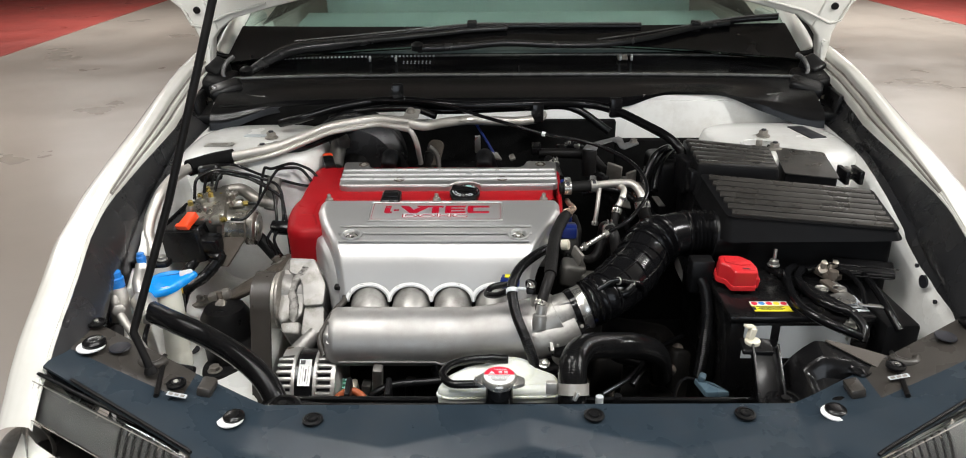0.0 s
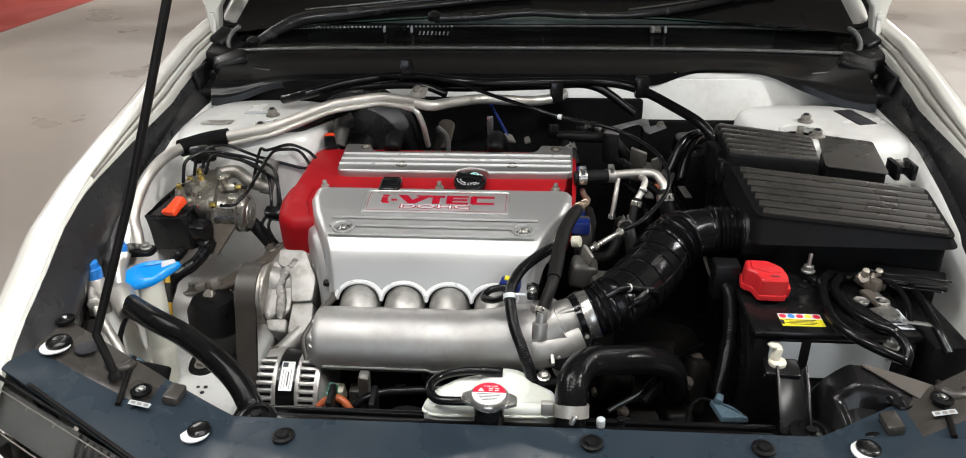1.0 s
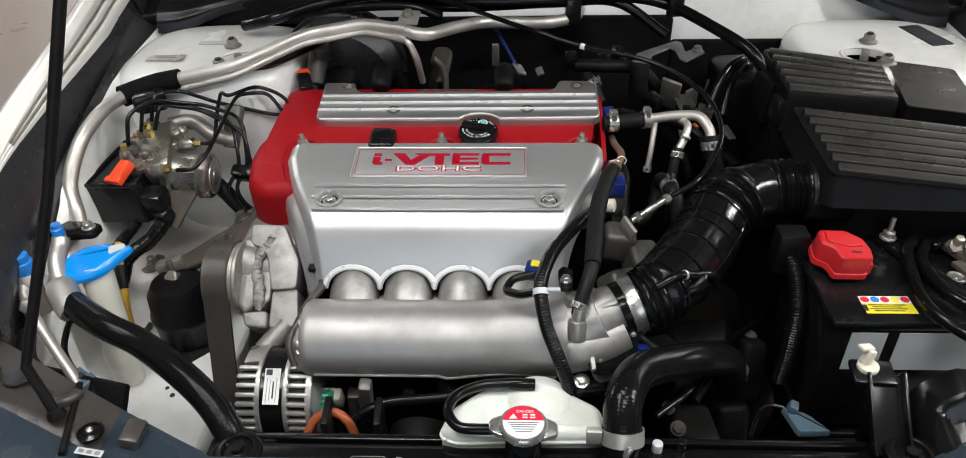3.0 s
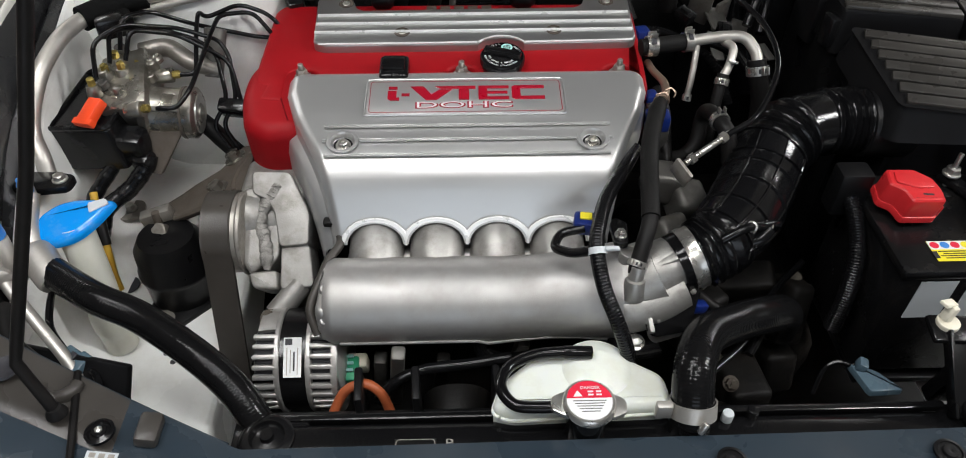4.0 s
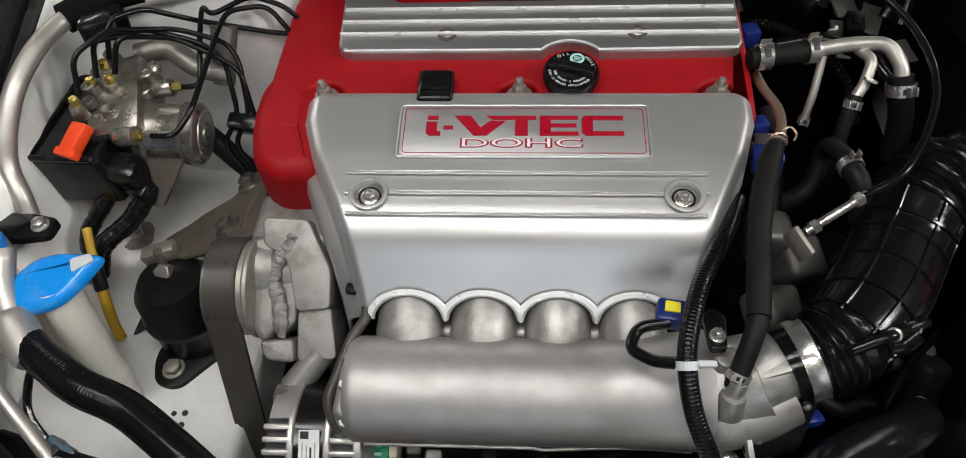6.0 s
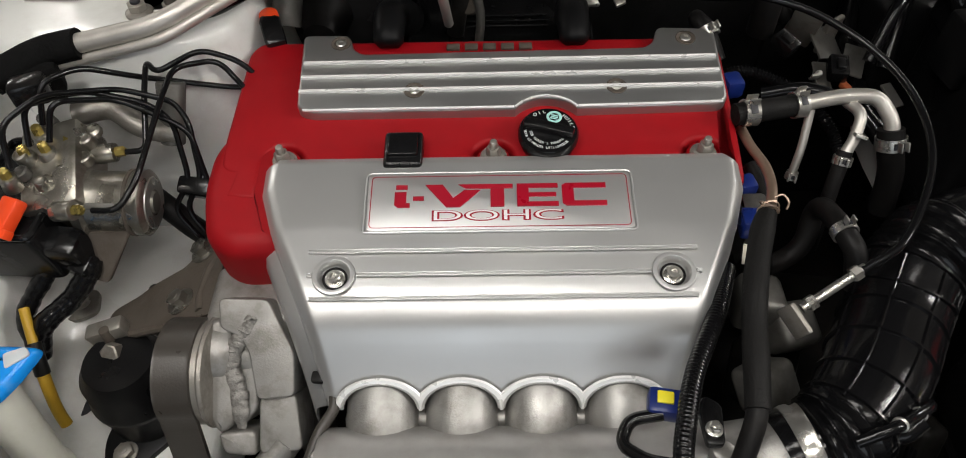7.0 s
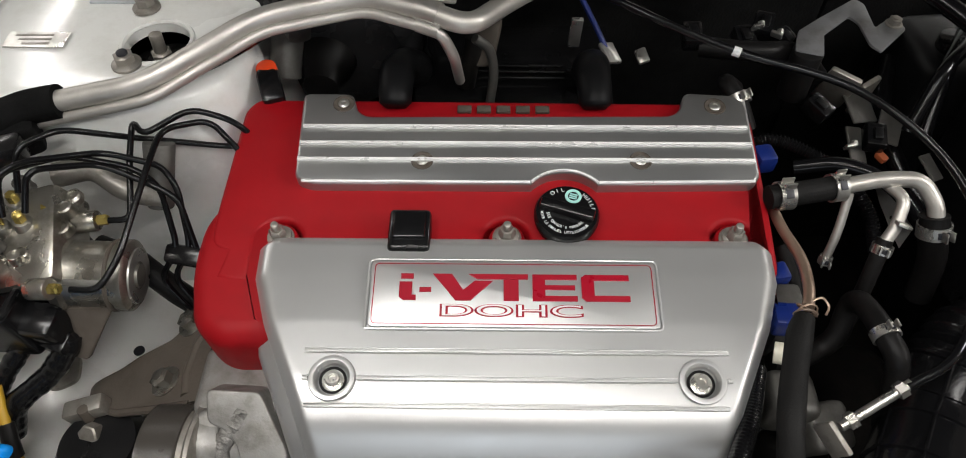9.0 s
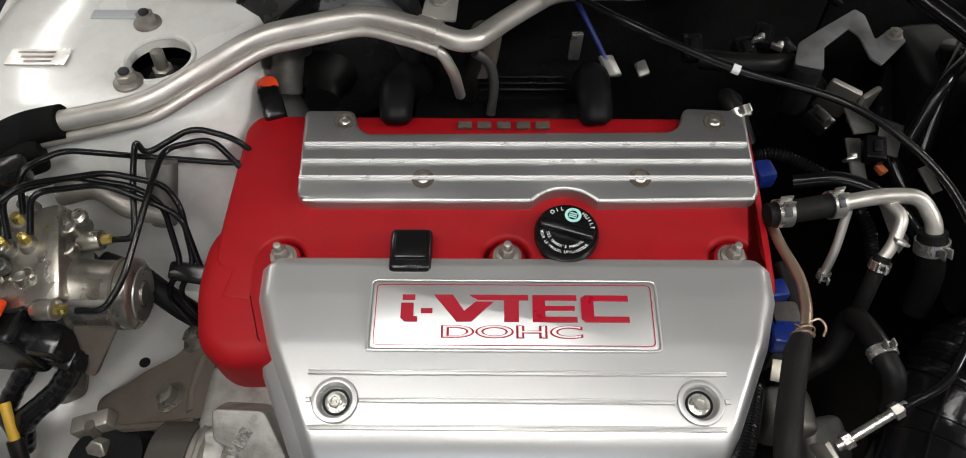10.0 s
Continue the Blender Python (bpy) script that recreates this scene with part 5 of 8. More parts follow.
strap = thing("vacuum_strap", "grey rubber strap hose beside the intake plenum", "hose", at=(-0.36, 0.27, 0.69))
part("hose", hose([(-0.362, 0.222, 0.668), (-0.372, 0.244, 0.690), (-0.364, 0.272, 0.704), (-0.353, 0.305, 0.716), (-0.340, 0.330, 0.722), (-0.344, 0.352, 0.728)], 0.0058, seg=12), BELT, strap)
part("end_plug", box((-0.352, 0.354, 0.738), (0.022, 0.012, 0.010), (10, 0, -6), 0.003), RUBBER, strap, "black rubber end plug")

# machined end of the plenum, throttle body
part("elbow", hose([(-0.02, 0.264, 0.682), (0.025, 0.263, 0.706), (0.066, 0.265, 0.729)], lambda u, d: 0.053 - 0.010 * u, 14, 30), CAST, im, "", 60)
thb = part("throttle_body", join(cyl((0.050, 0.2616, 0.7250), (0.100, 0.2790, 0.7352), 0.0375, 0.0355, bevel=0.003, seg=24), lathe([(0.049, 0.034), (0.050, 0.0388), (0.055, 0.0395), (0.060, 0.0388), (0.061, 0.036), (0.064, 0.035)], (0.050, 0.2616, 0.7250), (0.092, 0.2762, 0.7335), 36)), CAST, im, "cast throttle body", 35)
part("lower_body", hose([(-0.020, 0.246, 0.680), (0.018, 0.238, 0.692), (0.054, 0.240, 0.701), (0.090, 0.253, 0.712)], lambda u, d: 0.0365 - 0.006 * u, 20, 24), CAST, thb, "", 60)
part("upper_pad", prism(rounded([(-0.022, -0.013), (0.020, -0.016), (0.022, 0.012), (0.004, 0.017), (-0.020, 0.012)], 0.006), 0, 0.007, 0.003, plane_pose((0.068, 0.262, 0.757), (0.93, 0.3, 0.2), (-0.25, 0.9, 0.1))), CAST, thb)
part("long_web", sweep([Vector((0.038, 0.237, 0.740)), Vector((0.062, 0.240, 0.737)), Vector((0.088, 0.2485, 0.736))], lambda u, d: 0.0075 - 0.0030 * u, 10), CAST, thb)
part("corner_web", sweep([Vector((0.030, 0.232, 0.735)), Vector((0.046, 0.224, 0.716)), Vector((0.052, 0.219, 0.704))], lambda u, d: 0.0085 - 0.004 * u, 10), CAST, thb)
part("lug", lathe([(0, 0.0075), (0.010, 0.007), (0.012, 0.005)], (0.086, 0.2535, 0.730), (0.100, 0.249, 0.735), 14), CAST, thb)
AC_ = [(0.050, 0.2165), (0.067, 0.229), (0.085, 0.238), (0.098, 0.242), (0.107, 0.241), (0.104, 0.231), (0.089, 0.218), (0.063, 0.208), (0.054, 0.210)]


def cover_z(x, y, d=0.0):
    return 0.700 - 0.447 * (x - 0.048) + 1.74 * (y - 0.215) + d


taper(grow(AC_, 0.0045), grow(AC_, 0.0045), lambda x, y: cover_z(x, y, -0.014), lambda x, y: cover_z(x, y, -0.001), 0.004, 0.004, CAST, "cover_flange", im, "pale cast flange edge", 0.001)
taper(AC_, grow(AC_, -0.0015), lambda x, y: cover_z(x, y, -0.006), lambda x, y: cover_z(x, y, 0.004), 0.005, 0.005, BLACK, "actuator_cover", im, "black throttle actuator cover", 0.002)
taper(grow(AC_, -0.006), grow(AC_, -0.010), lambda x, y: cover_z(x, y, 0.003), lambda x, y: cover_z(x, y, 0.012), 0.005, 0.005, BLACK, "cover_boss", im, "", 0.002)
for x, y in ((0.1015, 0.2385), (0.0565, 0.2135)):
    bolt((x, y, cover_z(x, y, 0.003)), (0.1, -0.8, 0.5), 0.0042, 0.005, 1.4, STEEL, im)
part("rib_fin", prism([(-0.003, -0.016), (0.003, -0.016), (0.0022, 0.018), (-0.0022, 0.018)], 0, 0.010, 0.001, plane_pose((0.046, 0.210, 0.697), (1, 0.1, 0), (0.1, 0.9, 0.42))), CAST, im, "thin casting rib")

part("side_plug", box((0.116, 0.238, 0.690), (0.022, 0.014, 0.014), (0, 20, 20), 0.003), NAVY, im, "dark blue connector")
bolt((0.034, 0.204, 0.664), (0, -0.3, 0.95), 0.008, 0.007, 1.4, STEEL, im)
part("lower_bracket", box((0.034, 0.206, 0.655), (0.060, 0.040, 0.012), (0, 0, 10), 0.004), BLACK, im, "black lower bracket")
part("nipple", join(cyl((0.026, 0.232, 0.735), (0.030, 0.240, 0.764), 0.0095), cyl((0.026, 0.228, 0.722), (0.027, 0.233, 0.748), 0.015, 0.012)), CAST, im)
part("boss", cyl((0.020, 0.262, 0.745), (0.022, 0.262, 0.766), 0.011), CAST, im, "cast bosses")

# ---- intake hose ----
ih = thing("intake_hose", "glossy black corrugated rubber air intake hose", "intake hose", at=(0.25, 0.40, 0.70))
HP = spline([(0.084, 0.2705, 0.732), (0.132, 0.2860, 0.747), (0.178, 0.333, 0.752), (0.224, 0.404, 0.754), (0.254, 0.450, 0.774), (0.298, 0.484, 0.786), (0.356, 0.501, 0.786), (0.430, 0.503, 0.785)], 150)


def hose_r(u, d):
    r = 0.0385 + 0.0115 * min(1, u / 0.35)
    if u < 0.09:
        return 0.0385
    if u < 0.17:
        return r + 0.0030 * math.sin(2 * math.pi * u / 0.022)
    if 0.56 < u < 0.68 or 0.80 < u < 0.94:
        return (r if u < 0.7 else 0.0455) + 0.0036 * math.sin(2 * math.pi * u / 0.022)
    return r if u < 0.7 else 0.0455


part("tube", sweep(HP, hose_r, 36), SHINY, ih, "", 60)
# raised net of ribs on the belly of the hose
for k in range(6):
    i = 28 + 11 * k
    t = (HP[i + 1] - HP[i - 1]).normalized()
    part("ring_rib", lathe([(-0.002, hose_r(i / 149, 0)), (-0.0012, hose_r(i / 149, 0) + 0.0026), (0.0012, hose_r(i / 149, 0) + 0.0026), (0.002, hose_r(i / 149, 0))], HP[i], HP[i] + t, 36, cap=False), SHINY, ih)
for ang in (20, 65, 110, 155):
    pts = []
    for i in range(26, 86, 4):
        t = (HP[i + 1] - HP[i - 1]).normalized()
        side = t.cross(Vector((0, 0, 1))).normalized()
        up = side.cross(t)
        a = radians(ang)
        pts.append(HP[i] + (side * math.cos(a) + up * math.sin(a)) * (hose_r(i / 149, 0) + 0.0006))
    part("long_rib", sweep(pts, 0.0018, 6), SHINY, ih)
part("band_clamp", lathe([(-0.0085, 0.0386), (-0.0085, 0.0405), (-0.007, 0.0398), (0.007, 0.0398), (0.0085, 0.0405), (0.0085, 0.0386)], HP[9], HP[10], 40, cap=False), STEEL, ih, "steel worm-drive clamp")
part("clamp_screw", join(cyl((0.119, 0.254, 0.716), (0.127, 0.270, 0.706), 0.0065), lathe([(0, 0.0075), (0.006, 0.0075), (0.007, 0.005)], (0.119, 0.254, 0.716), (0.115, 0.246, 0.721), 6), box((0.122, 0.260, 0.716), (0.012, 0.016, 0.010), (30, 0, 15), 0.002)), STEEL, ih, "worm screw")
part("hose_port", hose([(0.160, 0.285, 0.755), (0.182, 0.278, 0.766), (0.198, 0.286, 0.776)], 0.011, seg=14), SHINY, ih)
part("vacuum_hose", hose([(0.132, 0.262, 0.782), (0.160, 0.268, 0.796), (0.186, 0.282, 0.786), (0.214, 0.300, 0.772), (0.225, 0.32, 0.74)], 0.0055, seg=10), SHINY, ih)
for q in ((0.168, 0.272, 0.794), (0.196, 0.288, 0.780)):
    part("wire_clip", lathe([(-0.002, 0.0056), (-0.001, 0.0070), (0.001, 0.0070), (0.002, 0.0056)], q, Vector(q) + Vector((0.7, 0.5, -0.3)), 16, cap=False), STEEL, ih)

# ---- air filter box ----
ab = thing("air_filter_box", "dusty black plastic air filter box with a ribbed lid", "air filter box", at=(0.53, 0.46, 0.62))
LID = [(0.391, 0.600), (0.705, 0.500), (0.702, 0.372), (0.410, 0.452)]
SLOPE = 0.24


def lid_z(x, y):
    """The lid falls towards the front."""
    return 0.878 - SLOPE * (-0.303 * (x - 0.391) - 0.953 * (y - 0.600))


def lid_ribs(poly, zf, n, width, thing_, inset=0.03):
    for k in range(n):
        t = (k + 0.55) / n
        a = Vector((*poly[0], 0)).lerp(Vector((*poly[3], 0)), t)
        b = Vector((*poly[1], 0)).lerp(Vector((*poly[2], 0)), t)
        a, b = a.lerp(b, inset), a.lerp(b, 0.985)
        a.z, b.z = zf(a.x, a.y) + 0.0015, zf(b.x, b.y) + 0.0015
        m = plane_pose((a + b) / 2, b - a, Vector((poly[0][0] - poly[3][0], poly[0][1] - poly[3][1], zf(*poly[0]) - zf(*poly[3]))))
        bm = box((0, 0, 0), ((b - a).length, width, 0.009), bevel=0.002)
        bmesh.ops.transform(bm, matrix=m, verts=bm.verts)
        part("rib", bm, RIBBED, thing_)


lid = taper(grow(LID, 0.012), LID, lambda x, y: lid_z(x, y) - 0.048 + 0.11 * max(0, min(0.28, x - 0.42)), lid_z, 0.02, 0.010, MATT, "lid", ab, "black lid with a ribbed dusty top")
# Black top under the ribs paints the shade of the grooves.
taper(grow(LID, -0.004), grow(LID, -0.004), lambda x, y: lid_z(x, y) - 0.001, lambda x, y: lid_z(x, y) + 0.0012, 0.012, 0.012, MATT, "lid_top", lid, "black lid top, painting shade between the ribs", 0)
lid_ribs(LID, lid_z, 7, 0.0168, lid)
BODY = [(0.425, 0.585), (0.705, 0.490), (0.715, 0.392), (0.440, 0.470)]
taper(grow(BODY, -0.006), BODY, 0.56, lambda x, y: lid_z(x, y) - 0.047 + 0.11 * max(0, min(0.28, x - 0.42)), 0.02, 0.02, MATT, "body", ab, "black lower body", 0)
part("spout", cyl((0.392, 0.500, 0.784), (0.46, 0.500, 0.782), 0.050, bevel=0.004, seg=32), SATIN, ab)
part("front_shelf", box((0.66, 0.385, 0.762), (0.11, 0.04, 0.010), (24, 0, -13), 0.004), MATT, ab, "black ledge below the lid")
for k in range(3):
    part("ledge_line", box((0.655, 0.372 - 0.010 * k, 0.772 - 0.006 * k), (0.12 - 0.02 * k, 0.003, 0.003), (24, 0, -13), 0.001), BLACK, ab)

# ---- relay boxes behind the filter ----
fb = thing("relay_box", "ribbed black plastic relay box beside the filter box", "relay box", at=(0.49, 0.74, 0.75))
FB = [(0.405, 0.835), (0.585, 0.750), (0.556, 0.606), (0.392, 0.640)]
fl = taper(grow(FB, 0.008), FB, 0.82, 0.888, 0.012, 0.008, MATT, "lid", fb, "ribbed lid")
lid_ribs(FB, lambda x, y: 0.8875, 6, 0.0205, fl, 0.02)
taper(grow(FB, -0.004), grow(FB, 0.002), 0.62, 0.822, 0.015, 0.015, SATIN, "body", fb, "", 0)
part("corner_tab", box((0.388, 0.735, 0.835), (0.022, 0.06, 0.08), (0, 0, 10), 0.005), SATIN, fb)
part("corner_tab", box((0.384, 0.650, 0.85), (0.018, 0.03, 0.05), (0, 0, 10), 0.005), BLACK, fb)
fb2 = thing("fuse_box", "plain square black plastic fuse box beside the relay box", "fuse box", at=(0.64, 0.68, 0.75))
FB2 = [(0.612, 0.780), (0.702, 0.737), (0.664, 0.566), (0.570, 0.602)]
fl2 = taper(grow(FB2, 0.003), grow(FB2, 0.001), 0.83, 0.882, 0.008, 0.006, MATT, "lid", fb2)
taper(grow(FB2, -0.004), grow(FB2, -0.004), 0.881, 0.8835, 0.008, 0.008, RIBBED, "lid_top", fl2, "dusty grey top with its sheen painted in", 0.001)
taper(grow(FB2, -0.004), grow(FB2, 0.0), 0.62, 0.832, 0.012, 0.012, SATIN, "body", fb2, "", 0)
part("latch", box((0.604, 0.800, 0.872), (0.016, 0.014, 0.022), (0, 0, -25), 0.003), BLACK, fb2)

# ---- battery ----
bt = thing("battery", "black car battery with grey labels and a red terminal cover", "battery", at=(0.50, 0.34, 0.52))
BX0, BX1, BY0, BY1 = 0.372, 0.628, 0.252, 0.440
part("case", box(((BX0 + BX1) / 2, (BY0 + BY1) / 2, 0.625), (BX1 - BX0, BY1 - BY0, 0.196), bevel=0.006), BATTERY, bt)
part("lid", box(((BX0 + BX1) / 2, (BY0 + BY1) / 2, 0.7255), (BX1 - BX0 + 0.006, BY1 - BY0 + 0.006, 0.016), bevel=0.005), BATTERY, bt, "black battery lid")
for x0, x1 in ((0.398, 0.446), (0.462, 0.592)):
    part("front_label", box(((x0 + x1) / 2, BY0 - 0.0005, 0.679), (x1 - x0, 0.001, 0.068), bevel=0), LABELG, bt, "pale grey label", 0)
ml = plane_pose((0.452, 0.285, 0.7340), (1, 0, 0), (0, 1, 0))
yl = part("warning_label", plate(ml, 0.068, 0.036), LABELY, bt, "yellow and white warning label", 0)
part("strip", plate(ml @ Matrix.Translation((0, 0.010, 0.0004)), 0.068, 0.015), LABELW, yl, "", 0)
for k in range(5):
    part("pictogram", lathe([(0, 0.0058), (0.0014, 0.0058)], ml @ Vector((-0.027 + 0.0135 * k, 0.010, 0)), ml @ Vector((-0.027 + 0.0135 * k, 0.010, 1)), 16), (LABELR if k % 2 == 0 else BLUE) if k != 3 else LABELY, yl, "", 0)
for k in range(4):
    part("print_bar", plate(ml @ Matrix.Translation((-0.002, -0.001 - 0.004 * k, 0.0005)), 0.050 - 0.01 * (k % 2), 0.0014), INK, yl, "", 0)
part("print_bar", plate(ml @ Matrix.Translation((-0.032, -0.007, 0.0005)), 0.006, 0.012), INK, yl, "", 0)
for k, (x, y) in enumerate(((0.42, 0.40), (0.455, 0.40), (0.49, 0.40))):
    part("cell_plug", lathe([(0, 0.012), (0.002, 0.012), (0.003, 0.010), (0.003, 0)], (x, y, 0.7335), (x, y, 1), 20), BATTERY, bt)
# red cover on the plus terminal
RCP = [(-0.034, -0.004), (-0.032, 0.024), (0.006, 0.027), (0.028, 0.012), (0.034, -0.008), (0.033, -0.028), (-0.012, -0.032), (-0.018, -0.012)]
m_rc = pose(0.405, 0.362, 0.746, 9, 3, -3)
rc = part("terminal_cover", prism(rounded(RCP, 0.005), 0, 0.044, 0.006, m_rc, 3), REDCAP, bt, "red plastic terminal cover", 25)
part("cover_rim", prism(rounded([(x * 1.06, y * 1.06) for x, y in RCP], 0.005), 0.002, 0.012, 0.002, m_rc, 2), REDCAP, rc)
part("cover_rim", prism(rounded([(-0.026, -0.002), (-0.024, 0.018), (0.004, 0.020), (0.020, 0.010), (0.024, -0.006), (0.002, -0.010)], 0.004), 0.043, 0.0465, 0.0018, m_rc, 2), REDCAP, rc)
part("cover_tab", box((0, 0, 0), (0.010, 0.018, 0.022), (0, 0, 0), 0.003), REDCAP, rc).data.transform(m_rc @ Matrix.Translation((0.036, -0.014, 0.014)))
part("cover_slot", prism(rounded([(0.004, -0.020), (0.018, -0.020), (0.018, -0.017), (0.004, -0.017)], 0.001), 0.0440, 0.0444, 0, m_rc), INK, rc)
# minus terminal clamp
tp = part("terminal_clamp", join(box((0.596, 0.392, 0.748), (0.030, 0.048, 0.014), (0, 0, 20), 0.003), cyl((0.598, 0.372, 0.735), (0.598, 0.372, 0.764), 0.0095), box((0.586, 0.345, 0.744), (0.018, 0.05, 0.008), (0, 0, 14), 0.002)), BRACKET, bt, "grimy metal terminal clamp")
for x, y in ((0.584, 0.395), (0.606, 0.396)):
    part("clamp_bolt", join(lathe([(0, 0.0105), (0.010, 0.0105), (0.011, 0.007)], (x, y, 0.754), (x, y - 0.3, 1), 6), cyl((x, y, 0.752), (x, y - 0.010, 0.776), 0.006)), BOLTGREY, tp)
part("link_plate", join(prism(rounded([(0.552, 0.304), (0.604, 0.326), (0.612, 0.300), (0.604, 0.282), (0.560, 0.276)], 0.004), 0.742, 0.745, 0.001), box((0.628, 0.272, 0.7435), (0.044, 0.010, 0.003), (0, 0, -14), 0.001), box((0.598, 0.345, 0.7435), (0.014, 0.040, 0.003), (0, 0, 8), 0.001)), STEEL, bt, "bright steel link plate")
part("link_rod", cyl((0.662, 0.372, 0.752), (0.652, 0.268, 0.744), 0.0042, seg=12), STEEL, bt, "bright steel rod")
for x, y in ((0.561, 0.330), (0.594, 0.331)):
    part("plug_screw", lathe([(0, 0.0125), (0.003, 0.0125), (0.004, 0.010), (0.0025, 0.009), (0.0025, 0.004), (0.004, 0.0035), (0.004, 0)], (x, y, 0.7455), (x, y, 1), 20), STEEL, bt, "round slotted plug")
mt_ = plane_pose((0.592, 0.296, 0.7340), (1, 0.05, 0), (-0.05, 1, 0))
tl = part("top_label", plate(mt_, 0.062, 0.060), LABELG, bt, "grey printed label on the battery top", 0)
for k in range(5):
    part("print_bar", plate(mt_ @ Matrix.Translation((-0.004 * (k % 2), 0.020 - 0.010 * k, 0.0005)), 0.044 - 0.006 * (k % 3), 0.0040, 0.0003), INK, tl, "", 0)
hd = thing("battery_holder", "black battery hold-down bar with two threaded studs", "battery holder", at=(0.55, 0.34, 0.74))
part("bar", box((0.540, 0.335, 0.743), (0.020, 0.210, 0.012), (0, 0, 25), 0.004), BLACK, hd)
for x, y, z in ((0.499, 0.416, 0.727), (0.580, 0.241, 0.690)):
    part("stud", join(cyl((x, y, z), (x, y, z + 0.062), 0.0035, seg=12), lathe([(0, 0.0095), (0.008, 0.0095), (0.009, 0.007)], (x, y, z + 0.030), (x, y, 1), 6), cyl((x, y, z + 0.026), (x, y, z + 0.030), 0.012, seg=16)), STEEL, hd, "threaded steel stud and nut")
bc = thing("battery_cable", "thick black battery cables across the battery top", "cable", at=(0.55, 0.33, 0.74))
for pts, r in (([(0.545, 0.422, 0.748), (0.514, 0.383, 0.752), (0.498, 0.320, 0.750), (0.495, 0.268, 0.748), (0.512, 0.230, 0.744), (0.545, 0.205, 0.736), (0.580, 0.200, 0.722)], 0.0085),
               ([(0.556, 0.412, 0.748), (0.527, 0.362, 0.752), (0.529, 0.302, 0.750), (0.552, 0.262, 0.748), (0.580, 0.242, 0.744), (0.592, 0.215, 0.730), (0.585, 0.200, 0.712)], 0.0080),
               ([(0.559, 0.402, 0.748), (0.597, 0.417, 0.755), (0.632, 0.406, 0.758), (0.653, 0.380, 0.756), (0.655, 0.320, 0.752), (0.652, 0.260, 0.742), (0.66, 0.225, 0.72)], 0.0070),
               ([(0.604, 0.395, 0.758), (0.622, 0.360, 0.762), (0.628, 0.320, 0.755), (0.618, 0.275, 0.742)], 0.0050)):
    part("cable", hose(pts, r, seg=12), SHINY, bc)
bx = thing("battery_tray", "black plastic battery tray wall beside the battery", "battery tray", at=(0.665, 0.34, 0.50))
part("side_wall", box((0.668, 0.335, 0.610), (0.062, 0.205, 0.230), (0, 0, 2), 0.006), SATIN, bx)
part("floor", box((0.53, 0.345, 0.505), (0.30, 0.19, 0.012), (0, 0, 0), 0.004), SATIN, bx)

# corrugated loom beside the battery
lo = thing("wiring_loom", "black corrugated wiring loom hanging beside the battery", "wiring loom", at=(0.35, 0.33, 0.60))
LP = spline([(0.352, 0.392, 0.735), (0.356, 0.368, 0.722), (0.352, 0.325, 0.690), (0.346, 0.300, 0.640), (0.340, 0.290, 0.58)], 360)
part("sleeve", sweep(LP, lambda u, d: 0.0115 + 0.0006 * math.sin(d * 2 * math.pi / 0.0038), 14), SHINY, lo)
part("holder", box((0.352, 0.402, 0.742), (0.045, 0.035, 0.07), (0, 0, 0), 0.005), SATIN, lo, "black loom holder")

# ---- radiator: tank beam, cap, mounts ----
ra = thing("radiator", "glossy black radiator top tank with a filler cap", "radiator", at=(0, 0.08, 0.62))
part("top_tank", join(box((-0.02, 0.078, 0.628), (0.84, 0.052, 0.07), bevel=0.018, seg=4), box((-0.02, 0.10, 0.55), (0.80, 0.03, 0.14), bevel=0.004)), SHINY, ra)
part("tank_rim", box((-0.02, 0.108, 0.655), (0.80, 0.010, 0.012), bevel=0.003), SHINY, ra)
for x in np.linspace(-0.38, 0.36, 38):
    part("crimp_tab", box((x, 0.112, 0.648), (0.012, 0.004, 0.016), bevel=0.001, seg=1), SHINY, ra)
part("embossed_label", box((-0.235, 0.062, 0.6635), (0.046, 0.026, 0.0015), bevel=0.0005), SATIN, ra)
part("embossed_frame", frame_bar(0.022, 0.012, 0.001, 0.0), DULL, ra).data.transform(pose(-0.235, 0.062, 0.6648))
for k in range(2):
    writing("BE"[k], 0.014, pose(-0.197, 0.068 - 0.014 * k, 0.6645), DULL, ra, "letter", 0.0005, 1.4)
for x in (-0.400, 0.414):
    mt = part("mount", lathe([(0, 0.030), (0.010, 0.030), (0.013, 0.026), (0.013, 0.020), (0.008, 0.018), (0.010, 0.008), (0.016, 0.007), (0.016, 0.0)], (x, 0.080, 0.668 if x > 0 else 0.655), (x, 0.080, 1), 30), BLACK, ra, "black rubber radiator mount")
    part("mount_bracket", box((x, 0.080, 0.652), (0.085, 0.062, 0.012), bevel=0.005), BLACK, ra)
part("filler_neck", cyl((-0.046, 0.080, 0.655), (-0.046, 0.080, 0.712), 0.022), BLACK, ra)
rcap = part("filler_cap", lathe([(0, 0.026), (0.006, 0.029), (0.010, 0.029), (0.013, 0.0268), (0.013, 0.0)], (-0.046, 0.080, 0.710), (-0.046, 0.080, 1), 40), STEEL, ra, "steel radiator cap with a red and white label")
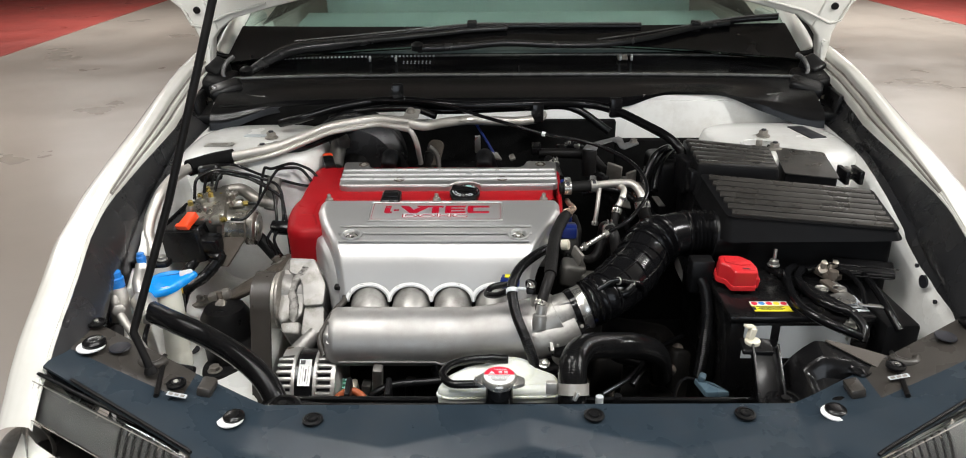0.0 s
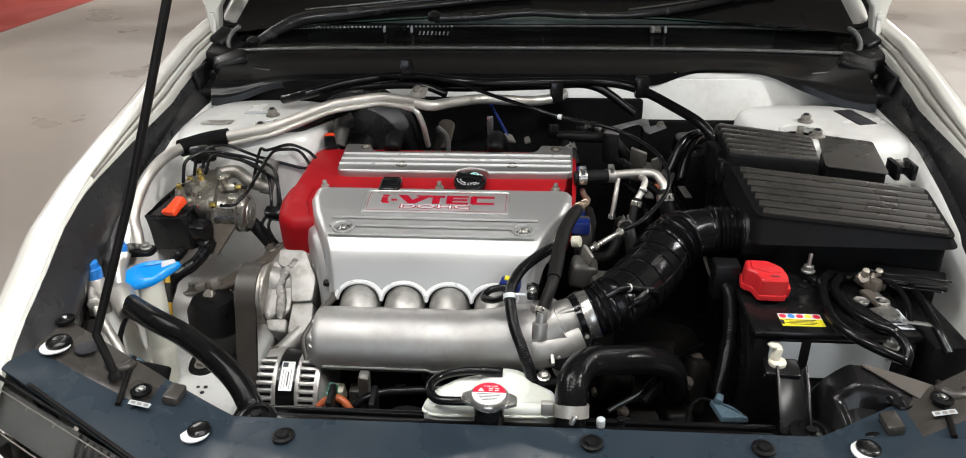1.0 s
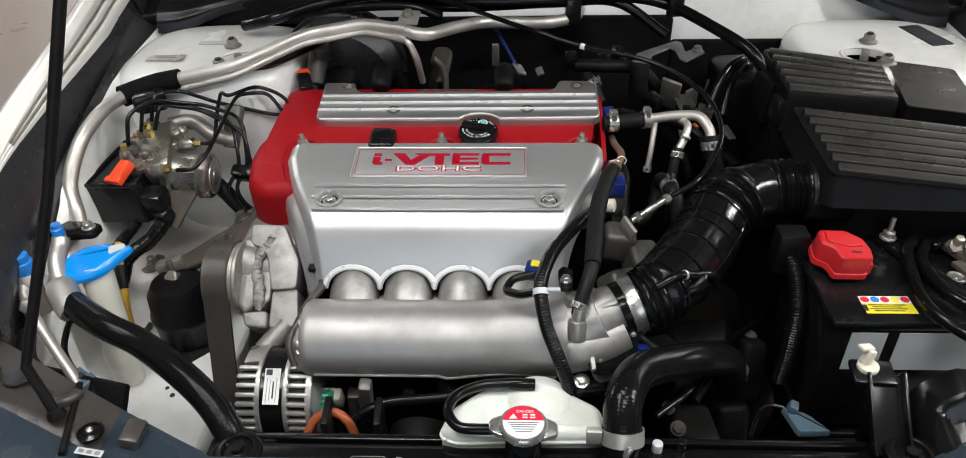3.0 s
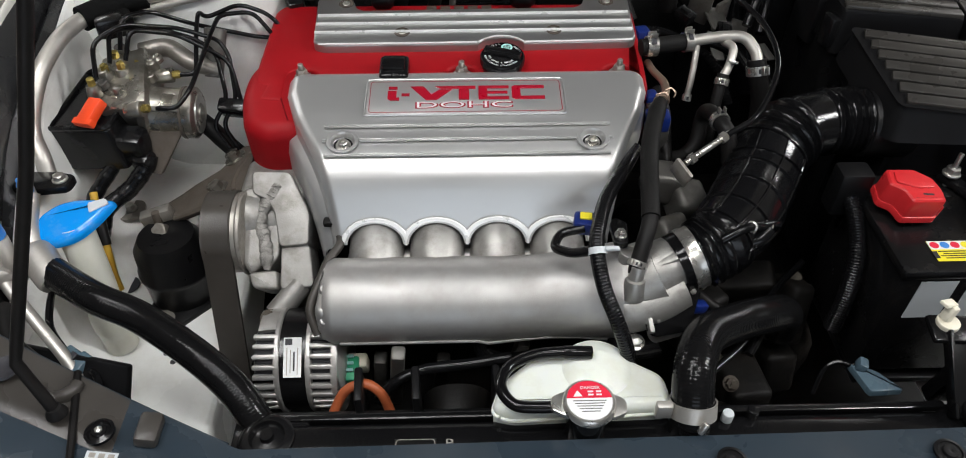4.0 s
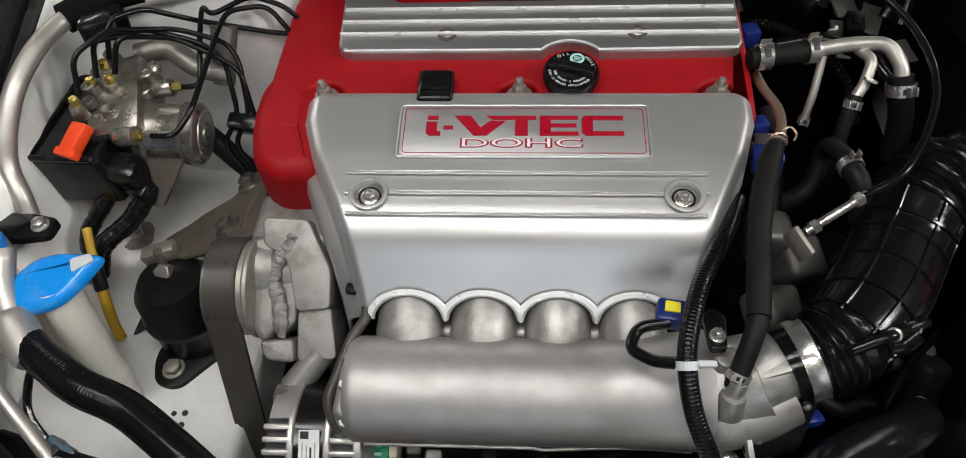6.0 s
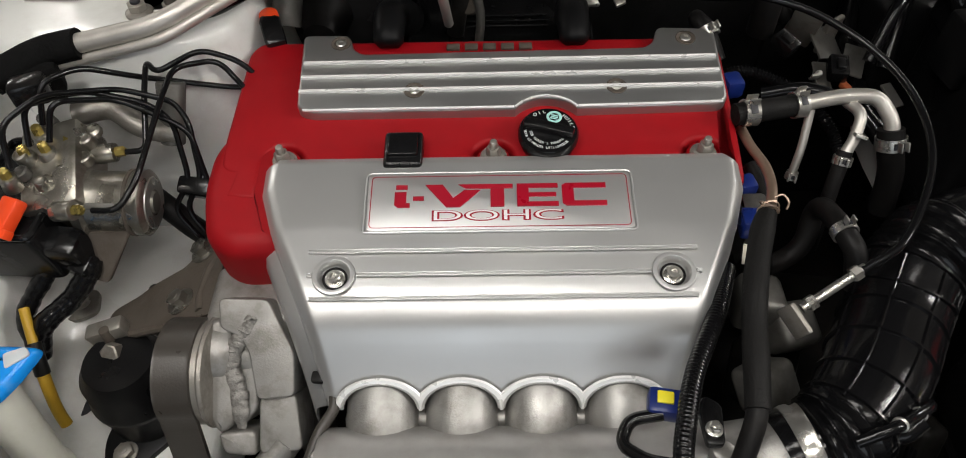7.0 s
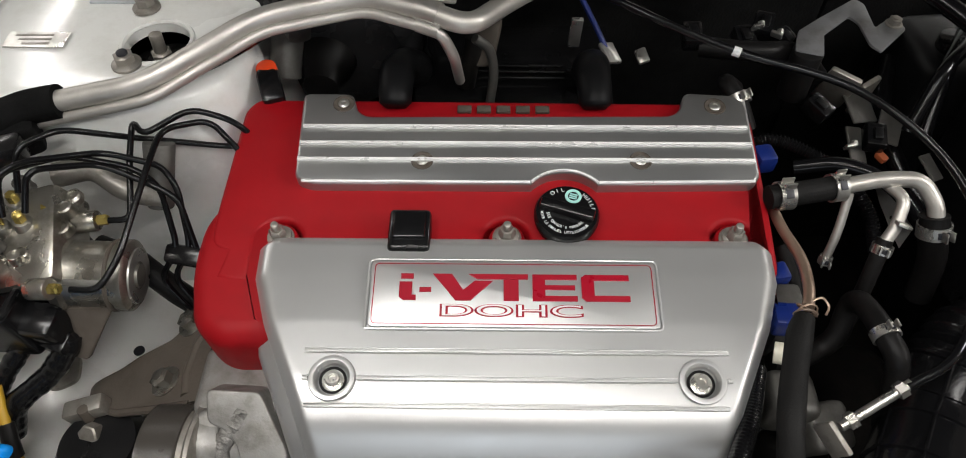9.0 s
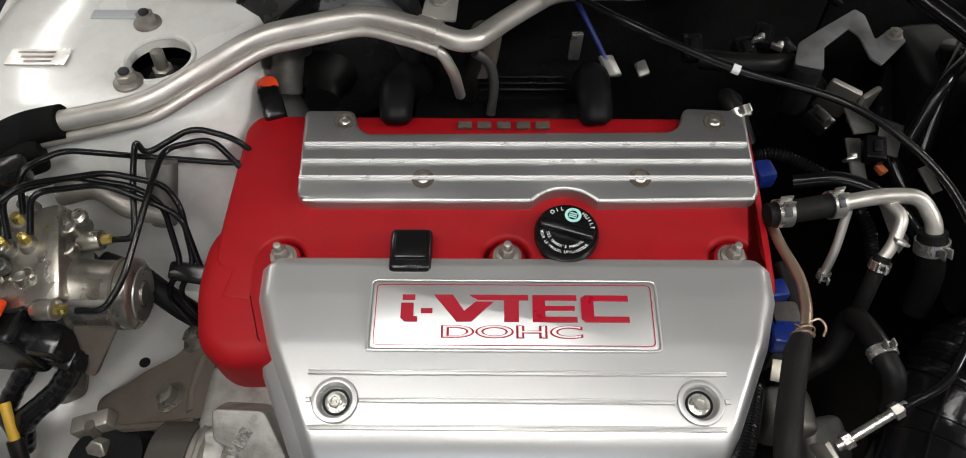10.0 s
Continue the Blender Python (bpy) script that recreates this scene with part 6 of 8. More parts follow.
part("cap_ear_plate", prism(rounded([(-0.041, -0.008), (-0.026, -0.016), (0.026, -0.016), (0.041, -0.008), (0.041, 0.008), (0.026, 0.016), (-0.026, 0.016), (-0.041, 0.008)], 0.005), 0, 0.006, 0.002, pose(-0.046, 0.080, 0.711, 0, 0, -4)), STEEL, rcap)
part("cap_label", lathe([(0, 0.0245), (0.0006, 0.0245)], (-0.046, 0.080, 0.7232), (-0.046, 0.080, 1), 36), LABELW, rcap, "", 0)
half = [(0.0245 * math.cos(a), 0.0245 * math.sin(a)) for a in np.linspace(0.12, math.pi - 0.12, 20)]
part("cap_red", prism(half, 0, 0.0004, 0, pose(-0.046, 0.080, 0.7240)), LABELR, rcap, "", 0)
writing("DANGER", 0.0052, pose(-0.044, 0.0955, 0.7247), LETTER_WHITE, rcap, "lettering", 0.0001)
part("triangle", prism([(-0.005, 0), (0.005, 0), (0, 0.008)], 0, 0.0003, 0, pose(-0.058, 0.0845, 0.7245)), LETTER_WHITE, rcap, "", 0)
for k in range(2):
    for j in range(2):
        part("print_bar", plate(pose(-0.044 + 0.009 * k, 0.0905 - 0.004 * j, 0.7246), 0.006, 0.002, 0.0003), LETTER_WHITE, rcap, "", 0)
for k in range(5):
    part("print_bar", plate(pose(-0.046, 0.0795 - 0.0033 * k, 0.7239), 0.036 - 0.004 * k, 0.0009, 0.0003), GREYMETAL, rcap, "", 0)

# ---- coolant reservoir ----
cr = thing("coolant_reservoir", "milky white plastic coolant reservoir with a black hose", "coolant reservoir", at=(-0.05, 0.135, 0.60))
RES = [(-0.150, 0.100), (-0.138, 0.135), (-0.100, 0.168), (-0.045, 0.184), (-0.005, 0.182), (0.022, 0.160), (0.054, 0.140), (0.054, 0.096), (-0.13, 0.090)]
part("tank", prism(rounded(RES, 0.014, 5), 0.56, 0.688, 0.012, None, 4), MILK, cr, "", 50)
part("dome", lathe([(0, 0.042), (0.004, 0.036), (0.008, 0.027), (0.0095, 0.018), (0.010, 0.0)], (-0.026, 0.148, 0.687), (-0.030, 0.148, 1), 30), MILK, cr)
part("rim", sweep([Vector((x, y - 0.001, 0.672)) for x, y in rounded(RES, 0.014, 4)], 0.0025, 8), MILK, cr)
oh = thing("overflow_hose", "glossy black overflow hose looping to the radiator cap", "hose", at=(-0.09, 0.12, 0.70))
part("hose", hose([(-0.032, 0.160, 0.702), (-0.062, 0.161, 0.703), (-0.098, 0.158, 0.702), (-0.128, 0.142, 0.702), (-0.139, 0.116, 0.702), (-0.126, 0.093, 0.700), (-0.100, 0.087, 0.702), (-0.066, 0.086, 0.705)], 0.0068, 64, 14), SHINY, oh)
part("end_sleeve", cyl((-0.064, 0.161, 0.703), (-0.030, 0.160, 0.702), 0.0078), SHINY, oh)

# ---- upper radiator hose ----
uh = thing("radiator_hose", "thick glossy black radiator hose with a grey clamp", "radiator hose", at=(0.1, 0.15, 0.68))
UP = spline([(0.072, 0.082, 0.650), (0.073, 0.088, 0.690), (0.076, 0.118, 0.722), (0.100, 0.164, 0.722), (0.150, 0.200, 0.704), (0.200, 0.226, 0.686), (0.245, 0.262, 0.645), (0.265, 0.29, 0.58)], 60)
part("hose", sweep(spline(UP, 640), lambda u, d: 0.0235 + 0.00007 * math.sin(d * 2 * math.pi / 0.0032), 22), HOSE, uh, "", 60)
part("clamp", lathe([(-0.009, 0.0245), (-0.009, 0.0265), (0.009, 0.0265), (0.009, 0.0245)], UP[9], UP[10], 30, cap=False), ALU, uh, "grey metal hose clamp")
part("clamp_tab", box((0.038, 0.082, 0.700), (0.018, 0.010, 0.022), (0, 0, 0), 0.002), ALU, uh)
part("clamp_screw", cyl((0.072, 0.055, 0.695), (0.078, 0.058, 0.708), 0.004), STEEL, uh)
ubracket = thing("hose_fitting", "small pale plastic fittings beside the radiator hose", "fitting", at=(0.12, 0.09, 0.66))
for x, y in ((0.118, 0.092), (0.148, 0.096)):
    part("fitting", cyl((x, y, 0.655), (x, y, 0.676), 0.0065), LABELG if x < 0.13 else BLACK, ubracket)

# ---- bracket post and snorkel ----
bp = thing("radiator_bracket", "glossy black radiator bracket post with an ivory plug", "bracket", at=(0.395, 0.12, 0.66))
part("post", box((0.398, 0.124, 0.694), (0.040, 0.100, 0.008), (38, 0, -4), 0.003), BLACK, bp)
part("post_top", box((0.389, 0.166, 0.724), (0.052, 0.036, 0.010), (10, 0, -4), 0.004), BLACK, bp)
for s in (-1, 1):
    part("post_edge", box((0.398 + s * 0.021, 0.122, 0.699), (0.004, 0.100, 0.018), (38, 0, -4), 0.0015), BLACK, bp)
part("post_leg", box((0.402, 0.140, 0.660), (0.030, 0.020, 0.08), (10, 0, 0), 0.004), BLACK, bp)
part("plug", join(cyl((0.383, 0.170, 0.728), (0.383, 0.170, 0.735), 0.013), box((0.381, 0.174, 0.745), (0.011, 0.013, 0.022), (0, 14, 20), 0.003), box((0.378, 0.178, 0.756), (0.020, 0.012, 0.005), (0, 14, 20), 0.002)), IVORY, bp, "ivory plastic plug")
sn = thing("air_snorkel", "satin black air intake snorkel beside the battery", "air snorkel", at=(0.52, 0.12, 0.70))


def snork_f(u, v):
    x = 0.436 + 0.214 * u
    back = 0.190 - 0.05 * (u - 0.35) ** 2 - 0.05 * u
    frontal = 0.045 + 0.05 * max(0, u - 0.5)
    y = back + (frontal - back) * v
    z = 0.660 + 0.080 * (1 - 0.42 * max(0, u - 0.3)) * min(1, u * 4.5, (1 - u) * 5) ** 0.5 * (1 - 0.5 * v ** 1.4) * min(1, v * 7 + 0.2)
    if 0.10 < u < 0.50 and 0.40 < v < 0.92:
        z -= 0.026 * min(1, (u - 0.10) * 14, (0.50 - u) * 14, (v - 0.40) * 10, (0.92 - v) * 10)
    return (x, y, z)


part("shell", grid(snork_f, 44, 34, 0.004), BLACK, sn, "", 35)
part("top_patch", grid(lambda u, v: tuple(Vector(snork_f(0.30 + 0.62 * u, 0.10 + (0.06 + 0.62 * u) * v)) + Vector((0, 0, 0.0045))), 16, 10, 0.002), PATCH, sn, "brown-grey top pad")
part("hole_rim", lathe([(0, 0.016), (0.003, 0.015), (0.001, 0.012), (0.0005, 0)], (0.540, 0.106, 0.716), (0.540, 0.106, 1), 24), BLACK, sn, "round hole with a glossy rim")
cb = thing("connector", "pale blue-grey clear plastic connector below the loom", "connector", at=(0.31, 0.15, 0.64))
cbb = part("body", prism(rounded([(0.292, 0.172), (0.302, 0.128), (0.344, 0.130), (0.322, 0.158)], 0.005), 0.648, 0.658, 0.003), PALEBLUE, cb, "clear bluish plug body")
part("tab", box((0.304, 0.164, 0.662), (0.012, 0.016, 0.014), (0, 14, -22), 0.003), PALEBLUE, cbb)
part("wire", hose([(0.298, 0.168, 0.655), (0.280, 0.176, 0.652), (0.266, 0.172, 0.640), (0.258, 0.16, 0.61)], 0.003, seg=8), SHINY, cbb)

# ---- alternator ----
al = thing("alternator", "silver finned alternator with a black band and white label", "alternator", at=(-0.40, 0.24, 0.50))
AY, AZ, ARAD = 0.250, 0.586, 0.070
part("rotor", lathe([(0, 0.050), (0.004, ARAD * 0.86), (0.102, ARAD * 0.86), (0.106, 0.050)], (-0.462, AY, AZ), (-0.356, AY, AZ), 40), INK, al, "dark windings inside")
part("core_band", lathe([(0, ARAD * 0.97), (0.034, ARAD * 0.97)], (-0.427, AY, AZ), (-0.393, AY, AZ), 48), BLACK, al, "black laminated core")
for x0, x1, nm in ((-0.434, -0.426, "front_shell"), (-0.394, -0.386, "rear_shell"), (-0.362, -0.352, "end_shell")):
    part(nm, lathe([(0, ARAD * 0.86), (0.0004, ARAD * 0.99), (0.002, ARAD * 1.01), (x1 - x0 - 0.002, ARAD * 1.01), (x1 - x0 - 0.0004, ARAD * 0.99), (x1 - x0, ARAD * 0.86)], (x0, AY, AZ), (x1, AY, AZ), 48), ALTERN, al, "cast silver shell ring")
part("end_plate", lathe([(0, ARAD * 0.90), (0.006, ARAD * 0.72), (0.007, 0.02)], (-0.353, AY, AZ), (-0.34, AY, AZ), 40), ALTERN, al, "cast end plate")
for x0, x1 in ((-0.460, -0.430), (-0.388, -0.358)):
    part("shell_top", grid(lambda u, v: ((x0 + 0.004) + (x1 - x0 - 0.004) * v, AY - math.cos(radians(84 + 96 * u)) * ARAD * (1.0 - 0.05 * (v if x0 > -0.4 else 1 - v) ** 2), AZ + math.sin(radians(84 + 96 * u)) * ARAD * (1.0 - 0.05 * (v if x0 > -0.4 else 1 - v) ** 2)), 20, 6, 0.006), ALTERN, al, "closed top of the shell", 50)
    for k in range(9):
        a = radians(-12 + 11.0 * k)
        o = Vector(((x0 + x1) / 2, AY - math.cos(a) * ARAD * 0.95, AZ + math.sin(a) * ARAD * 0.95))
        b = box((0, 0, 0), (x1 - x0, 0.0066, 0.0092), bevel=0.0022)
        bmesh.ops.transform(b, matrix=Matrix.Translation(o) @ Matrix.Rotation(math.pi / 2 - a, 4, "X"), verts=b.verts)
        part("fin", b, ALTERN, al)
part("lug", join(cyl((-0.463, 0.283, 0.622), (-0.430, 0.283, 0.622), 0.016), box((-0.446, 0.270, 0.618), (0.032, 0.044, 0.030), (38, 0, 0), 0.008, 3)), ALTERN, al, "mounting lug")
bolt((-0.450, 0.276, 0.638), (0, -0.45, 0.9), 0.0095, 0.009, 1.35, BRACKET, al)
ma = plane_pose((-0.409, AY - 0.0672 * 0.60, AZ + 0.0672 * 0.80), (0, 0.80, 0.60), (-1, 0, 0)) @ Matrix.Translation((0, 0, 0.0003))
lb = part("label", plate(ma, 0.050, 0.0225), LABELW, al, "white printed label", 0)
for k in range(4):
    part("print_bar", plate(ma @ Matrix.Translation((-0.005, 0.007 - 0.0045 * k, 0.0004)), 0.034 - 0.005 * (k % 3), 0.0022 if k == 2 else 0.0012, 0.0003), INK if k == 2 else DULL, lb, "", 0)
part("print_block", plate(ma @ Matrix.Translation((0.0195, 0.005, 0.0004)), 0.008, 0.009, 0.0003), INK, lb, "", 0)
al.location.x += 0.012
gc = thing("alternator_plug", "green connector plug on the alternator", "connector", at=(-0.33, 0.23, 0.58))
part("body", box((-0.334, 0.226, 0.588), (0.030, 0.034, 0.026), (20, 0, 0), 0.004), GREEN, gc)
for k in range(3):
    part("pin", box((-0.334, 0.218 + 0.009 * k, 0.600 + 0.003 * k), (0.016, 0.004, 0.006), (20, 0, 0), 0.001), TEAL, gc)
part("surround", box((-0.330, 0.240, 0.585), (0.042, 0.020, 0.034), (20, 0, 0), 0.004), IVORY, gc)
ow = thing("alternator_wire", "orange-brown boot over the alternator wire", "wire", at=(-0.31, 0.175, 0.60))
part("boot", hose([(-0.346, 0.160, 0.590), (-0.330, 0.175, 0.614), (-0.306, 0.180, 0.622), (-0.286, 0.174, 0.610), (-0.276, 0.168, 0.58)], 0.0065, seg=12), COPPER, ow)

# ---- belt, tensioner, water pump castings ----
pu = thing("belt_tensioner", "cast aluminium belt tensioner and pump housing", "belt tensioner", at=(-0.45, 0.42, 0.58))
part("housing", lathe([(0, 0.037), (0.003, 0.0405), (0.024, 0.0400), (0.030, 0.034), (0.034, 0.031), (0.085, 0.030)], (-0.488, 0.410, 0.700), (-0.40, 0.410, 0.690), 40), ROUGHCAST, pu, "", 45)


# its sloping face: local x along the engine, local y up the slope
m_cast = plane_pose((0, 0.440, 0.746), (1, 0, 0), (0, 0.8015, 0.598))


def cast_block(name, shape, top, roll, label="", mat=None):
    """A rolled-edge block on the sloping face from its outline (x, way down the slope)."""
    return part(name, pillow(rounded([(x, -s) for x, s in shape], 0.007, 3), -0.050, top, roll, m_cast, 4), mat or ROUGHCAST, pu, label, 35)


cast_block("pump_drum", [(-0.500, 0.040), (-0.474, 0.014), (-0.458, 0.016), (-0.452, 0.050), (-0.452, 0.125), (-0.466, 0.137), (-0.481, 0.118), (-0.495, 0.104), (-0.503, 0.073)], 0.012, 0.007, "smooth cast pump drum")
cast_block("mid_web", [(-0.462, 0.028), (-0.430, 0.020), (-0.429, 0.110), (-0.446, 0.130), (-0.462, 0.110)], 0.004, 0.004)
cast_block("upper_block", [(-0.468, -0.006), (-0.416, -0.004), (-0.388, 0.053), (-0.388, 0.097), (-0.427, 0.100), (-0.436, 0.050), (-0.446, 0.034), (-0.466, 0.026)], 0.015, 0.0022)
cast_block("lower_block", [(-0.427, 0.098), (-0.3885, 0.095), (-0.381, 0.154), (-0.427, 0.157)], 0.007, 0.0025)
cast_block("foot_block", [(-0.4690, 0.134), (-0.4300, 0.131), (-0.4275, 0.158), (-0.461, 0.156)], 0.013, 0.004)
seam = spline([(-0.430, -0.010, 0.014), (-0.437, -0.024, 0.014), (-0.450, -0.042, 0.013), (-0.456, -0.064, 0.012), (-0.449, -0.094, 0.011), (-0.445, -0.130, 0.010)], 70)
part("parting_ridge", sweep([m_cast @ Vector((p.x + 0.0006 * math.sin(i * 1.7), p.y, p.z - 0.003 + 0.0004 * math.sin(i * 2.9))) for i, p in enumerate(seam)], lambda u, d: (0.0095 + 0.0006 * math.sin(d * 310) + 0.0005 * math.sin(d * 720 + 1)) * min(1.0, 0.5 + 6 * u, 0.5 + 6 * (1 - u)), 14, flat=0.55), SEAM, pu, "rough grimy parting ridge", 60)
part("tensioner_arm", hose([(-0.402, 0.326, 0.652), (-0.418, 0.308, 0.640), (-0.434, 0.292, 0.628)], 0.0165, 12, 18), ROUGHCAST, pu, "", 60)
part("back_casting", box((-0.438, 0.462, 0.675), (0.105, 0.08, 0.12), (0, 0, 0), 0.012, 3), ROUGHCAST, pu)
be = thing("drive_belt", "worn grey-black ribbed drive belt over its pulley", "drive belt", at=(-0.53, 0.42, 0.5))


def belt_f(u, v):
    x = -0.526 + 0.038 * v
    a = u * 3.0
    r = 0.058 + (0.0004 * math.cos(v * 2 * math.pi * 6))
    if a < 2.0:
        t = math.pi * (0.15 + 0.85 * a / 2.0)
        return (x, 0.390 + r * math.cos(t), 0.690 + r * math.sin(t))
    k = a - 2.0
    return (x - 0.012 * k, 0.390 - r - 0.085 * k, 0.690 - 0.35 * k)


part("belt", grid(belt_f, 50, 12, 0.004), BELT, be, "", 60)
part("pulley", lathe([(0, 0.050), (0.004, 0.056), (0.046, 0.056), (0.049, 0.0595), (0.053, 0.0595), (0.054, 0.050), (0.054, 0.03)], (-0.528, 0.390, 0.690), (-0.47, 0.390, 0.690), 36), DULL, be, "dark steel pulley")

# ---- engine mount ----
em = thing("engine_mount", "black engine mount with a grimy steel bracket plate", "engine mount", at=(-0.60, 0.43, 0.54))
part("can", lathe([(0, 0.050), (0.050, 0.052), (0.054, 0.055), (0.062, 0.055), (0.066, 0.052), (0.100, 0.050), (0.118, 0.040), (0.120, 0.0)], (-0.614, 0.426, 0.535), (-0.614, 0.426, 1), 36), SATIN, em, "black mount body")
part("flange", prism(rounded([(-0.660, 0.380), (-0.648, 0.340), (-0.616, 0.334), (-0.585, 0.372), (-0.560, 0.40), (-0.56, 0.45), (-0.64, 0.46)], 0.016), 0.531, 0.541, 0.002), SATIN, em, "black mount flange")
bolt((-0.628, 0.362, 0.541), (0, 0, 1), 0.011, 0.009, 1.35, DULL, em)
MB = [(-0.646, 0.486), (-0.650, 0.503), (-0.640, 0.508), (-0.611, 0.511), (-0.590, 0.521), (-0.552, 0.531), (-0.540, 0.544), (-0.540, 0.562), (-0.526, 0.572), (-0.506, 0.562), (-0.496, 0.534), (-0.492, 0.490), (-0.490, 0.446), (-0.535, 0.450), (-0.598, 0.459), (-0.634, 0.474)]


def mount_z(x, y, d=0.0):
    return 0.636 + 0.515 * (x + 0.652) - 0.017 * (y - 0.5) + d


br = taper(MB, grow(MB, -0.002), lambda x, y: mount_z(x, y, -0.014), mount_z, 0.006, 0.006, BRACKET, "bracket", em, "grimy steel mount bracket", 0.0015)
part("bracket_lip", sweep([Vector((x, y, mount_z(x, y, -0.004))) for x, y in ((-0.640, 0.474), (-0.598, 0.457), (-0.535, 0.448), (-0.500, 0.445))], 0.005, 8), BRACKET, br)
part("bracket_web", sweep([Vector((x, y, mount_z(x, y, -0.003))) for x, y in ((-0.500, 0.545), (-0.512, 0.515), (-0.514, 0.480), (-0.508, 0.455))], 0.006, 10), BRACKET, br, "raised cast edge", 60)
for x, y in ((-0.528, 0.548), (-0.540, 0.478)):
    bolt((x, y, mount_z(x, y, 0.000)), (-0.42, 0.02, 0.9), 0.0115, 0.011, 1.55, UNITCAST, em)
st = part("stud", cyl((-0.630, 0.452, 0.640), (-0.632, 0.456, 0.672), 0.0065), BRACKET, em, "grimy mount stud")
part("nut", lathe([(0, 0.0125), (0.012, 0.0125), (0.0135, 0.0105)], (-0.622, 0.440, 0.648), (-0.634, 0.400, 0.690), 6), DULL, st, "grey steel nut")
part("stop_block", box((-0.634, 0.462, 0.660), (0.046, 0.020, 0.020), (0, -14, 10), 0.003), DULL, em, "worn steel stop block")

# ---- brake control unit ----
bu = thing("brake_unit", "cast aluminium brake control unit with a black controller", "brake unit", at=(-0.64, 0.55, 0.70))
part("valve_block", box((-0.652, 0.580, 0.800), (0.068, 0.105, 0.060), (18, -12, 8), 0.006), UNITCAST, bu, "machined valve block")
mo = part("motor", lathe([(0, 0.036), (0.012, 0.040), (0.016, 0.036), (0.058, 0.0355), (0.064, 0.038), (0.074, 0.038), (0.078, 0.033), (0.078, 0.014), (0.082, 0.012), (0.082, 0)], (-0.634, 0.557, 0.780), (-0.546, 0.560, 0.774), 36), UNITCAST, bu, "round pump motor", )
part("motor_band", lathe([(0.056, 0.0362), (0.057, 0.0385), (0.060, 0.0385), (0.061, 0.0362)], (-0.634, 0.557, 0.780), (-0.546, 0.560, 0.774), 36, cap=False), BRACKET, mo)
part("motor_cap", lathe([(0.0784, 0.030), (0.080, 0.029), (0.080, 0.015)], (-0.634, 0.557, 0.780), (-0.546, 0.560, 0.774), 30, cap=False), STEEL, mo, "bright motor end cap")
part("motor_slot", box((-0.594, 0.532, 0.800), (0.040, 0.008, 0.004), (40, 4, 0), 0.001), GREYMETAL, mo)
part("controller", prism(rounded([(-0.048, -0.070), (0.046, -0.070), (0.046, 0.075), (-0.048, 0.075)], 0.010), -0.006, 0.066, 0.005, pose(-0.692, 0.565, 0.733, 4, -4, -6), 3), BLACK, bu, "glossy black controller box")
part("controller_plug", join(box((-0.650, 0.512, 0.752), (0.058, 0.036, 0.055), (12, 0, -8), 0.008), box((-0.636, 0.506, 0.730), (0.036, 0.028, 0.034), (20, 0, -20), 0.008)), BLACK, bu, "black multi-pin connector")
part("controller_rim", sweep([pose(-0.692, 0.565, 0.733, 4, -4, -6) @ Vector((x, y, 0.067)) for x, y in rounded([(-0.045, -0.067), (0.043, -0.067), (0.043, 0.072), (-0.045, 0.072), (-0.045, -0.067)], 0.008)], 0.004, 8), BLACK, bu)
part("lock_clip", join(box((-0.684, 0.508, 0.812), (0.024, 0.042, 0.016), (24, -8, -24), 0.003), box((-0.690, 0.492, 0.806), (0.034, 0.010, 0.012), (24, -8, -24), 0.002)), ORANGE, bu, "bright orange lock clip")
for x, y, z in ((-0.672, 0.605, 0.842), (-0.658, 0.582, 0.838), (-0.680, 0.578, 0.836), (-0.690, 0.548, 0.832), (-0.640, 0.600, 0.830)):
    ft = part("port", cyl((x, y, z - 0.018), (x, y, z), 0.0115, 0.009), UNITCAST, bu)
    part("fitting", lathe([(0, 0.006), (0.009, 0.006), (0.011, 0.004)], (x, y, z), (x, y, 2), 6), GOLD, ft, "yellow pipe fitting")
for p, q in (((-0.640, 0.520, 0.806), (-0.616, 0.517, 0.811)), ((-0.620, 0.600, 0.812), (-0.596, 0.602, 0.814))):
    ft = part("port", cyl(p, q, 0.011), UNITCAST, bu)
    d = (Vector(q) - Vector(p)).normalized()
    part("fitting", lathe([(0, 0.006), (0.009, 0.006), (0.011, 0.004)], q, Vector(q) + d, 6), GOLD, ft, "yellow pipe fitting")
for x, y, z in ((-0.664, 0.60, 0.834), (-0.640, 0.57, 0.826), (-0.628, 0.555, 0.818), (-0.655, 0.545, 0.826)):
    part("boss", cyl((x, y, z - 0.01), (x, y, z + 0.004), 0.007), UNITCAST, bu)
taper([(-0.640, 0.500), (-0.612, 0.494), (-0.608, 0.502), (-0.640, 0.512)], [(-0.640, 0.520), (-0.572, 0.524), (-0.572, 0.552), (-0.640, 0.548)], 0.712, 0.768, 0.003, 0.006, BRACKET, "stay", bu, "cast grey stay", 0)

part("foot", prism(rounded([(-0.732, 0.516), (-0.700, 0.508), (-0.676, 0.522), (-0.684, 0.556), (-0.720, 0.560)], 0.010), 0.604, 0.610, 0.001), DULL, bu, "mounting foot")
bolt((-0.702, 0.536, 0.610), (0, 0, 1), 0.0075, 0.008, 1.5, STEEL, bu)
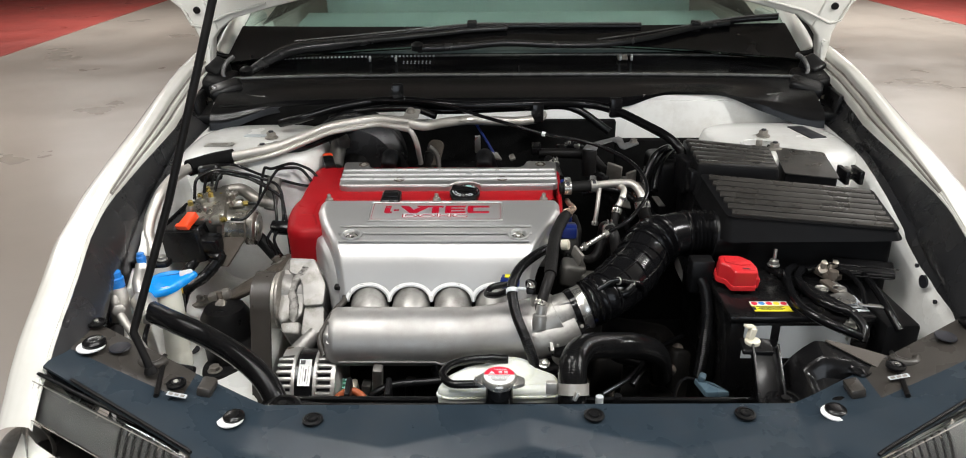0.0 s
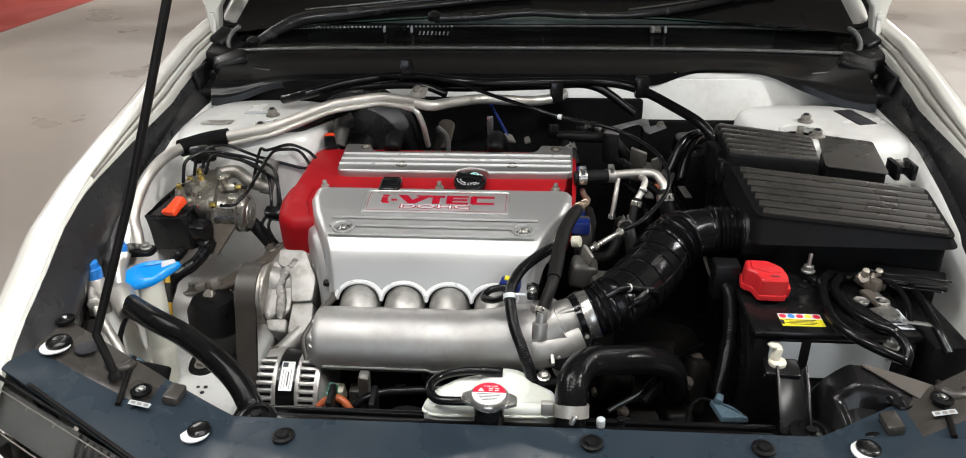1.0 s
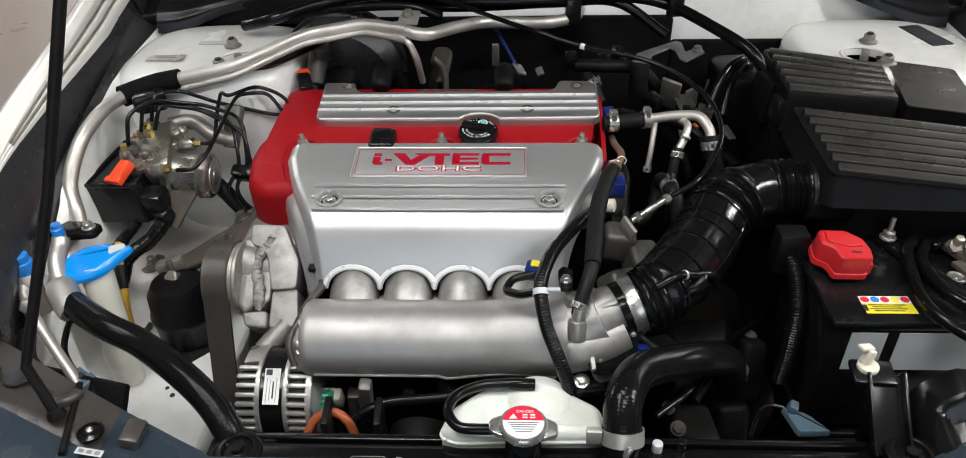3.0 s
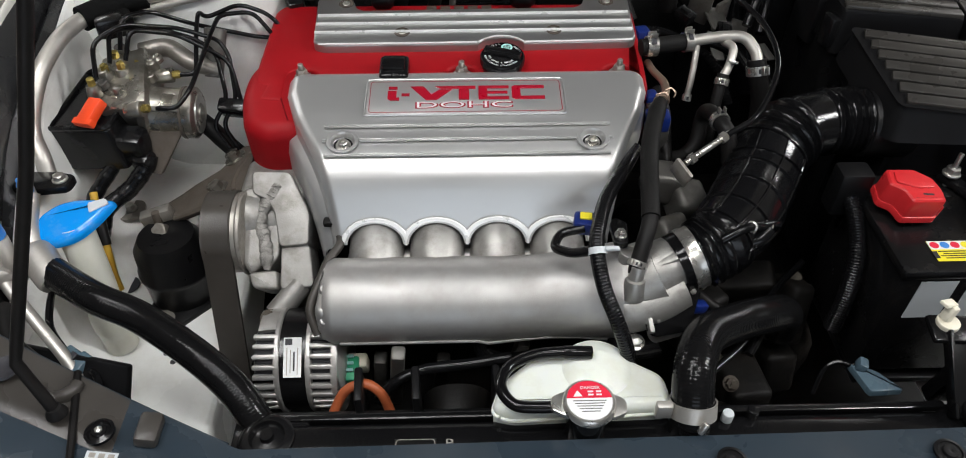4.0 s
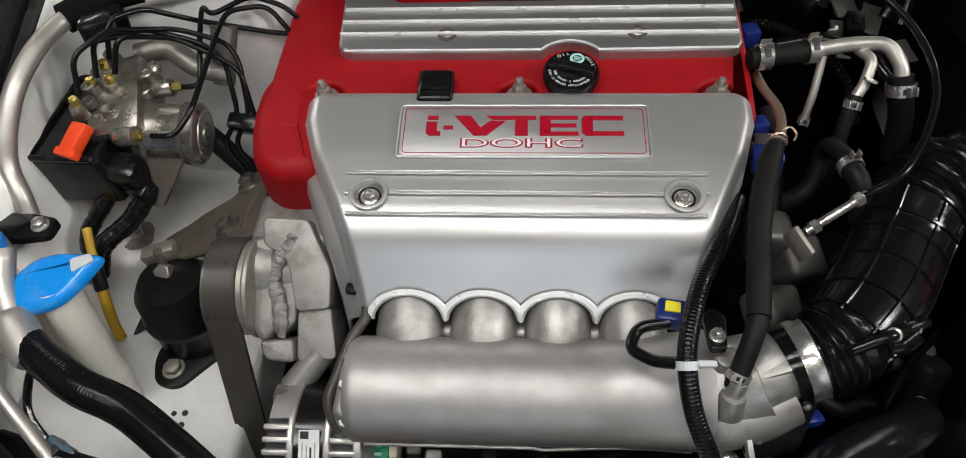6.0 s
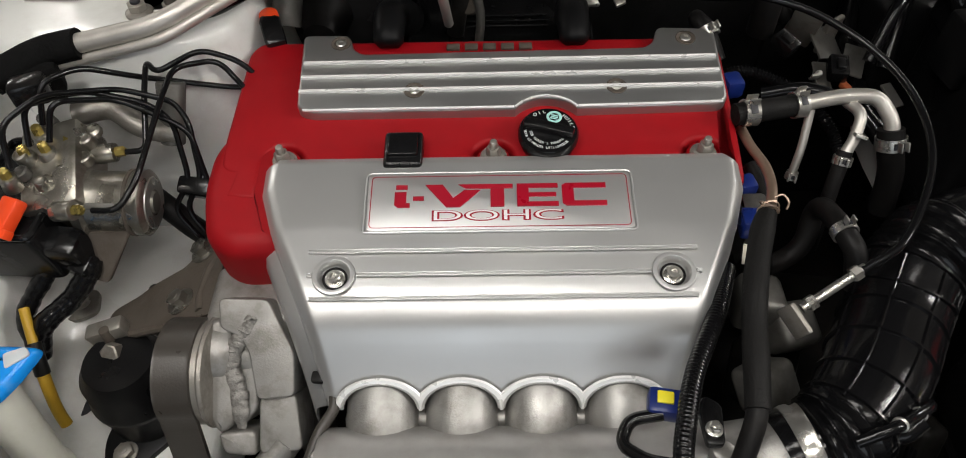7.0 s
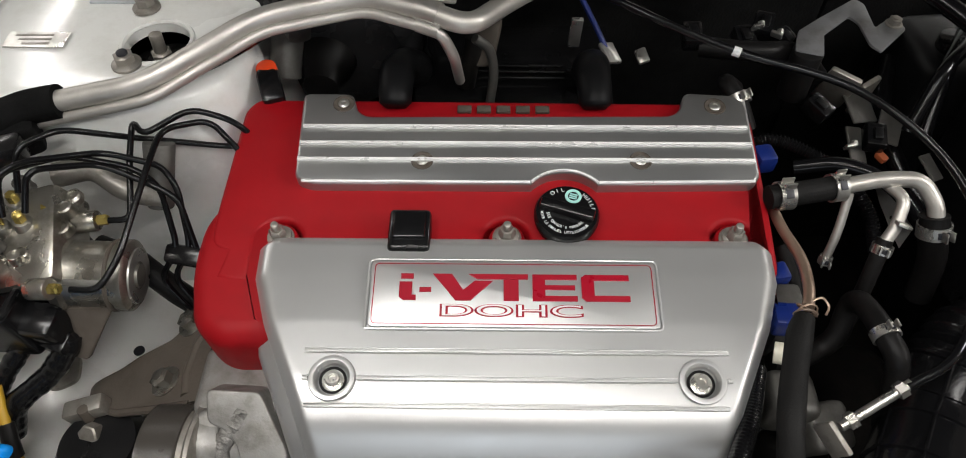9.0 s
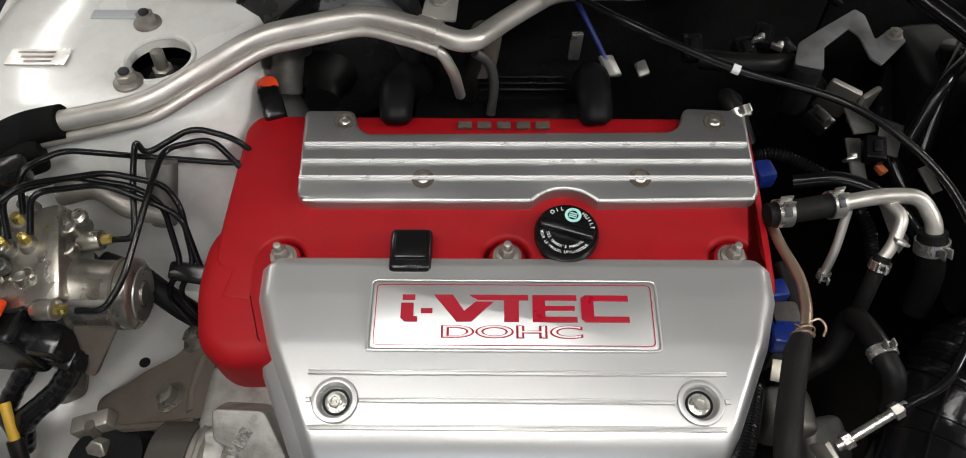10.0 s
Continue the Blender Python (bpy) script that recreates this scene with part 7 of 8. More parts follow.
part("back_bracket", hose([(-0.660, 0.660, 0.820), (-0.620, 0.668, 0.822), (-0.585, 0.655, 0.805), (-0.545, 0.655, 0.792)], 0.014, seg=12), DULL, bu, "grey bracket arm")
part("back_post", cyl((-0.555, 0.650, 0.780), (-0.548, 0.690, 0.842), 0.014, 0.017), GREYMETAL, bu)

rnd = random.Random(5)
for k in range(16):
    x, y = -0.652 + rnd.uniform(-0.032, 0.034), 0.580 + rnd.uniform(-0.052, 0.052)
    z = 0.826 - 0.20 * (x + 0.652) + 0.30 * (y - 0.58)
    h = rnd.uniform(0.003, 0.014)
    part("boss", lathe([(0, 0.0085), (h, 0.008), (h + 0.001, 0.006), (h - 0.001, 0.005), (h - 0.001, 0)], (x, y, z - 0.004), (x - 0.1, y - 0.2, z + 1), 14), UNITCAST if k % 3 else GREYMETAL, bu)
bu.location.x -= 0.010

# ---- brake pipes ----
bl = thing("brake_pipes", "thin bent black brake pipes from the brake unit", "brake pipes", at=(-0.60, 0.64, 0.80))
PIPES = [
    [(-0.690, 0.548, 0.845), (-0.690, 0.570, 0.885), (-0.660, 0.610, 0.892), (-0.600, 0.655, 0.862), (-0.545, 0.655, 0.842), (-0.530, 0.640, 0.825), (-0.522, 0.600, 0.770), (-0.548, 0.586, 0.735), (-0.520, 0.566, 0.690), (-0.505, 0.556, 0.63)],
    [(-0.680, 0.578, 0.848), (-0.676, 0.600, 0.888), (-0.630, 0.640, 0.872), (-0.575, 0.650, 0.845), (-0.548, 0.640, 0.828), (-0.536, 0.600, 0.770), (-0.562, 0.584, 0.735), (-0.532, 0.566, 0.690), (-0.515, 0.556, 0.62)],
    [(-0.672, 0.605, 0.854), (-0.668, 0.630, 0.892), (-0.640, 0.665, 0.885), (-0.590, 0.690, 0.850), (-0.500, 0.712, 0.815), (-0.440, 0.715, 0.812)],
    [(-0.596, 0.602, 0.814), (-0.572, 0.603, 0.815), (-0.578, 0.660, 0.850), (-0.580, 0.698, 0.868), (-0.562, 0.674, 0.868), (-0.520, 0.712, 0.872), (-0.478, 0.712, 0.855), (-0.450, 0.71, 0.815)],
    [(-0.606, 0.516, 0.812), (-0.578, 0.515, 0.812), (-0.562, 0.545, 0.826), (-0.548, 0.640, 0.862), (-0.545, 0.684, 0.868), (-0.500, 0.705, 0.862), (-0.478, 0.690, 0.842), (-0.450, 0.68, 0.80)],
    [(-0.658, 0.582, 0.850), (-0.650, 0.606, 0.886), (-0.600, 0.640, 0.860), (-0.560, 0.636, 0.838), (-0.528, 0.630, 0.820), (-0.514, 0.596, 0.765), (-0.508, 0.580, 0.705), (-0.500, 0.570, 0.62)],
]
for p in PIPES:
    part("pipe", sweep(polyline(p, 0.016), 0.0034, 10), SHINY, bl)
part("pipe_clip", box((-0.527, 0.598, 0.757), (0.046, 0.022, 0.030), (30, 0, -10), 0.005), BLACK, bl, "black pipe clip")
part("pipe_clip", box((-0.690, 0.640, 0.875), (0.040, 0.030, 0.030), (0, 0, 20), 0.006), BLACK, bl, "black pipe clip")

# ---- air conditioning pipes ----
ac = thing("air_conditioning_pipe", "bare aluminium air conditioning pipes across the bay", "pipe", at=(-0.4, 0.75, 0.92))
part("large_pipe", sweep(polyline([(-0.748, 0.440, 0.755), (-0.752, 0.452, 0.776), (-0.768, 0.476, 0.800), (-0.765, 0.500, 0.830), (-0.757, 0.540, 0.862), (-0.748, 0.600, 0.878), (-0.735, 0.650, 0.880), (-0.696, 0.698, 0.882), (-0.557, 0.712, 0.906), (-0.447, 0.788, 0.935), (-0.330, 0.806, 0.950), (-0.262, 0.782, 0.947), (-0.218, 0.764, 0.942), (-0.180, 0.815, 0.936), (-0.120, 0.885, 0.925), (0.0, 0.900, 0.915), (0.06, 0.940, 0.912), (0.075, 1.02, 0.900)], 0.03, 6), 0.0115, 18), ALU, ac, "", 60)
part("thin_pipe", sweep(polyline([(-0.680, 0.692, 0.867), (-0.552, 0.700, 0.895), (-0.442, 0.776, 0.925), (-0.332, 0.793, 0.940), (-0.268, 0.770, 0.937), (-0.248, 0.764, 0.932), (-0.236, 0.768, 0.900), (-0.232, 0.80, 0.84)], 0.02, 6), 0.0062, 14), ALU, ac, "", 60)
part("band", join(lathe([(-0.013, 0.0118), (-0.013, 0.0132), (0.013, 0.0132), (0.013, 0.0118)], (-0.262, 0.782, 0.947), (-0.228, 0.768, 0.944), 24, cap=False), lathe([(-0.013, 0.0066), (-0.013, 0.0080), (0.013, 0.0080), (0.013, 0.0066)], (-0.262, 0.7685, 0.9365), (-0.228, 0.7545, 0.9335), 20, cap=False), box((-0.262, 0.776, 0.944), (0.026, 0.018, 0.004), (0, 6, -24), 0.001)), ALU, ac, "pipe band")
part("band_tab", prism(rounded([(-0.018, -0.016), (0.020, -0.016), (0.016, 0.026), (-0.018, 0.026)], 0.004), 0, 0.003, 0.001, pose(-0.250, 0.806, 0.957, 15, 0, -10)), ALU, ac)
bolt((-0.252, 0.815, 0.962), (0, -0.2, 1), 0.009, 0.008, 1.2, DULL, ac)
part("sleeve", sweep(polyline([(-0.735, 0.650, 0.880), (-0.696, 0.698, 0.882), (-0.650, 0.703, 0.889)], 0.02), 0.0185, 18), INSUL, ac, "black rubber pipe sleeve")
part("sleeve_drop", box((-0.700, 0.676, 0.862), (0.050, 0.036, 0.040), (0, 0, 30), 0.008), INSUL, ac)
# service pipes and the large hose at the front corner
ahp = thing("air_conditioning_hose", "thick glossy black hose with aluminium ends and blue caps", "hose", at=(-0.6, 0.25, 0.70))
AH = [(-0.700, 0.290, 0.724), (-0.660, 0.262, 0.725), (-0.620, 0.238, 0.723), (-0.569, 0.220, 0.710), (-0.500, 0.176, 0.699), (-0.450, 0.140, 0.680), (-0.422, 0.112, 0.655), (-0.412, 0.100, 0.62)]
part("hose", hose(AH, lambda u, d: 0.0195 + 0.00008 * math.sin(d * 2 * math.pi / 0.0032), 560, 20), HOSE, ahp, "", 60)
part("ferrule", sweep(spline([(-0.722, 0.314, 0.734), (-0.705, 0.293, 0.727), (-0.685, 0.273, 0.719)], 10), lambda u, d: 0.0215 if 0.1 < u < 0.95 else 0.019, 20), ALU, ahp, "aluminium ferrule")
part("pipe", sweep(polyline([(-0.718, 0.310, 0.732), (-0.735, 0.340, 0.755), (-0.740, 0.368, 0.765), (-0.740, 0.378, 0.775)], 0.03), 0.0125, 16), ALU, ahp, "", 60)
part("valve", cyl((-0.740, 0.376, 0.765), (-0.740, 0.378, 0.785), 0.009), ALU, ahp)
part("blue_cap", lathe([(0, 0.009), (0.012, 0.009), (0.014, 0.007), (0.020, 0.007), (0.021, 0)], (-0.740, 0.377, 0.780), (-0.740, 0.379, 1), 18), BLUE, ahp, "blue plastic valve cap")
part("front_pipe", sweep(polyline([(-0.760, 0.305, 0.762), (-0.758, 0.285, 0.745), (-0.740, 0.262, 0.730), (-0.700, 0.225, 0.705), (-0.652, 0.182, 0.675), (-0.630, 0.150, 0.64)], 0.02), 0.0075, 14), ALU, ahp, "", 60)
part("front_block", join(cyl((-0.754, 0.292, 0.700), (-0.760, 0.306, 0.762), 0.0185, 0.0165), lathe([(0, 0.012), (0.010, 0.012), (0.012, 0.009)], (-0.744, 0.268, 0.738), (-0.728, 0.245, 0.742), 6)), ALU, ahp, "aluminium service port")
part("blue_cap", lathe([(0, 0.0150), (0.018, 0.0145), (0.020, 0.0120), (0.030, 0.0115), (0.031, 0)], (-0.760, 0.308, 0.764), (-0.758, 0.309, 1), 18), BLUE, ahp, "blue plastic valve cap")
part("bracket", prism(rounded([(-0.780, 0.402), (-0.775, 0.437), (-0.735, 0.435), (-0.702, 0.428), (-0.704, 0.402), (-0.745, 0.396)], 0.008), 0.756, 0.767, 0.003), BLACK, ahp, "black pipe bracket")
bolt((-0.718, 0.416, 0.767), (0, 0, 1), 0.008, 0.007, 1.3, STEEL, ahp)

# ---- washer filler ----
wf = thing("washer_filler", "yellowed plastic washer filler neck with a blue cap", "washer filler", at=(-0.68, 0.34, 0.56))
part("neck", hose([(-0.686, 0.352, 0.742), (-0.680, 0.340, 0.710), (-0.676, 0.328, 0.655), (-0.676, 0.320, 0.600), (-0.676, 0.316, 0.54)], lambda u, d: 0.0225 + (0.003 if 0.70 < u < 0.84 else 0) + (0.004 if u < 0.06 else 0), 40, 24), NECK, wf, "", 60)
mw = pose(-0.684, 0.352, 0.744, 14, -4, 8) @ Matrix.Diagonal((0.93, 0.93, 1, 1))
part("cap", join(pillow(rounded([(-0.054, -0.006), (-0.046, -0.026), (-0.020, -0.038), (0.012, -0.032), (0.036, -0.010), (0.062, 0.024), (0.032, 0.031), (0.004, 0.037), (-0.024, 0.033), (-0.046, 0.016)], 0.018, 8), 0, 0.013, 0.011, mw, 6), lathe([(-0.012, 0.024), (0.002, 0.026)], mw @ Vector((-0.008, 0, 0)), mw @ Vector((-0.008, 0, 1)), 28)), CAPBLUE, wf, "blue plastic filler cap", 60)
part("cap_mark", frame_bar(0.010, 0.006, 0.0011, 0.0126, 0.002), LETTER_WHITE, wf, "white printed symbol").data.transform(mw @ Matrix.Rotation(radians(-8), 4, "Z"))
for k in range(3):
    part("cap_mark", plate(mw @ Matrix.Translation((-0.008 + 0.008 * k, 0.0, 0.0121)), 0.0014, 0.007, 0.0004), LETTER_WHITE, wf, "", 0)
part("cap_tab", prism(rounded([(0.026, 0.004), (0.052, 0.016), (0.046, 0.026), (0.022, 0.022)], 0.004), 0.012, 0.0145, 0.001, mw), LABELG, wf, "scuffed cap tab")
yw = thing("yellow_loom", "black loom with yellow tape along the inner wing", "wiring loom", at=(-0.69, 0.42, 0.62))
YP = spline([(-0.716, 0.468, 0.700), (-0.708, 0.446, 0.684), (-0.698, 0.416, 0.655), (-0.690, 0.388, 0.61), (-0.680, 0.372, 0.575)], 40)
part("tape", sweep(YP[0:14], 0.0055, 10), YELLOW, yw, "yellow tape")
part("wrap", sweep(YP[13:22], 0.0085, 10), RUBBER, yw)
part("tape", sweep(YP[21:36], 0.0068, 10), YELLOW, yw, "yellow tape")

# dark corner behind the lamp: added black panels, grey plug, thin wires
sp = thing("dark_corner_panels", "black panels filling the dark corner behind the headlamp", "splash liner", at=(-0.66, 0.16, 0.56))
part("panel", box((-0.660, 0.150, 0.610), (0.150, 0.012, 0.160), (-34, 0, -14), 0.004), MATT, sp)
part("floor", box((-0.690, 0.165, 0.552), (0.085, 0.110, 0.010), (0, 0, -10), 0.003), MATT, sp)
part("seal", hose([(-0.735, 0.235, 0.715), (-0.712, 0.190, 0.706), (-0.672, 0.158, 0.700), (-0.640, 0.120, 0.700)], 0.011, seg=12), RUBBER, sp, "black rubber seal")
cp = thing("corner_plug", "grey plastic plug with thin black wires near the headlamp", "connector", at=(-0.65, 0.19, 0.66))
plug = part("body", join(box((-0.652, 0.192, 0.664), (0.034, 0.022, 0.024), (10, 0, -35), 0.003), box((-0.640, 0.184, 0.668), (0.016, 0.026, 0.016), (10, 0, -35), 0.002)), PALEBLUE, cp, "blue-grey plug body")
part("tab", box((-0.650, 0.188, 0.678), (0.010, 0.012, 0.004), (10, 0, -35), 0.001), INK, plug)
for k, r in enumerate((0.0042, 0.0034, 0.0030)):
    part("wire", hose([(-0.640 + 0.004 * k, 0.186, 0.662), (-0.618 + 0.003 * k, 0.168 - 0.006 * k, 0.668), (-0.604, 0.146 - 0.004 * k, 0.660), (-0.590 + 0.006 * k, 0.130, 0.652), (-0.566, 0.108 - 0.005 * k, 0.648)], r, seg=8), SHINY, cp, "thin black wire")
part("wire", hose([(-0.664, 0.200, 0.664), (-0.684, 0.222, 0.690), (-0.690, 0.250, 0.705), (-0.700, 0.280, 0.700)], 0.0045, seg=8), SHINY, cp, "thin black wire")

# loom from the controller
cl = thing("controller_loom", "thick taped black loom below the brake controller", "wiring loom", at=(-0.68, 0.47, 0.66))
for pts, r in (([(-0.680, 0.506, 0.738), (-0.691, 0.500, 0.722), (-0.710, 0.484, 0.701), (-0.724, 0.468, 0.678), (-0.728, 0.455, 0.63)], 0.0105),
               ([(-0.636, 0.508, 0.738), (-0.642, 0.499, 0.724), (-0.667, 0.482, 0.697), (-0.700, 0.457, 0.678), (-0.715, 0.442, 0.64)], 0.0125)):
    part("loom", hose(pts, lambda u, d, r=r: r + 0.0004 * math.sin(d * 210) + 0.0003 * math.sin(d * 530 + 1), 60, 14), BLACK, cl)
ch = thing("heater_hose", "black rubber hose running behind the engine mount", "hose", at=(-0.58, 0.58, 0.68))
part("hose", hose([(-0.640, 0.620, 0.745), (-0.599, 0.607, 0.738), (-0.576, 0.594, 0.730), (-0.549, 0.584, 0.702), (-0.525, 0.584, 0.668), (-0.505, 0.59, 0.63)], 0.0140, seg=16), RUBBER, ch)

# ---- prop rod ----
pr = thing("prop_rod", "black rubber-coated hood prop rod standing in its socket", "prop rod", at=(-0.645, 0.07, 0.74))
part("rod", sweep([Vector((-0.598, 0.068, 0.735)), Vector((-0.604, 0.072, 0.762)), Vector((-0.622, 0.086, 0.800)), Vector((-0.6178, 0.0924, 0.815)), Vector((-0.5528, 0.1413, 1.0)), Vector((-0.43, 0.234, 1.4)), Vector((-0.300, 0.332, 1.82))], 0.0062, 14), RUBBER, pr)
part("socket", lathe([(0, 0.011), (0.004, 0.010), (0.008, 0.008), (0.010, 0.007)], (-0.598, 0.068, 0.738), (-0.600, 0.070, 0.80), 20), RUBBER, pr, "black rubber socket")

# ---- hoses and pipes beside the valve cover ----
bh = thing("breather_hose", "black breather hose with clamps and bent steel pipes", "hose", at=(0.18, 0.62, 0.83))
part("hose", hose([(0.090, 0.617, 0.842), (0.120, 0.622, 0.843), (0.168, 0.632, 0.843)], 0.0125, seg=16), GREYRUB, bh)
clamp_ring((0.106, 0.619, 0.843), (1, 0.1, 0), 0.0135, 0.016, STEEL, bh)
clamp_ring((0.163, 0.631, 0.843), (1, 0.2, 0), 0.0135, 0.014, STEEL, bh)
part("steel_pipe", sweep(polyline([(0.160, 0.630, 0.843), (0.215, 0.641, 0.846), (0.254, 0.640, 0.846), (0.268, 0.618, 0.830), (0.270, 0.606, 0.815)], 0.022, 7), 0.0086, 16), ALU, bh, "bent bare steel pipe", 60)
part("lower_hose", hose([(0.268, 0.612, 0.822), (0.272, 0.600, 0.800), (0.280, 0.590, 0.770), (0.285, 0.58, 0.72)], 0.0145, seg=16), RUBBER, bh)
clamp_ring((0.2705, 0.604, 0.808), (0.1, -0.4, -0.8), 0.0155, 0.014, STEEL, bh)
part("thin_pipe", sweep(polyline([(0.222, 0.640, 0.838), (0.232, 0.618, 0.840), (0.222, 0.596, 0.822), (0.213, 0.586, 0.810)], 0.014, 6), 0.0065, 14), ALU, bh, "", 60)
part("pipe_tab", box((0.226, 0.598, 0.826), (0.014, 0.03, 0.004), (-35, 10, -20), 0.001), STEEL, bh)
part("thin_hose", hose([(0.213, 0.588, 0.812), (0.205, 0.570, 0.785), (0.200, 0.555, 0.75), (0.195, 0.54, 0.70)], 0.0085, seg=12), RUBBER, bh)
clamp_ring((0.211, 0.582, 0.803), (-0.2, -0.5, -0.8), 0.0092, 0.010, STEEL, bh)
part("return_pipe", sweep(polyline([(0.178, 0.628, 0.838), (0.172, 0.604, 0.802), (0.166, 0.590, 0.765)], 0.012, 5), 0.0048, 12), ALU, bh, "", 60)
clamp_ring((0.167, 0.592, 0.770), (-0.1, -0.3, -0.8), 0.0055, 0.009, STEEL, bh)

sl = thing("sleeved_hose", "grey foam-sleeved hose down to the throttle body", "hose", at=(0.08, 0.40, 0.76))
part("copper_pipe", hose([(0.108, 0.632, 0.808), (0.110, 0.600, 0.812), (0.114, 0.555, 0.822), (0.108, 0.515, 0.832), (0.098, 0.486, 0.839)], 0.0056, seg=12), TAN, sl, "tan metal pipe")
part("sleeve", hose([(0.092, 0.476, 0.838), (0.083, 0.456, 0.836), (0.067, 0.407, 0.830), (0.058, 0.365, 0.820), (0.052, 0.322, 0.811), (0.047, 0.284, 0.801)], lambda u, d: 0.0095 + 0.0022 * min(1, u * 5) + 0.0003 * math.sin(d * 90), 50, 18), GREYRUB, sl, "", 60)
part("hose", hose([(0.048, 0.290, 0.802), (0.044, 0.275, 0.795), (0.036, 0.257, 0.780), (0.029, 0.243, 0.763), (0.028, 0.240, 0.752)], 0.0098, seg=16), RUBBER, sl)
clamp_ring((0.0292, 0.2435, 0.7635), (-0.4, -0.7, -0.8), 0.0105, 0.008, STEEL, sl)
for k, (a, b) in enumerate((((0.0935, 0.479, 0.8385), (0.10, 0.52, 0.845)), ((0.0955, 0.483, 0.8390), (0.12, 0.51, 0.86)), ((0.0945, 0.4805, 0.8390), (0.09, 0.52, 0.83)))):
    part("wire_wrap", lathe([(-0.0010, 0.0100), (0, 0.0112), (0.0010, 0.0100)], a, b, 18, cap=False), TAN, sl, "twisted wire clip")
part("wire_wrap", hose([(0.098, 0.486, 0.850), (0.106, 0.487, 0.853), (0.111, 0.480, 0.850), (0.107, 0.472, 0.848)], 0.0011, 14, 6), TAN, sl)

wh = thing("engine_loom", "black corrugated engine loom across the throttle body", "wiring loom", at=(0.0, 0.25, 0.74))
WP = spline([(0.062, 0.455, 0.775), (0.035, 0.390, 0.795), (0.000, 0.322, 0.802), (-0.017, 0.272, 0.802), (-0.023, 0.240, 0.792), (-0.016, 0.207, 0.762), (0.000, 0.180, 0.730), (0.014, 0.166, 0.690), (0.02, 0.16, 0.64)], 900)
part("sleeve", sweep(WP, lambda u, d: 0.0092 + 0.0002 * math.sin(d * 2 * math.pi / 0.0038), 14), SHINY, wh)
part("tie", lathe([(-0.004, 0.0096), (-0.004, 0.0110), (0.004, 0.0110), (0.004, 0.0096)], WP[456], WP[462], 18, cap=False), LABELG, wh, "pale grey cable tie")
part("tie_tail", box((-0.006, 0.236, 0.797), (0.016, 0.006, 0.004), (0, 0, 0), 0.001), LABELG, wh)
part("branch", sweep(polyline([(-0.030, 0.240, 0.790), (-0.050, 0.250, 0.776), (-0.070, 0.268, 0.768), (-0.060, 0.290, 0.772), (-0.030, 0.292, 0.778)], 0.01), 0.006, 10), BLACK, wh)
part("blue_plug", box((-0.025, 0.302, 0.776), (0.034, 0.026, 0.020), (0, 0, -10), 0.004), NAVY, wh, "dark blue connector")
part("yellow_mark", box((-0.027, 0.304, 0.787), (0.015, 0.012, 0.003), (0, 0, -10), 0.001), LABELY, wh, "yellow paint dab")
part("bracket", prism(rounded([(0.004, 0.262), (0.020, 0.262), (0.024, 0.300), (0.010, 0.310), (0.002, 0.30)], 0.005), 0.772, 0.780, 0.002), BLACK, wh, "black bracket")
bolt((0.012, 0.276, 0.780), (0, 0, 1), 0.006, 0.006, 1.3, STEEL, wh)

tc = thing("throttle_cable", "thin black throttle cable with a metal adjuster", "cable", at=(0.2, 0.6, 0.88))
part("cable", hose([(-0.366, 0.950, 0.958), (-0.213, 0.915, 0.960), (-0.057, 0.800, 0.948), (0.054, 0.745, 0.930), (0.177, 0.700, 0.915), (0.250, 0.620, 0.893), (0.262, 0.530, 0.868), (0.215, 0.440, 0.845), (0.168, 0.412, 0.828)], 0.0042, 90, 10), SHINY, tc)
part("adjuster", sweep([Vector((0.172, 0.415, 0.829)), Vector((0.112, 0.386, 0.803))], 0.0046, 10), STEEL, tc, "threaded metal adjuster")
for k in (0.15, 0.85):
    p = Vector((0.172, 0.415, 0.829)).lerp(Vector((0.112, 0.386, 0.803)), k)
    part("nut", lathe([(-0.004, 0.0075), (0.004, 0.0075)], p, p + Vector((-0.060, -0.029, -0.026)), 6), STEEL, tc)
part("drum", box((0.106, 0.378, 0.794), (0.006, 0.032, 0.026), (20, 0, 30), 0.002), DULL, tc, "cable bracket")
for p in ((0.060, 0.742, 0.929),):
    part("clip", lathe([(-0.004, 0.0052), (0.004, 0.0052)], p, Vector(p) + Vector((0.11, -0.045, -0.015)), 12), LABELW, tc, "pale cable clip")

th = thing("coolant_hose", "black rubber coolant hoses beside the engine", "hose", at=(0.16, 0.48, 0.76))
part("hose", hose([(0.095, 0.487, 0.735), (0.118, 0.490, 0.730), (0.150, 0.507, 0.722), (0.169, 0.517, 0.738), (0.176, 0.533, 0.768), (0.177, 0.526, 0.788), (0.178, 0.500, 0.801), (0.182, 0.472, 0.804), (0.188, 0.455, 0.795), (0.194, 0.440, 0.76)], 0.0115, seg=16), RUBBER, th)
clamp_ring((0.1805, 0.479, 0.8045), (0.15, -0.98, 0.0), 0.0122, 0.010, STEEL, th)
part("hose", hose([(0.150, 0.700, 0.800), (0.20, 0.690, 0.815), (0.25, 0.665, 0.805), (0.29, 0.63, 0.77)], 0.0085, seg=14), SHINY, th)
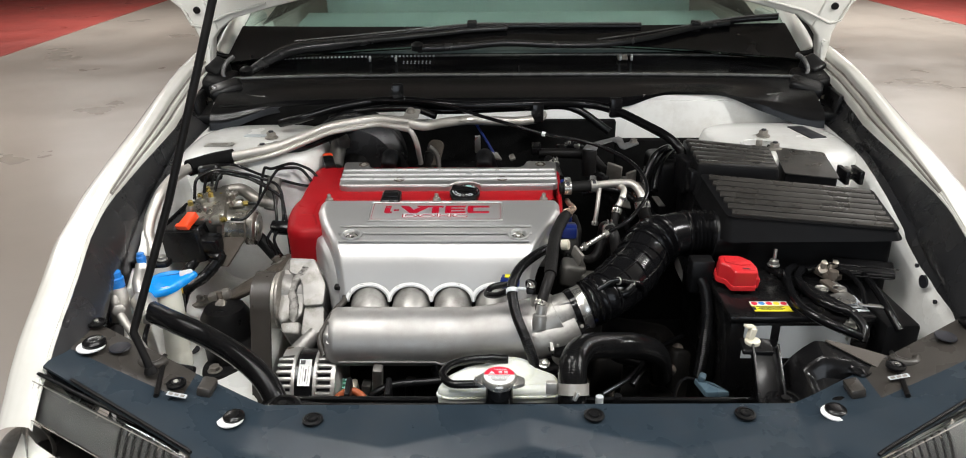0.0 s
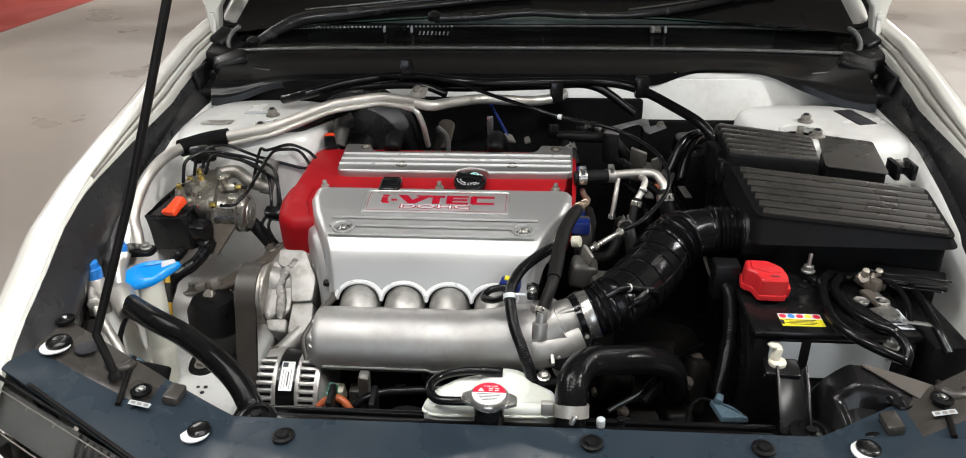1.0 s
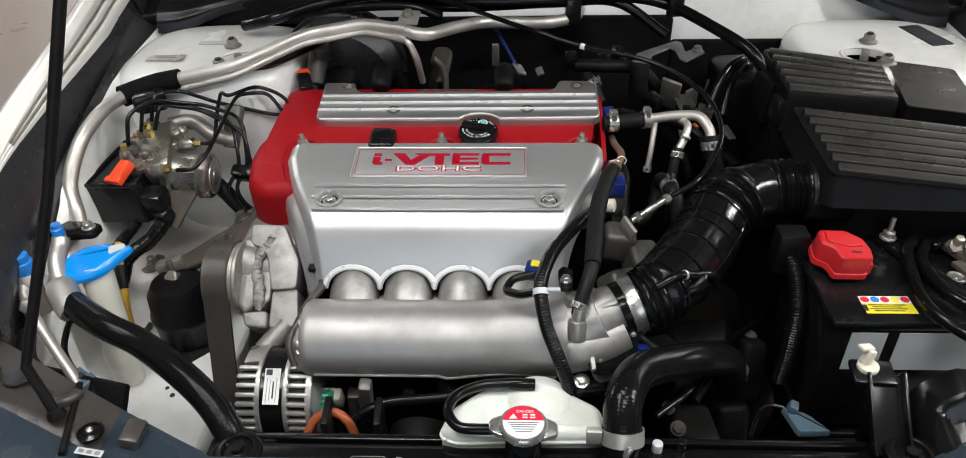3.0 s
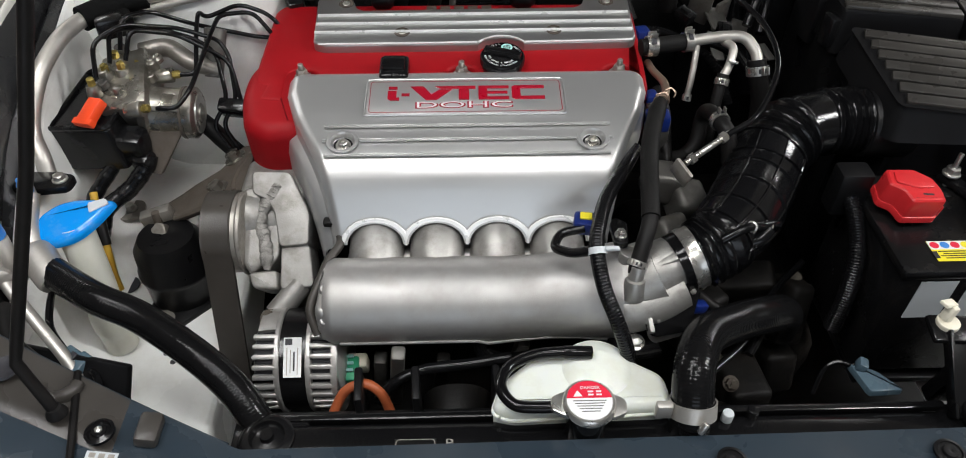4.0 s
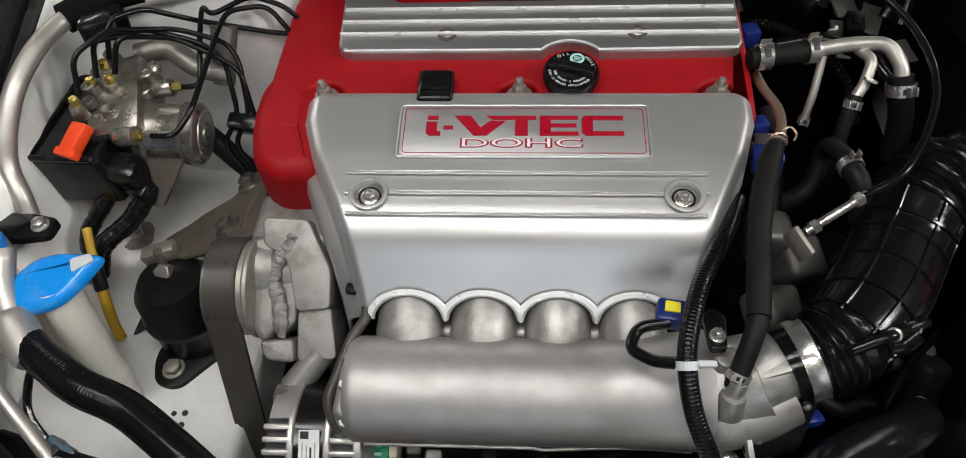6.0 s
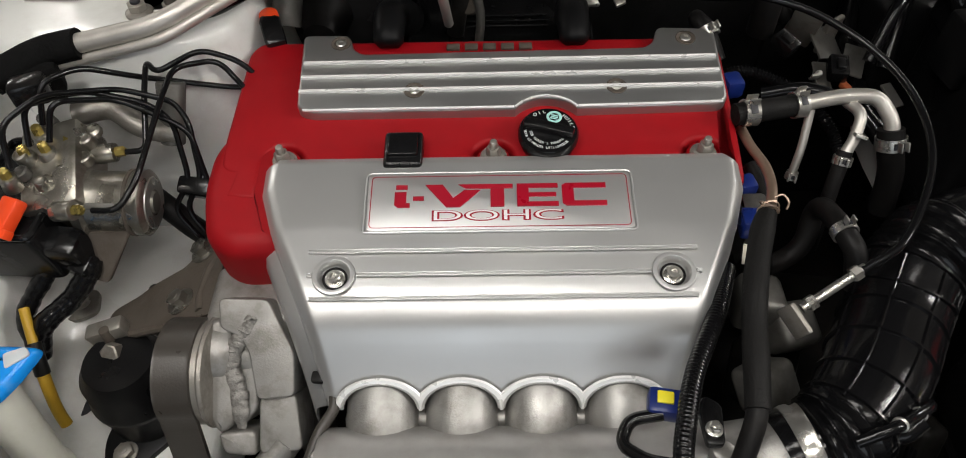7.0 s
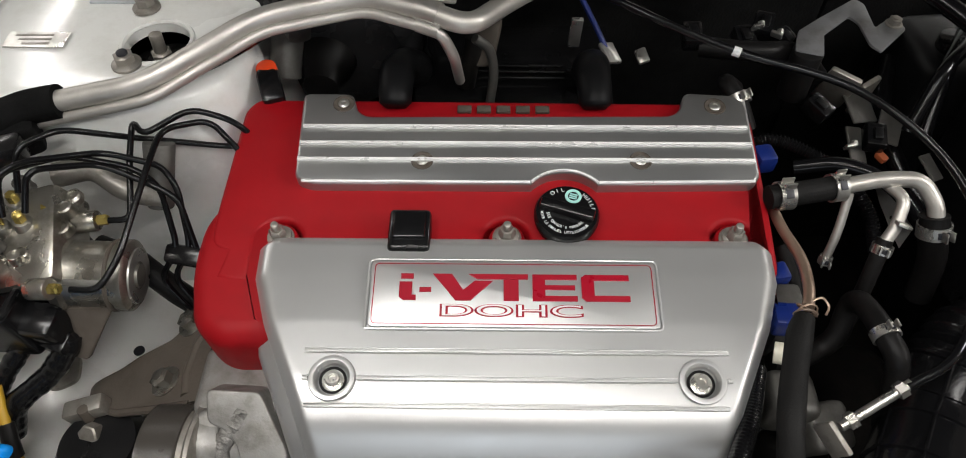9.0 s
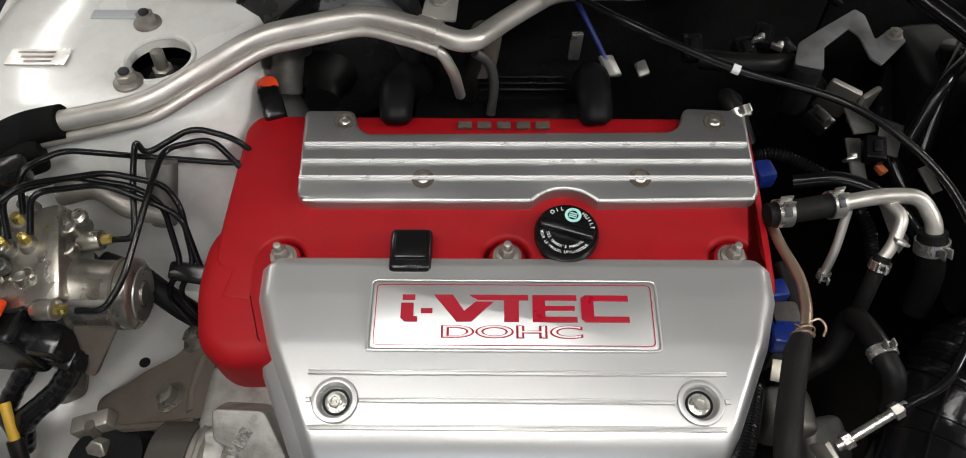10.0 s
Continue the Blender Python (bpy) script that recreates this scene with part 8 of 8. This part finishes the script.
part("hose", hose([(0.095, 0.80, 0.830), (0.075, 0.780, 0.855), (0.085, 0.755, 0.850), (0.098, 0.735, 0.825)], 0.0105, seg=14), RUBBER, th)
clamp_ring((0.086, 0.757, 0.851), (0.3, -0.7, -0.4), 0.0115, 0.012, STEEL, th)
part("hose", hose([(0.06, 0.86, 0.845), (0.12, 0.845, 0.850), (0.18, 0.855, 0.840), (0.22, 0.86, 0.80)], 0.0125, seg=14), RUBBER, th)
part("hose", hose([(0.120, 0.600, 0.780), (0.125, 0.560, 0.770), (0.120, 0.520, 0.760), (0.118, 0.47, 0.72)], 0.009, seg=14), RUBBER, th)
sw = thing("solenoid_valve", "cam solenoid with dark blue connectors beside the valve cover", "solenoid valve", at=(0.11, 0.58, 0.76))
part("body", box((0.105, 0.520, 0.760), (0.03, 0.05, 0.07), (0, 0, 0), 0.006), GREYMETAL, sw)
part("blue_plug", box((0.100, 0.503, 0.790), (0.034, 0.026, 0.026), (0, 0, -4), 0.004), NAVY, sw, "dark blue connector")
part("blue_plug", box((0.108, 0.692, 0.822), (0.022, 0.026, 0.024), (0, 0, 10), 0.005), NAVY, sw, "dark blue connector")
part("blue_plug", box((0.100, 0.555, 0.792), (0.020, 0.022, 0.022), (0, 0, 10), 0.004), NAVY, sw, "dark blue connector")
part("sensor", lathe([(0, 0.011), (0.014, 0.011), (0.016, 0.008)], (0.085, 0.478, 0.770), (0.11, 0.470, 0.775), 16), IVORY, sw, "cream sensor cap")
for k, (x, y, z) in enumerate(((0.105, 0.45, 0.72), (0.14, 0.43, 0.70), (0.10, 0.36, 0.70))):
    part("casting", box((x, y, z), (0.05, 0.05, 0.05), (20 * k, 10, 15 * k), 0.010, 3), GREYMETAL, sw)

# ---- behind the engine ----
bk = thing("brake_booster", "round black brake booster on the bulkhead", "brake booster", at=(-0.40, 0.93, 0.78))
part("shell", lathe([(0, 0.02), (0.01, 0.10), (0.04, 0.125), (0.09, 0.125), (0.11, 0.11), (0.12, 0.03)], (-0.41, 0.885, 0.80), (-0.41, 1.0, 0.815), 40), PAD, bk)
part("rim", lathe([(0, 0.126), (0.004, 0.130), (0.012, 0.130), (0.016, 0.126)], (-0.41, 0.925, 0.805), (-0.41, 1.0, 0.815), 40, cap=False), SATIN, bk, "rolled black rim")
part("boot", lathe([(0, 0.040), (0.014, 0.036), (0.03, 0.024), (0.05, 0.022), (0.052, 0)], (-0.41, 0.888, 0.80), (-0.41, 0.80, 0.79), 24), RUBBER, bk)
ct = thing("charcoal_bracket", "grey pressed metal bracket with black pipe clamps", "bracket", at=(0.24, 0.88, 0.82))
part("bracket", prism(rounded([(0.161, 0.825), (0.175, 0.863), (0.206, 0.888), (0.262, 0.930), (0.271, 0.918), (0.269, 0.870), (0.298, 0.894), (0.306, 0.868), (0.262, 0.823), (0.253, 0.836), (0.252, 0.878), (0.244, 0.892), (0.204, 0.856), (0.193, 0.815)], 0.004), 0.865, 0.868, 0.001), CLAMPGREY, ct, "grey bracket plate")
part("clamp", cyl((0.178, 0.826, 0.80), (0.178, 0.826, 0.866), 0.018), RUBBER, ct)
part("side_plate", box((0.245, 0.85, 0.79), (0.04, 0.008, 0.07), (20, 10, -30), 0.003), DULL, ct)
part("side_plate", box((0.29, 0.86, 0.77), (0.03, 0.008, 0.06), (10, -10, 30), 0.003), DULL, ct)
bolt((0.293, 0.876, 0.868), (0, 0, 1), 0.008, 0.007, 1.3, DULL, ct)
cc_ = thing("coil_cover", "black plastic covers dipping over the valve cover's back edge", "coil cover", at=(-0.19, 0.80, 0.80))
for x in (-0.303, -0.078):
    part("dome", hose([(x, 0.742, 0.848), (x, 0.755, 0.857), (x, 0.785, 0.860), (x + 0.004, 0.825, 0.840), (x + 0.010, 0.87, 0.80)], lambda u, d: 0.0175 + 0.006 * u if u > 0.08 else 0.012 + 0.07 * u, 24, 22), MATT, cc_, "", 60)
part("panel", box((-0.165, 0.900, 0.770), (0.26, 0.16, 0.02), (8, 0, 0), 0.006), BLACK, cc_, "black heat shield")
for k in range(3):
    part("shield_bead", sweep(polyline([(-0.245 + 0.012 * k, 0.86, 0.780), (-0.235 + 0.012 * k, 0.895 - 0.012 * k, 0.785), (-0.10, 0.895 - 0.012 * k, 0.785)], 0.01), 0.0018, 6), BLACK, cc_)
oc = thing("sensor_plug", "black sensor plug with a bright orange ring", "connector", at=(-0.455, 0.79, 0.83))
part("body", box((-0.450, 0.775, 0.845), (0.026, 0.045, 0.03), (20, 0, 20), 0.006), BLACK, oc)
part("ring", lathe([(0, 0.012), (0.006, 0.012), (0.008, 0.006)], (-0.455, 0.792, 0.858), (-0.455, 0.780, 0.9), 18), ORANGE, oc, "orange ring")
va = thing("valve_actuator", "grey cast vacuum valve behind the engine", "valve", at=(-0.44, 0.84, 0.82))
part("body", join(cyl((-0.444, 0.815, 0.830), (-0.436, 0.850, 0.880), 0.019), box((-0.428, 0.845, 0.885), (0.03, 0.04, 0.03), (20, 0, 30), 0.006)), GREYMETAL, va)
sv = thing("egr_flange", "grey cast oval flange and pipe behind the engine", "flange", at=(-0.215, 0.84, 0.82))
part("flange", prism(rounded([(-0.020, -0.036), (0.020, -0.036), (0.020, 0.036), (-0.020, 0.036)], 0.018), 0, 0.010, 0.002, pose(-0.205, 0.888, 0.835, 50, 0, -18)), BRACKET, sv)
part("pipe", cyl((-0.228, 0.860, 0.78), (-0.216, 0.875, 0.845), 0.012), DARK, sv)
part("pipe", hose([(-0.215, 0.84, 0.87), (-0.198, 0.845, 0.85), (-0.192, 0.84, 0.82), (-0.196, 0.83, 0.78)], 0.006, seg=12), GREYMETAL, sv)
ch2 = thing("bulkhead_hose", "glossy black hoses and looms along the bulkhead", "hose", at=(0, 0.93, 0.93))
for pts, r in (([(-0.600, 0.930, 0.905), (-0.537, 0.905, 0.925), (-0.440, 0.940, 0.945), (-0.310, 0.965, 0.955), (-0.133, 0.930, 0.950), (0.049, 0.935, 0.952), (0.166, 0.955, 0.947), (0.242, 0.930, 0.938), (0.312, 0.865, 0.918), (0.372, 0.800, 0.893), (0.398, 0.770, 0.850), (0.400, 0.75, 0.78)], 0.0110),
               ([(-0.353, 0.985, 0.950), (-0.209, 0.960, 0.930), (0.018, 0.960, 0.936), (0.142, 0.960, 0.936), (0.24, 0.93, 0.88)], 0.010),
               ([(-0.480, 0.960, 0.915), (-0.430, 0.935, 0.930), (-0.36, 0.93, 0.94), (-0.26, 0.915, 0.945), (-0.20, 0.90, 0.93)], 0.0085),
               ([(-0.560, 0.760, 0.875), (-0.500, 0.775, 0.895), (-0.452, 0.815, 0.905), (-0.420, 0.87, 0.905), (-0.40, 0.93, 0.90)], 0.013)):
    part("hose", hose(pts, r, seg=14), SHINY, ch2, "", 60)
for x, y, z in ((0.055, 0.930, 0.930), (0.250, 0.922, 0.945), (-0.30, 0.955, 0.975)):
    part("clip", box((x, y, z), (0.03, 0.02, 0.05), (0, 0, 10), 0.004), BLACK, ch2, "black hose clip")
# Black box and hoses added where the white tower flank lies in shade.
cn = thing("shade_box", "added black box and hoses standing for the tower flank's shade", "canister", at=(0.39, 0.88, 0.55))
part("body", box((0.395, 0.900, 0.720), (0.11, 0.13, 0.22), (0, 0, 6), 0.02, 3), SATIN, cn)
part("cap", cyl((0.385, 0.88, 0.83), (0.385, 0.88, 0.845), 0.022), BLACK, cn)
for k, pts in enumerate(([(0.385, 0.88, 0.84), (0.370, 0.84, 0.865), (0.330, 0.80, 0.855), (0.30, 0.76, 0.80)], [(0.42, 0.93, 0.82), (0.39, 0.88, 0.85), (0.35, 0.82, 0.83), (0.33, 0.77, 0.78)], [(0.34, 0.92, 0.78), (0.32, 0.86, 0.76), (0.33, 0.78, 0.72), (0.36, 0.72, 0.70)])):
    part("hose", hose(pts, 0.008 + 0.002 * k, seg=12), SHINY, cn)
rl = thing("rear_loom", "black corrugated loom with connectors behind the valve cover", "wiring loom", at=(0.15, 0.75, 0.80))
RLP = spline([(0.098, 0.735, 0.800), (0.135, 0.738, 0.806), (0.172, 0.722, 0.802), (0.205, 0.695, 0.795), (0.235, 0.660, 0.770), (0.25, 0.63, 0.73)], 300)
part("sleeve", sweep(RLP, lambda u, d: 0.0075 + 0.0011 * math.sin(d * 2 * math.pi / 0.0042), 12), SHINY, rl)
for x, y, z, a in ((0.115, 0.868, 0.850, 10), (0.140, 0.885, 0.858, -20), (0.165, 0.868, 0.848, 30), (0.050, 0.868, 0.855, 0), (0.205, 0.800, 0.800, 40), (0.265, 0.760, 0.790, -10)):
    cx = part("connector", box((x, y, z), (0.024, 0.032, 0.020), (14, 0, a), 0.003), BLACK, rl, "black connector")
    part("lock_tab", box((x, y - 0.004, z + 0.011), (0.010, 0.016, 0.004), (14, 0, a), 0.001), SATIN, cx)
for x, y, z, a in ((0.128, 0.872, 0.866, 20), (0.150, 0.862, 0.862, -35), (0.232, 0.745, 0.790, 15)):
    part("metal_clip", join(box((x, y, z), (0.014, 0.004, 0.010), (20, 0, a), 0.001), cyl((x + 0.005, y, z), (x + 0.005, y + 0.006, z + 0.004), 0.004, seg=12)), STEEL, rl, "small metal clip")
for x, y, z, sx, sy, a in ((0.275, 0.835, 0.775, 0.040, 0.050, 20), (0.305, 0.800, 0.770, 0.030, 0.045, -15), (0.262, 0.775, 0.755, 0.022, 0.06, 8), (0.335, 0.735, 0.765, 0.020, 0.035, 30)):
    part("grey_plate", box((x, y, z), (sx, sy, 0.004), (24, 12, a), 0.0015), GREYMETAL, rl, "dull grey steel plate")
part("orange_tip", box((0.276, 0.745, 0.772), (0.010, 0.014, 0.008), (10, 0, 30), 0.002), COPPER, rl, "brown connector tip")
bb = thing("bracket_clip", "zinc bracket and blue wire behind the engine", "bracket", at=(-0.02, 0.86, 0.86))
part("bracket", box((-0.095, 0.850, 0.872), (0.014, 0.006, 0.05), (15, 0, 0), 0.002), STEEL, bb)
part("bracket", box((-0.050, 0.850, 0.842), (0.022, 0.03, 0.006), (20, 20, 30), 0.002), STEEL, bb)
part("bracket", box((-0.010, 0.850, 0.838), (0.014, 0.02, 0.006), (20, -20, 10), 0.002), STEEL, bb)
part("blue_wire", hose([(-0.10, 0.93, 0.90), (-0.085, 0.90, 0.885), (-0.065, 0.87, 0.86), (-0.055, 0.855, 0.845)], 0.0034, seg=10), NAVY, bb, "blue wire")

# ---- wing bracket, plate, holes on the towers ----
rb = thing("hood_bracket", "zinc and black bracket with a bolt on the strut tower", "bracket", at=(0.715, 0.62, 0.86))
part("bracket", join(box((0.705, 0.628, 0.868), (0.010, 0.05, 0.03), (0, 0, 0), 0.002), box((0.735, 0.628, 0.868), (0.010, 0.05, 0.03), (0, 0, 0), 0.002), box((0.720, 0.635, 0.862), (0.04, 0.03, 0.006), (0, 0, 0), 0.002)), BLACK, rb)
bolt((0.720, 0.645, 0.868), (0, 0, 1), 0.009, 0.010, 1.4, STEEL, rb)
ip = thing("identity_plate", "small bare metal plate with unreadable print", "plate", at=(-0.715, 0.81, 0.88))
mi = plane_pose((-0.7195, 0.812, 0.8846), (1, 0, 0), (0, 1, 0))
part("plate", plate(mi, 0.070, 0.028, 0.0012, 0.002), STEEL, ip, "", 0)
for k in range(3):
    part("print_bar", plate(mi @ Matrix.Translation((-0.004 + 0.003 * k, 0.008 - 0.008 * k, 0.0013)), 0.044 - 0.006 * k, 0.0032, 0.0003), DULL, ip, "", 0)
hs = thing("tower_slot", "dark rectangular slot in the strut tower top", "slot", at=(0.645, 0.86, 0.884))
part("slot", box((0.730, 0.907, 0.8835), (0.042, 0.105, 0.003), (0, 0, 12), 0.001), INK, hs)
hs2 = thing("tower_slot", "shallow grey recess in the strut tower top", "slot", at=(-0.66, 0.89, 0.884))
part("slot", box((-0.655, 0.895, 0.8830), (0.060, 0.016, 0.003), (0, 0, 0), 0.001), LABELG, hs2)
part("hole", lathe([(0, 0.009), (0.0015, 0.009)], (-0.715, 0.93, 0.8805), (-0.715, 0.93, 1), 16), INK, hs2, "dark hole")
rh = thing("rail_holes", "small dark holes punched in the white chassis leg", "holes", at=(-0.60, 0.29, 0.532))
for x, y, r in ((-0.612, 0.303, 0.0035), (-0.598, 0.304, 0.004), (-0.598, 0.288, 0.004)):
    part("hole", lathe([(0, r), (0.0015, r)], (x, y, 0.5325), (x, y, 1), 14), INK, rh)
part("large_hole", lathe([(0, 0.018), (0.0015, 0.018)], (-0.700, 0.425, 0.5485), (-0.700, 0.425, 1), 20), INK, rh)
rh2 = thing("wing_holes", "dark oval holes punched in the white inner wing", "holes", at=(0.745, 0.32, 0.72))
for y, z, r in ((0.330, 0.762, 0.0125), (0.312, 0.672, 0.011), (0.361, 0.780, 0.004), (0.283, 0.745, 0.004)):
    part("hole", lathe([(0, r), (0.004, r)], (0.7485, y, z), (0.70, y, z), 20), INK, rh2)
part("wing_hole", lathe([(0, 0.007), (0.0015, 0.007)], (-0.640, 0.578, 0.5805), (-0.640, 0.578, 1), 16), INK, rh)

# ---- wipers ----
def wiper(points, blade, width, label):
    w = thing("wiper", label, "wiper", "wipers", at=points[0])
    part("arm", sweep(spline(points, 40), width, 14, flat=0.85), WIPER, w, "satin black wiper arm", 60)
    part("pivot", lathe([(0, 0.020), (0.014, 0.018), (0.020, 0.010), (0.021, 0)], points[0], Vector(points[0]) + Vector((0, -0.3, 1)), 20), SATIN, w)
    part("blade", sweep(spline(blade, 30), 0.010, 10), BLACK, w)
    part("blade_edge", sweep([p + Vector((0, -0.004, 0.009)) for p in spline(blade, 30)], 0.0026, 8), EDGE, w)
    mid = spline(blade, 30)[15]
    part("blade_clip", box(mid + Vector((0, -0.006, 0.004)), (0.030, 0.024, 0.030), (20, 0, 0), 0.004), WIPER, w)


wiper([(-0.766, 1.217, 0.974), (-0.704, 1.284, 1.006), (-0.647, 1.326, 1.023), (-0.523, 1.364, 1.031), (-0.417, 1.393, 1.038), (-0.273, 1.424, 1.046), (-0.135, 1.451, 1.056), (-0.014, 1.462, 1.061)],
      [(-0.654, 1.355, 1.034), (-0.421, 1.416, 1.046), (-0.136, 1.471, 1.064), (-0.014, 1.474, 1.065), (0.40, 1.455, 1.066)],
      lambda u, d: 0.013 + 0.010 * math.sin(math.pi * min(1.0, u / 0.6)) - 0.004 * u, "thick black wiper arm lying across the windscreen base")
wiper([(-0.287, 1.370, 1.015), (-0.160, 1.384, 1.018), (-0.023, 1.402, 1.026), (0.132, 1.392, 1.021), (0.276, 1.386, 1.023), (0.420, 1.396, 1.040), (0.564, 1.416, 1.067), (0.660, 1.414, 1.079)],
      [(0.260, 1.402, 1.026), (0.423, 1.415, 1.046), (0.665, 1.430, 1.083), (0.80, 1.405, 1.098)],
      lambda u, d: 0.0145 - 0.004 * u, "black wiper arm, grey sheen painted in, blade along the glass")

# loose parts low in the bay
gb = thing("gearbox_castings", "grimy gearbox castings deep in the bay, shade painted near-black", "gearbox", at=(0.22, 0.3, 0.45))
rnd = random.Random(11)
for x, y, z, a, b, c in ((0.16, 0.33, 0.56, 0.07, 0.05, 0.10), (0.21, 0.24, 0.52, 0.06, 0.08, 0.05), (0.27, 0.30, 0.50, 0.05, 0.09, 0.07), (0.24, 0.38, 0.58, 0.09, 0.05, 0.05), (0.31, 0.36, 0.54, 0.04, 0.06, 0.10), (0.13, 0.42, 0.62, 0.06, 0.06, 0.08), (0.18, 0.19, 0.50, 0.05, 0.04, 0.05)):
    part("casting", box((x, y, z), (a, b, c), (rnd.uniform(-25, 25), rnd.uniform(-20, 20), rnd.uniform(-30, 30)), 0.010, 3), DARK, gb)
for k in range(7):
    x, y = rnd.uniform(0.13, 0.32), rnd.uniform(0.20, 0.42)
    bolt((x, y, 0.575 + rnd.uniform(-0.03, 0.02)), (rnd.uniform(-0.4, 0.4), -0.6, 0.8), 0.008, 0.008, 1.4, BRACKET, gb)
part("shift_cable", hose([(0.14, 0.20, 0.60), (0.20, 0.25, 0.605), (0.26, 0.33, 0.61), (0.33, 0.40, 0.60)], 0.005, seg=10), SHINY, gb)
part("vent_hose", hose([(0.12, 0.30, 0.66), (0.17, 0.28, 0.63), (0.22, 0.30, 0.60), (0.29, 0.29, 0.58)], 0.008, seg=12), RUBBER, gb)
lh = thing("lower_loom", "black corrugated loom and hoses low behind the radiator", "wiring loom", at=(-0.2, 0.2, 0.60))
for pts, r in (([(-0.290, 0.178, 0.585), (-0.270, 0.190, 0.608), (-0.232, 0.201, 0.620), (-0.171, 0.208, 0.622), (-0.120, 0.215, 0.625)], 0.0075), ([(-0.16, 0.235, 0.65), (-0.155, 0.225, 0.625), (-0.12, 0.22, 0.61), (-0.06, 0.24, 0.60)], 0.011),
               ([(0.16, 0.10, 0.64), (0.24, 0.115, 0.63), (0.32, 0.11, 0.63)], 0.010), ([(0.20, 0.23, 0.60), (0.24, 0.28, 0.62), (0.28, 0.33, 0.60)], 0.006)):
    part("loom", hose(pts, r, seg=12), SHINY, lh)
fs = thing("fan_shroud", "black radiator fan shroud behind the radiator", "fan shroud", at=(0, 0.14, 0.58))
part("shroud", box((-0.20, 0.135, 0.52), (0.46, 0.03, 0.19), bevel=0.01), SATIN, fs)
part("motor", cyl((-0.19, 0.15, 0.55), (-0.19, 0.20, 0.56), 0.045), DARK, fs)
for x in (-0.31, -0.24, -0.14, -0.10):
    part("fin", box((x, 0.165, 0.60), (0.010, 0.05, 0.09), (0, 0, 4), 0.003), SATIN, fs)
for x, y, z, m_ in ((-0.27, 0.22, 0.58, GREYMETAL), (-0.30, 0.26, 0.52, GREYMETAL), (-0.215, 0.24, 0.54, DARK), (-0.11, 0.26, 0.55, GREYMETAL)):
    part("strut", box((x, y, z), (0.018, 0.02, 0.16), (14, 6, 0), 0.004), m_, fs, "grey stay")
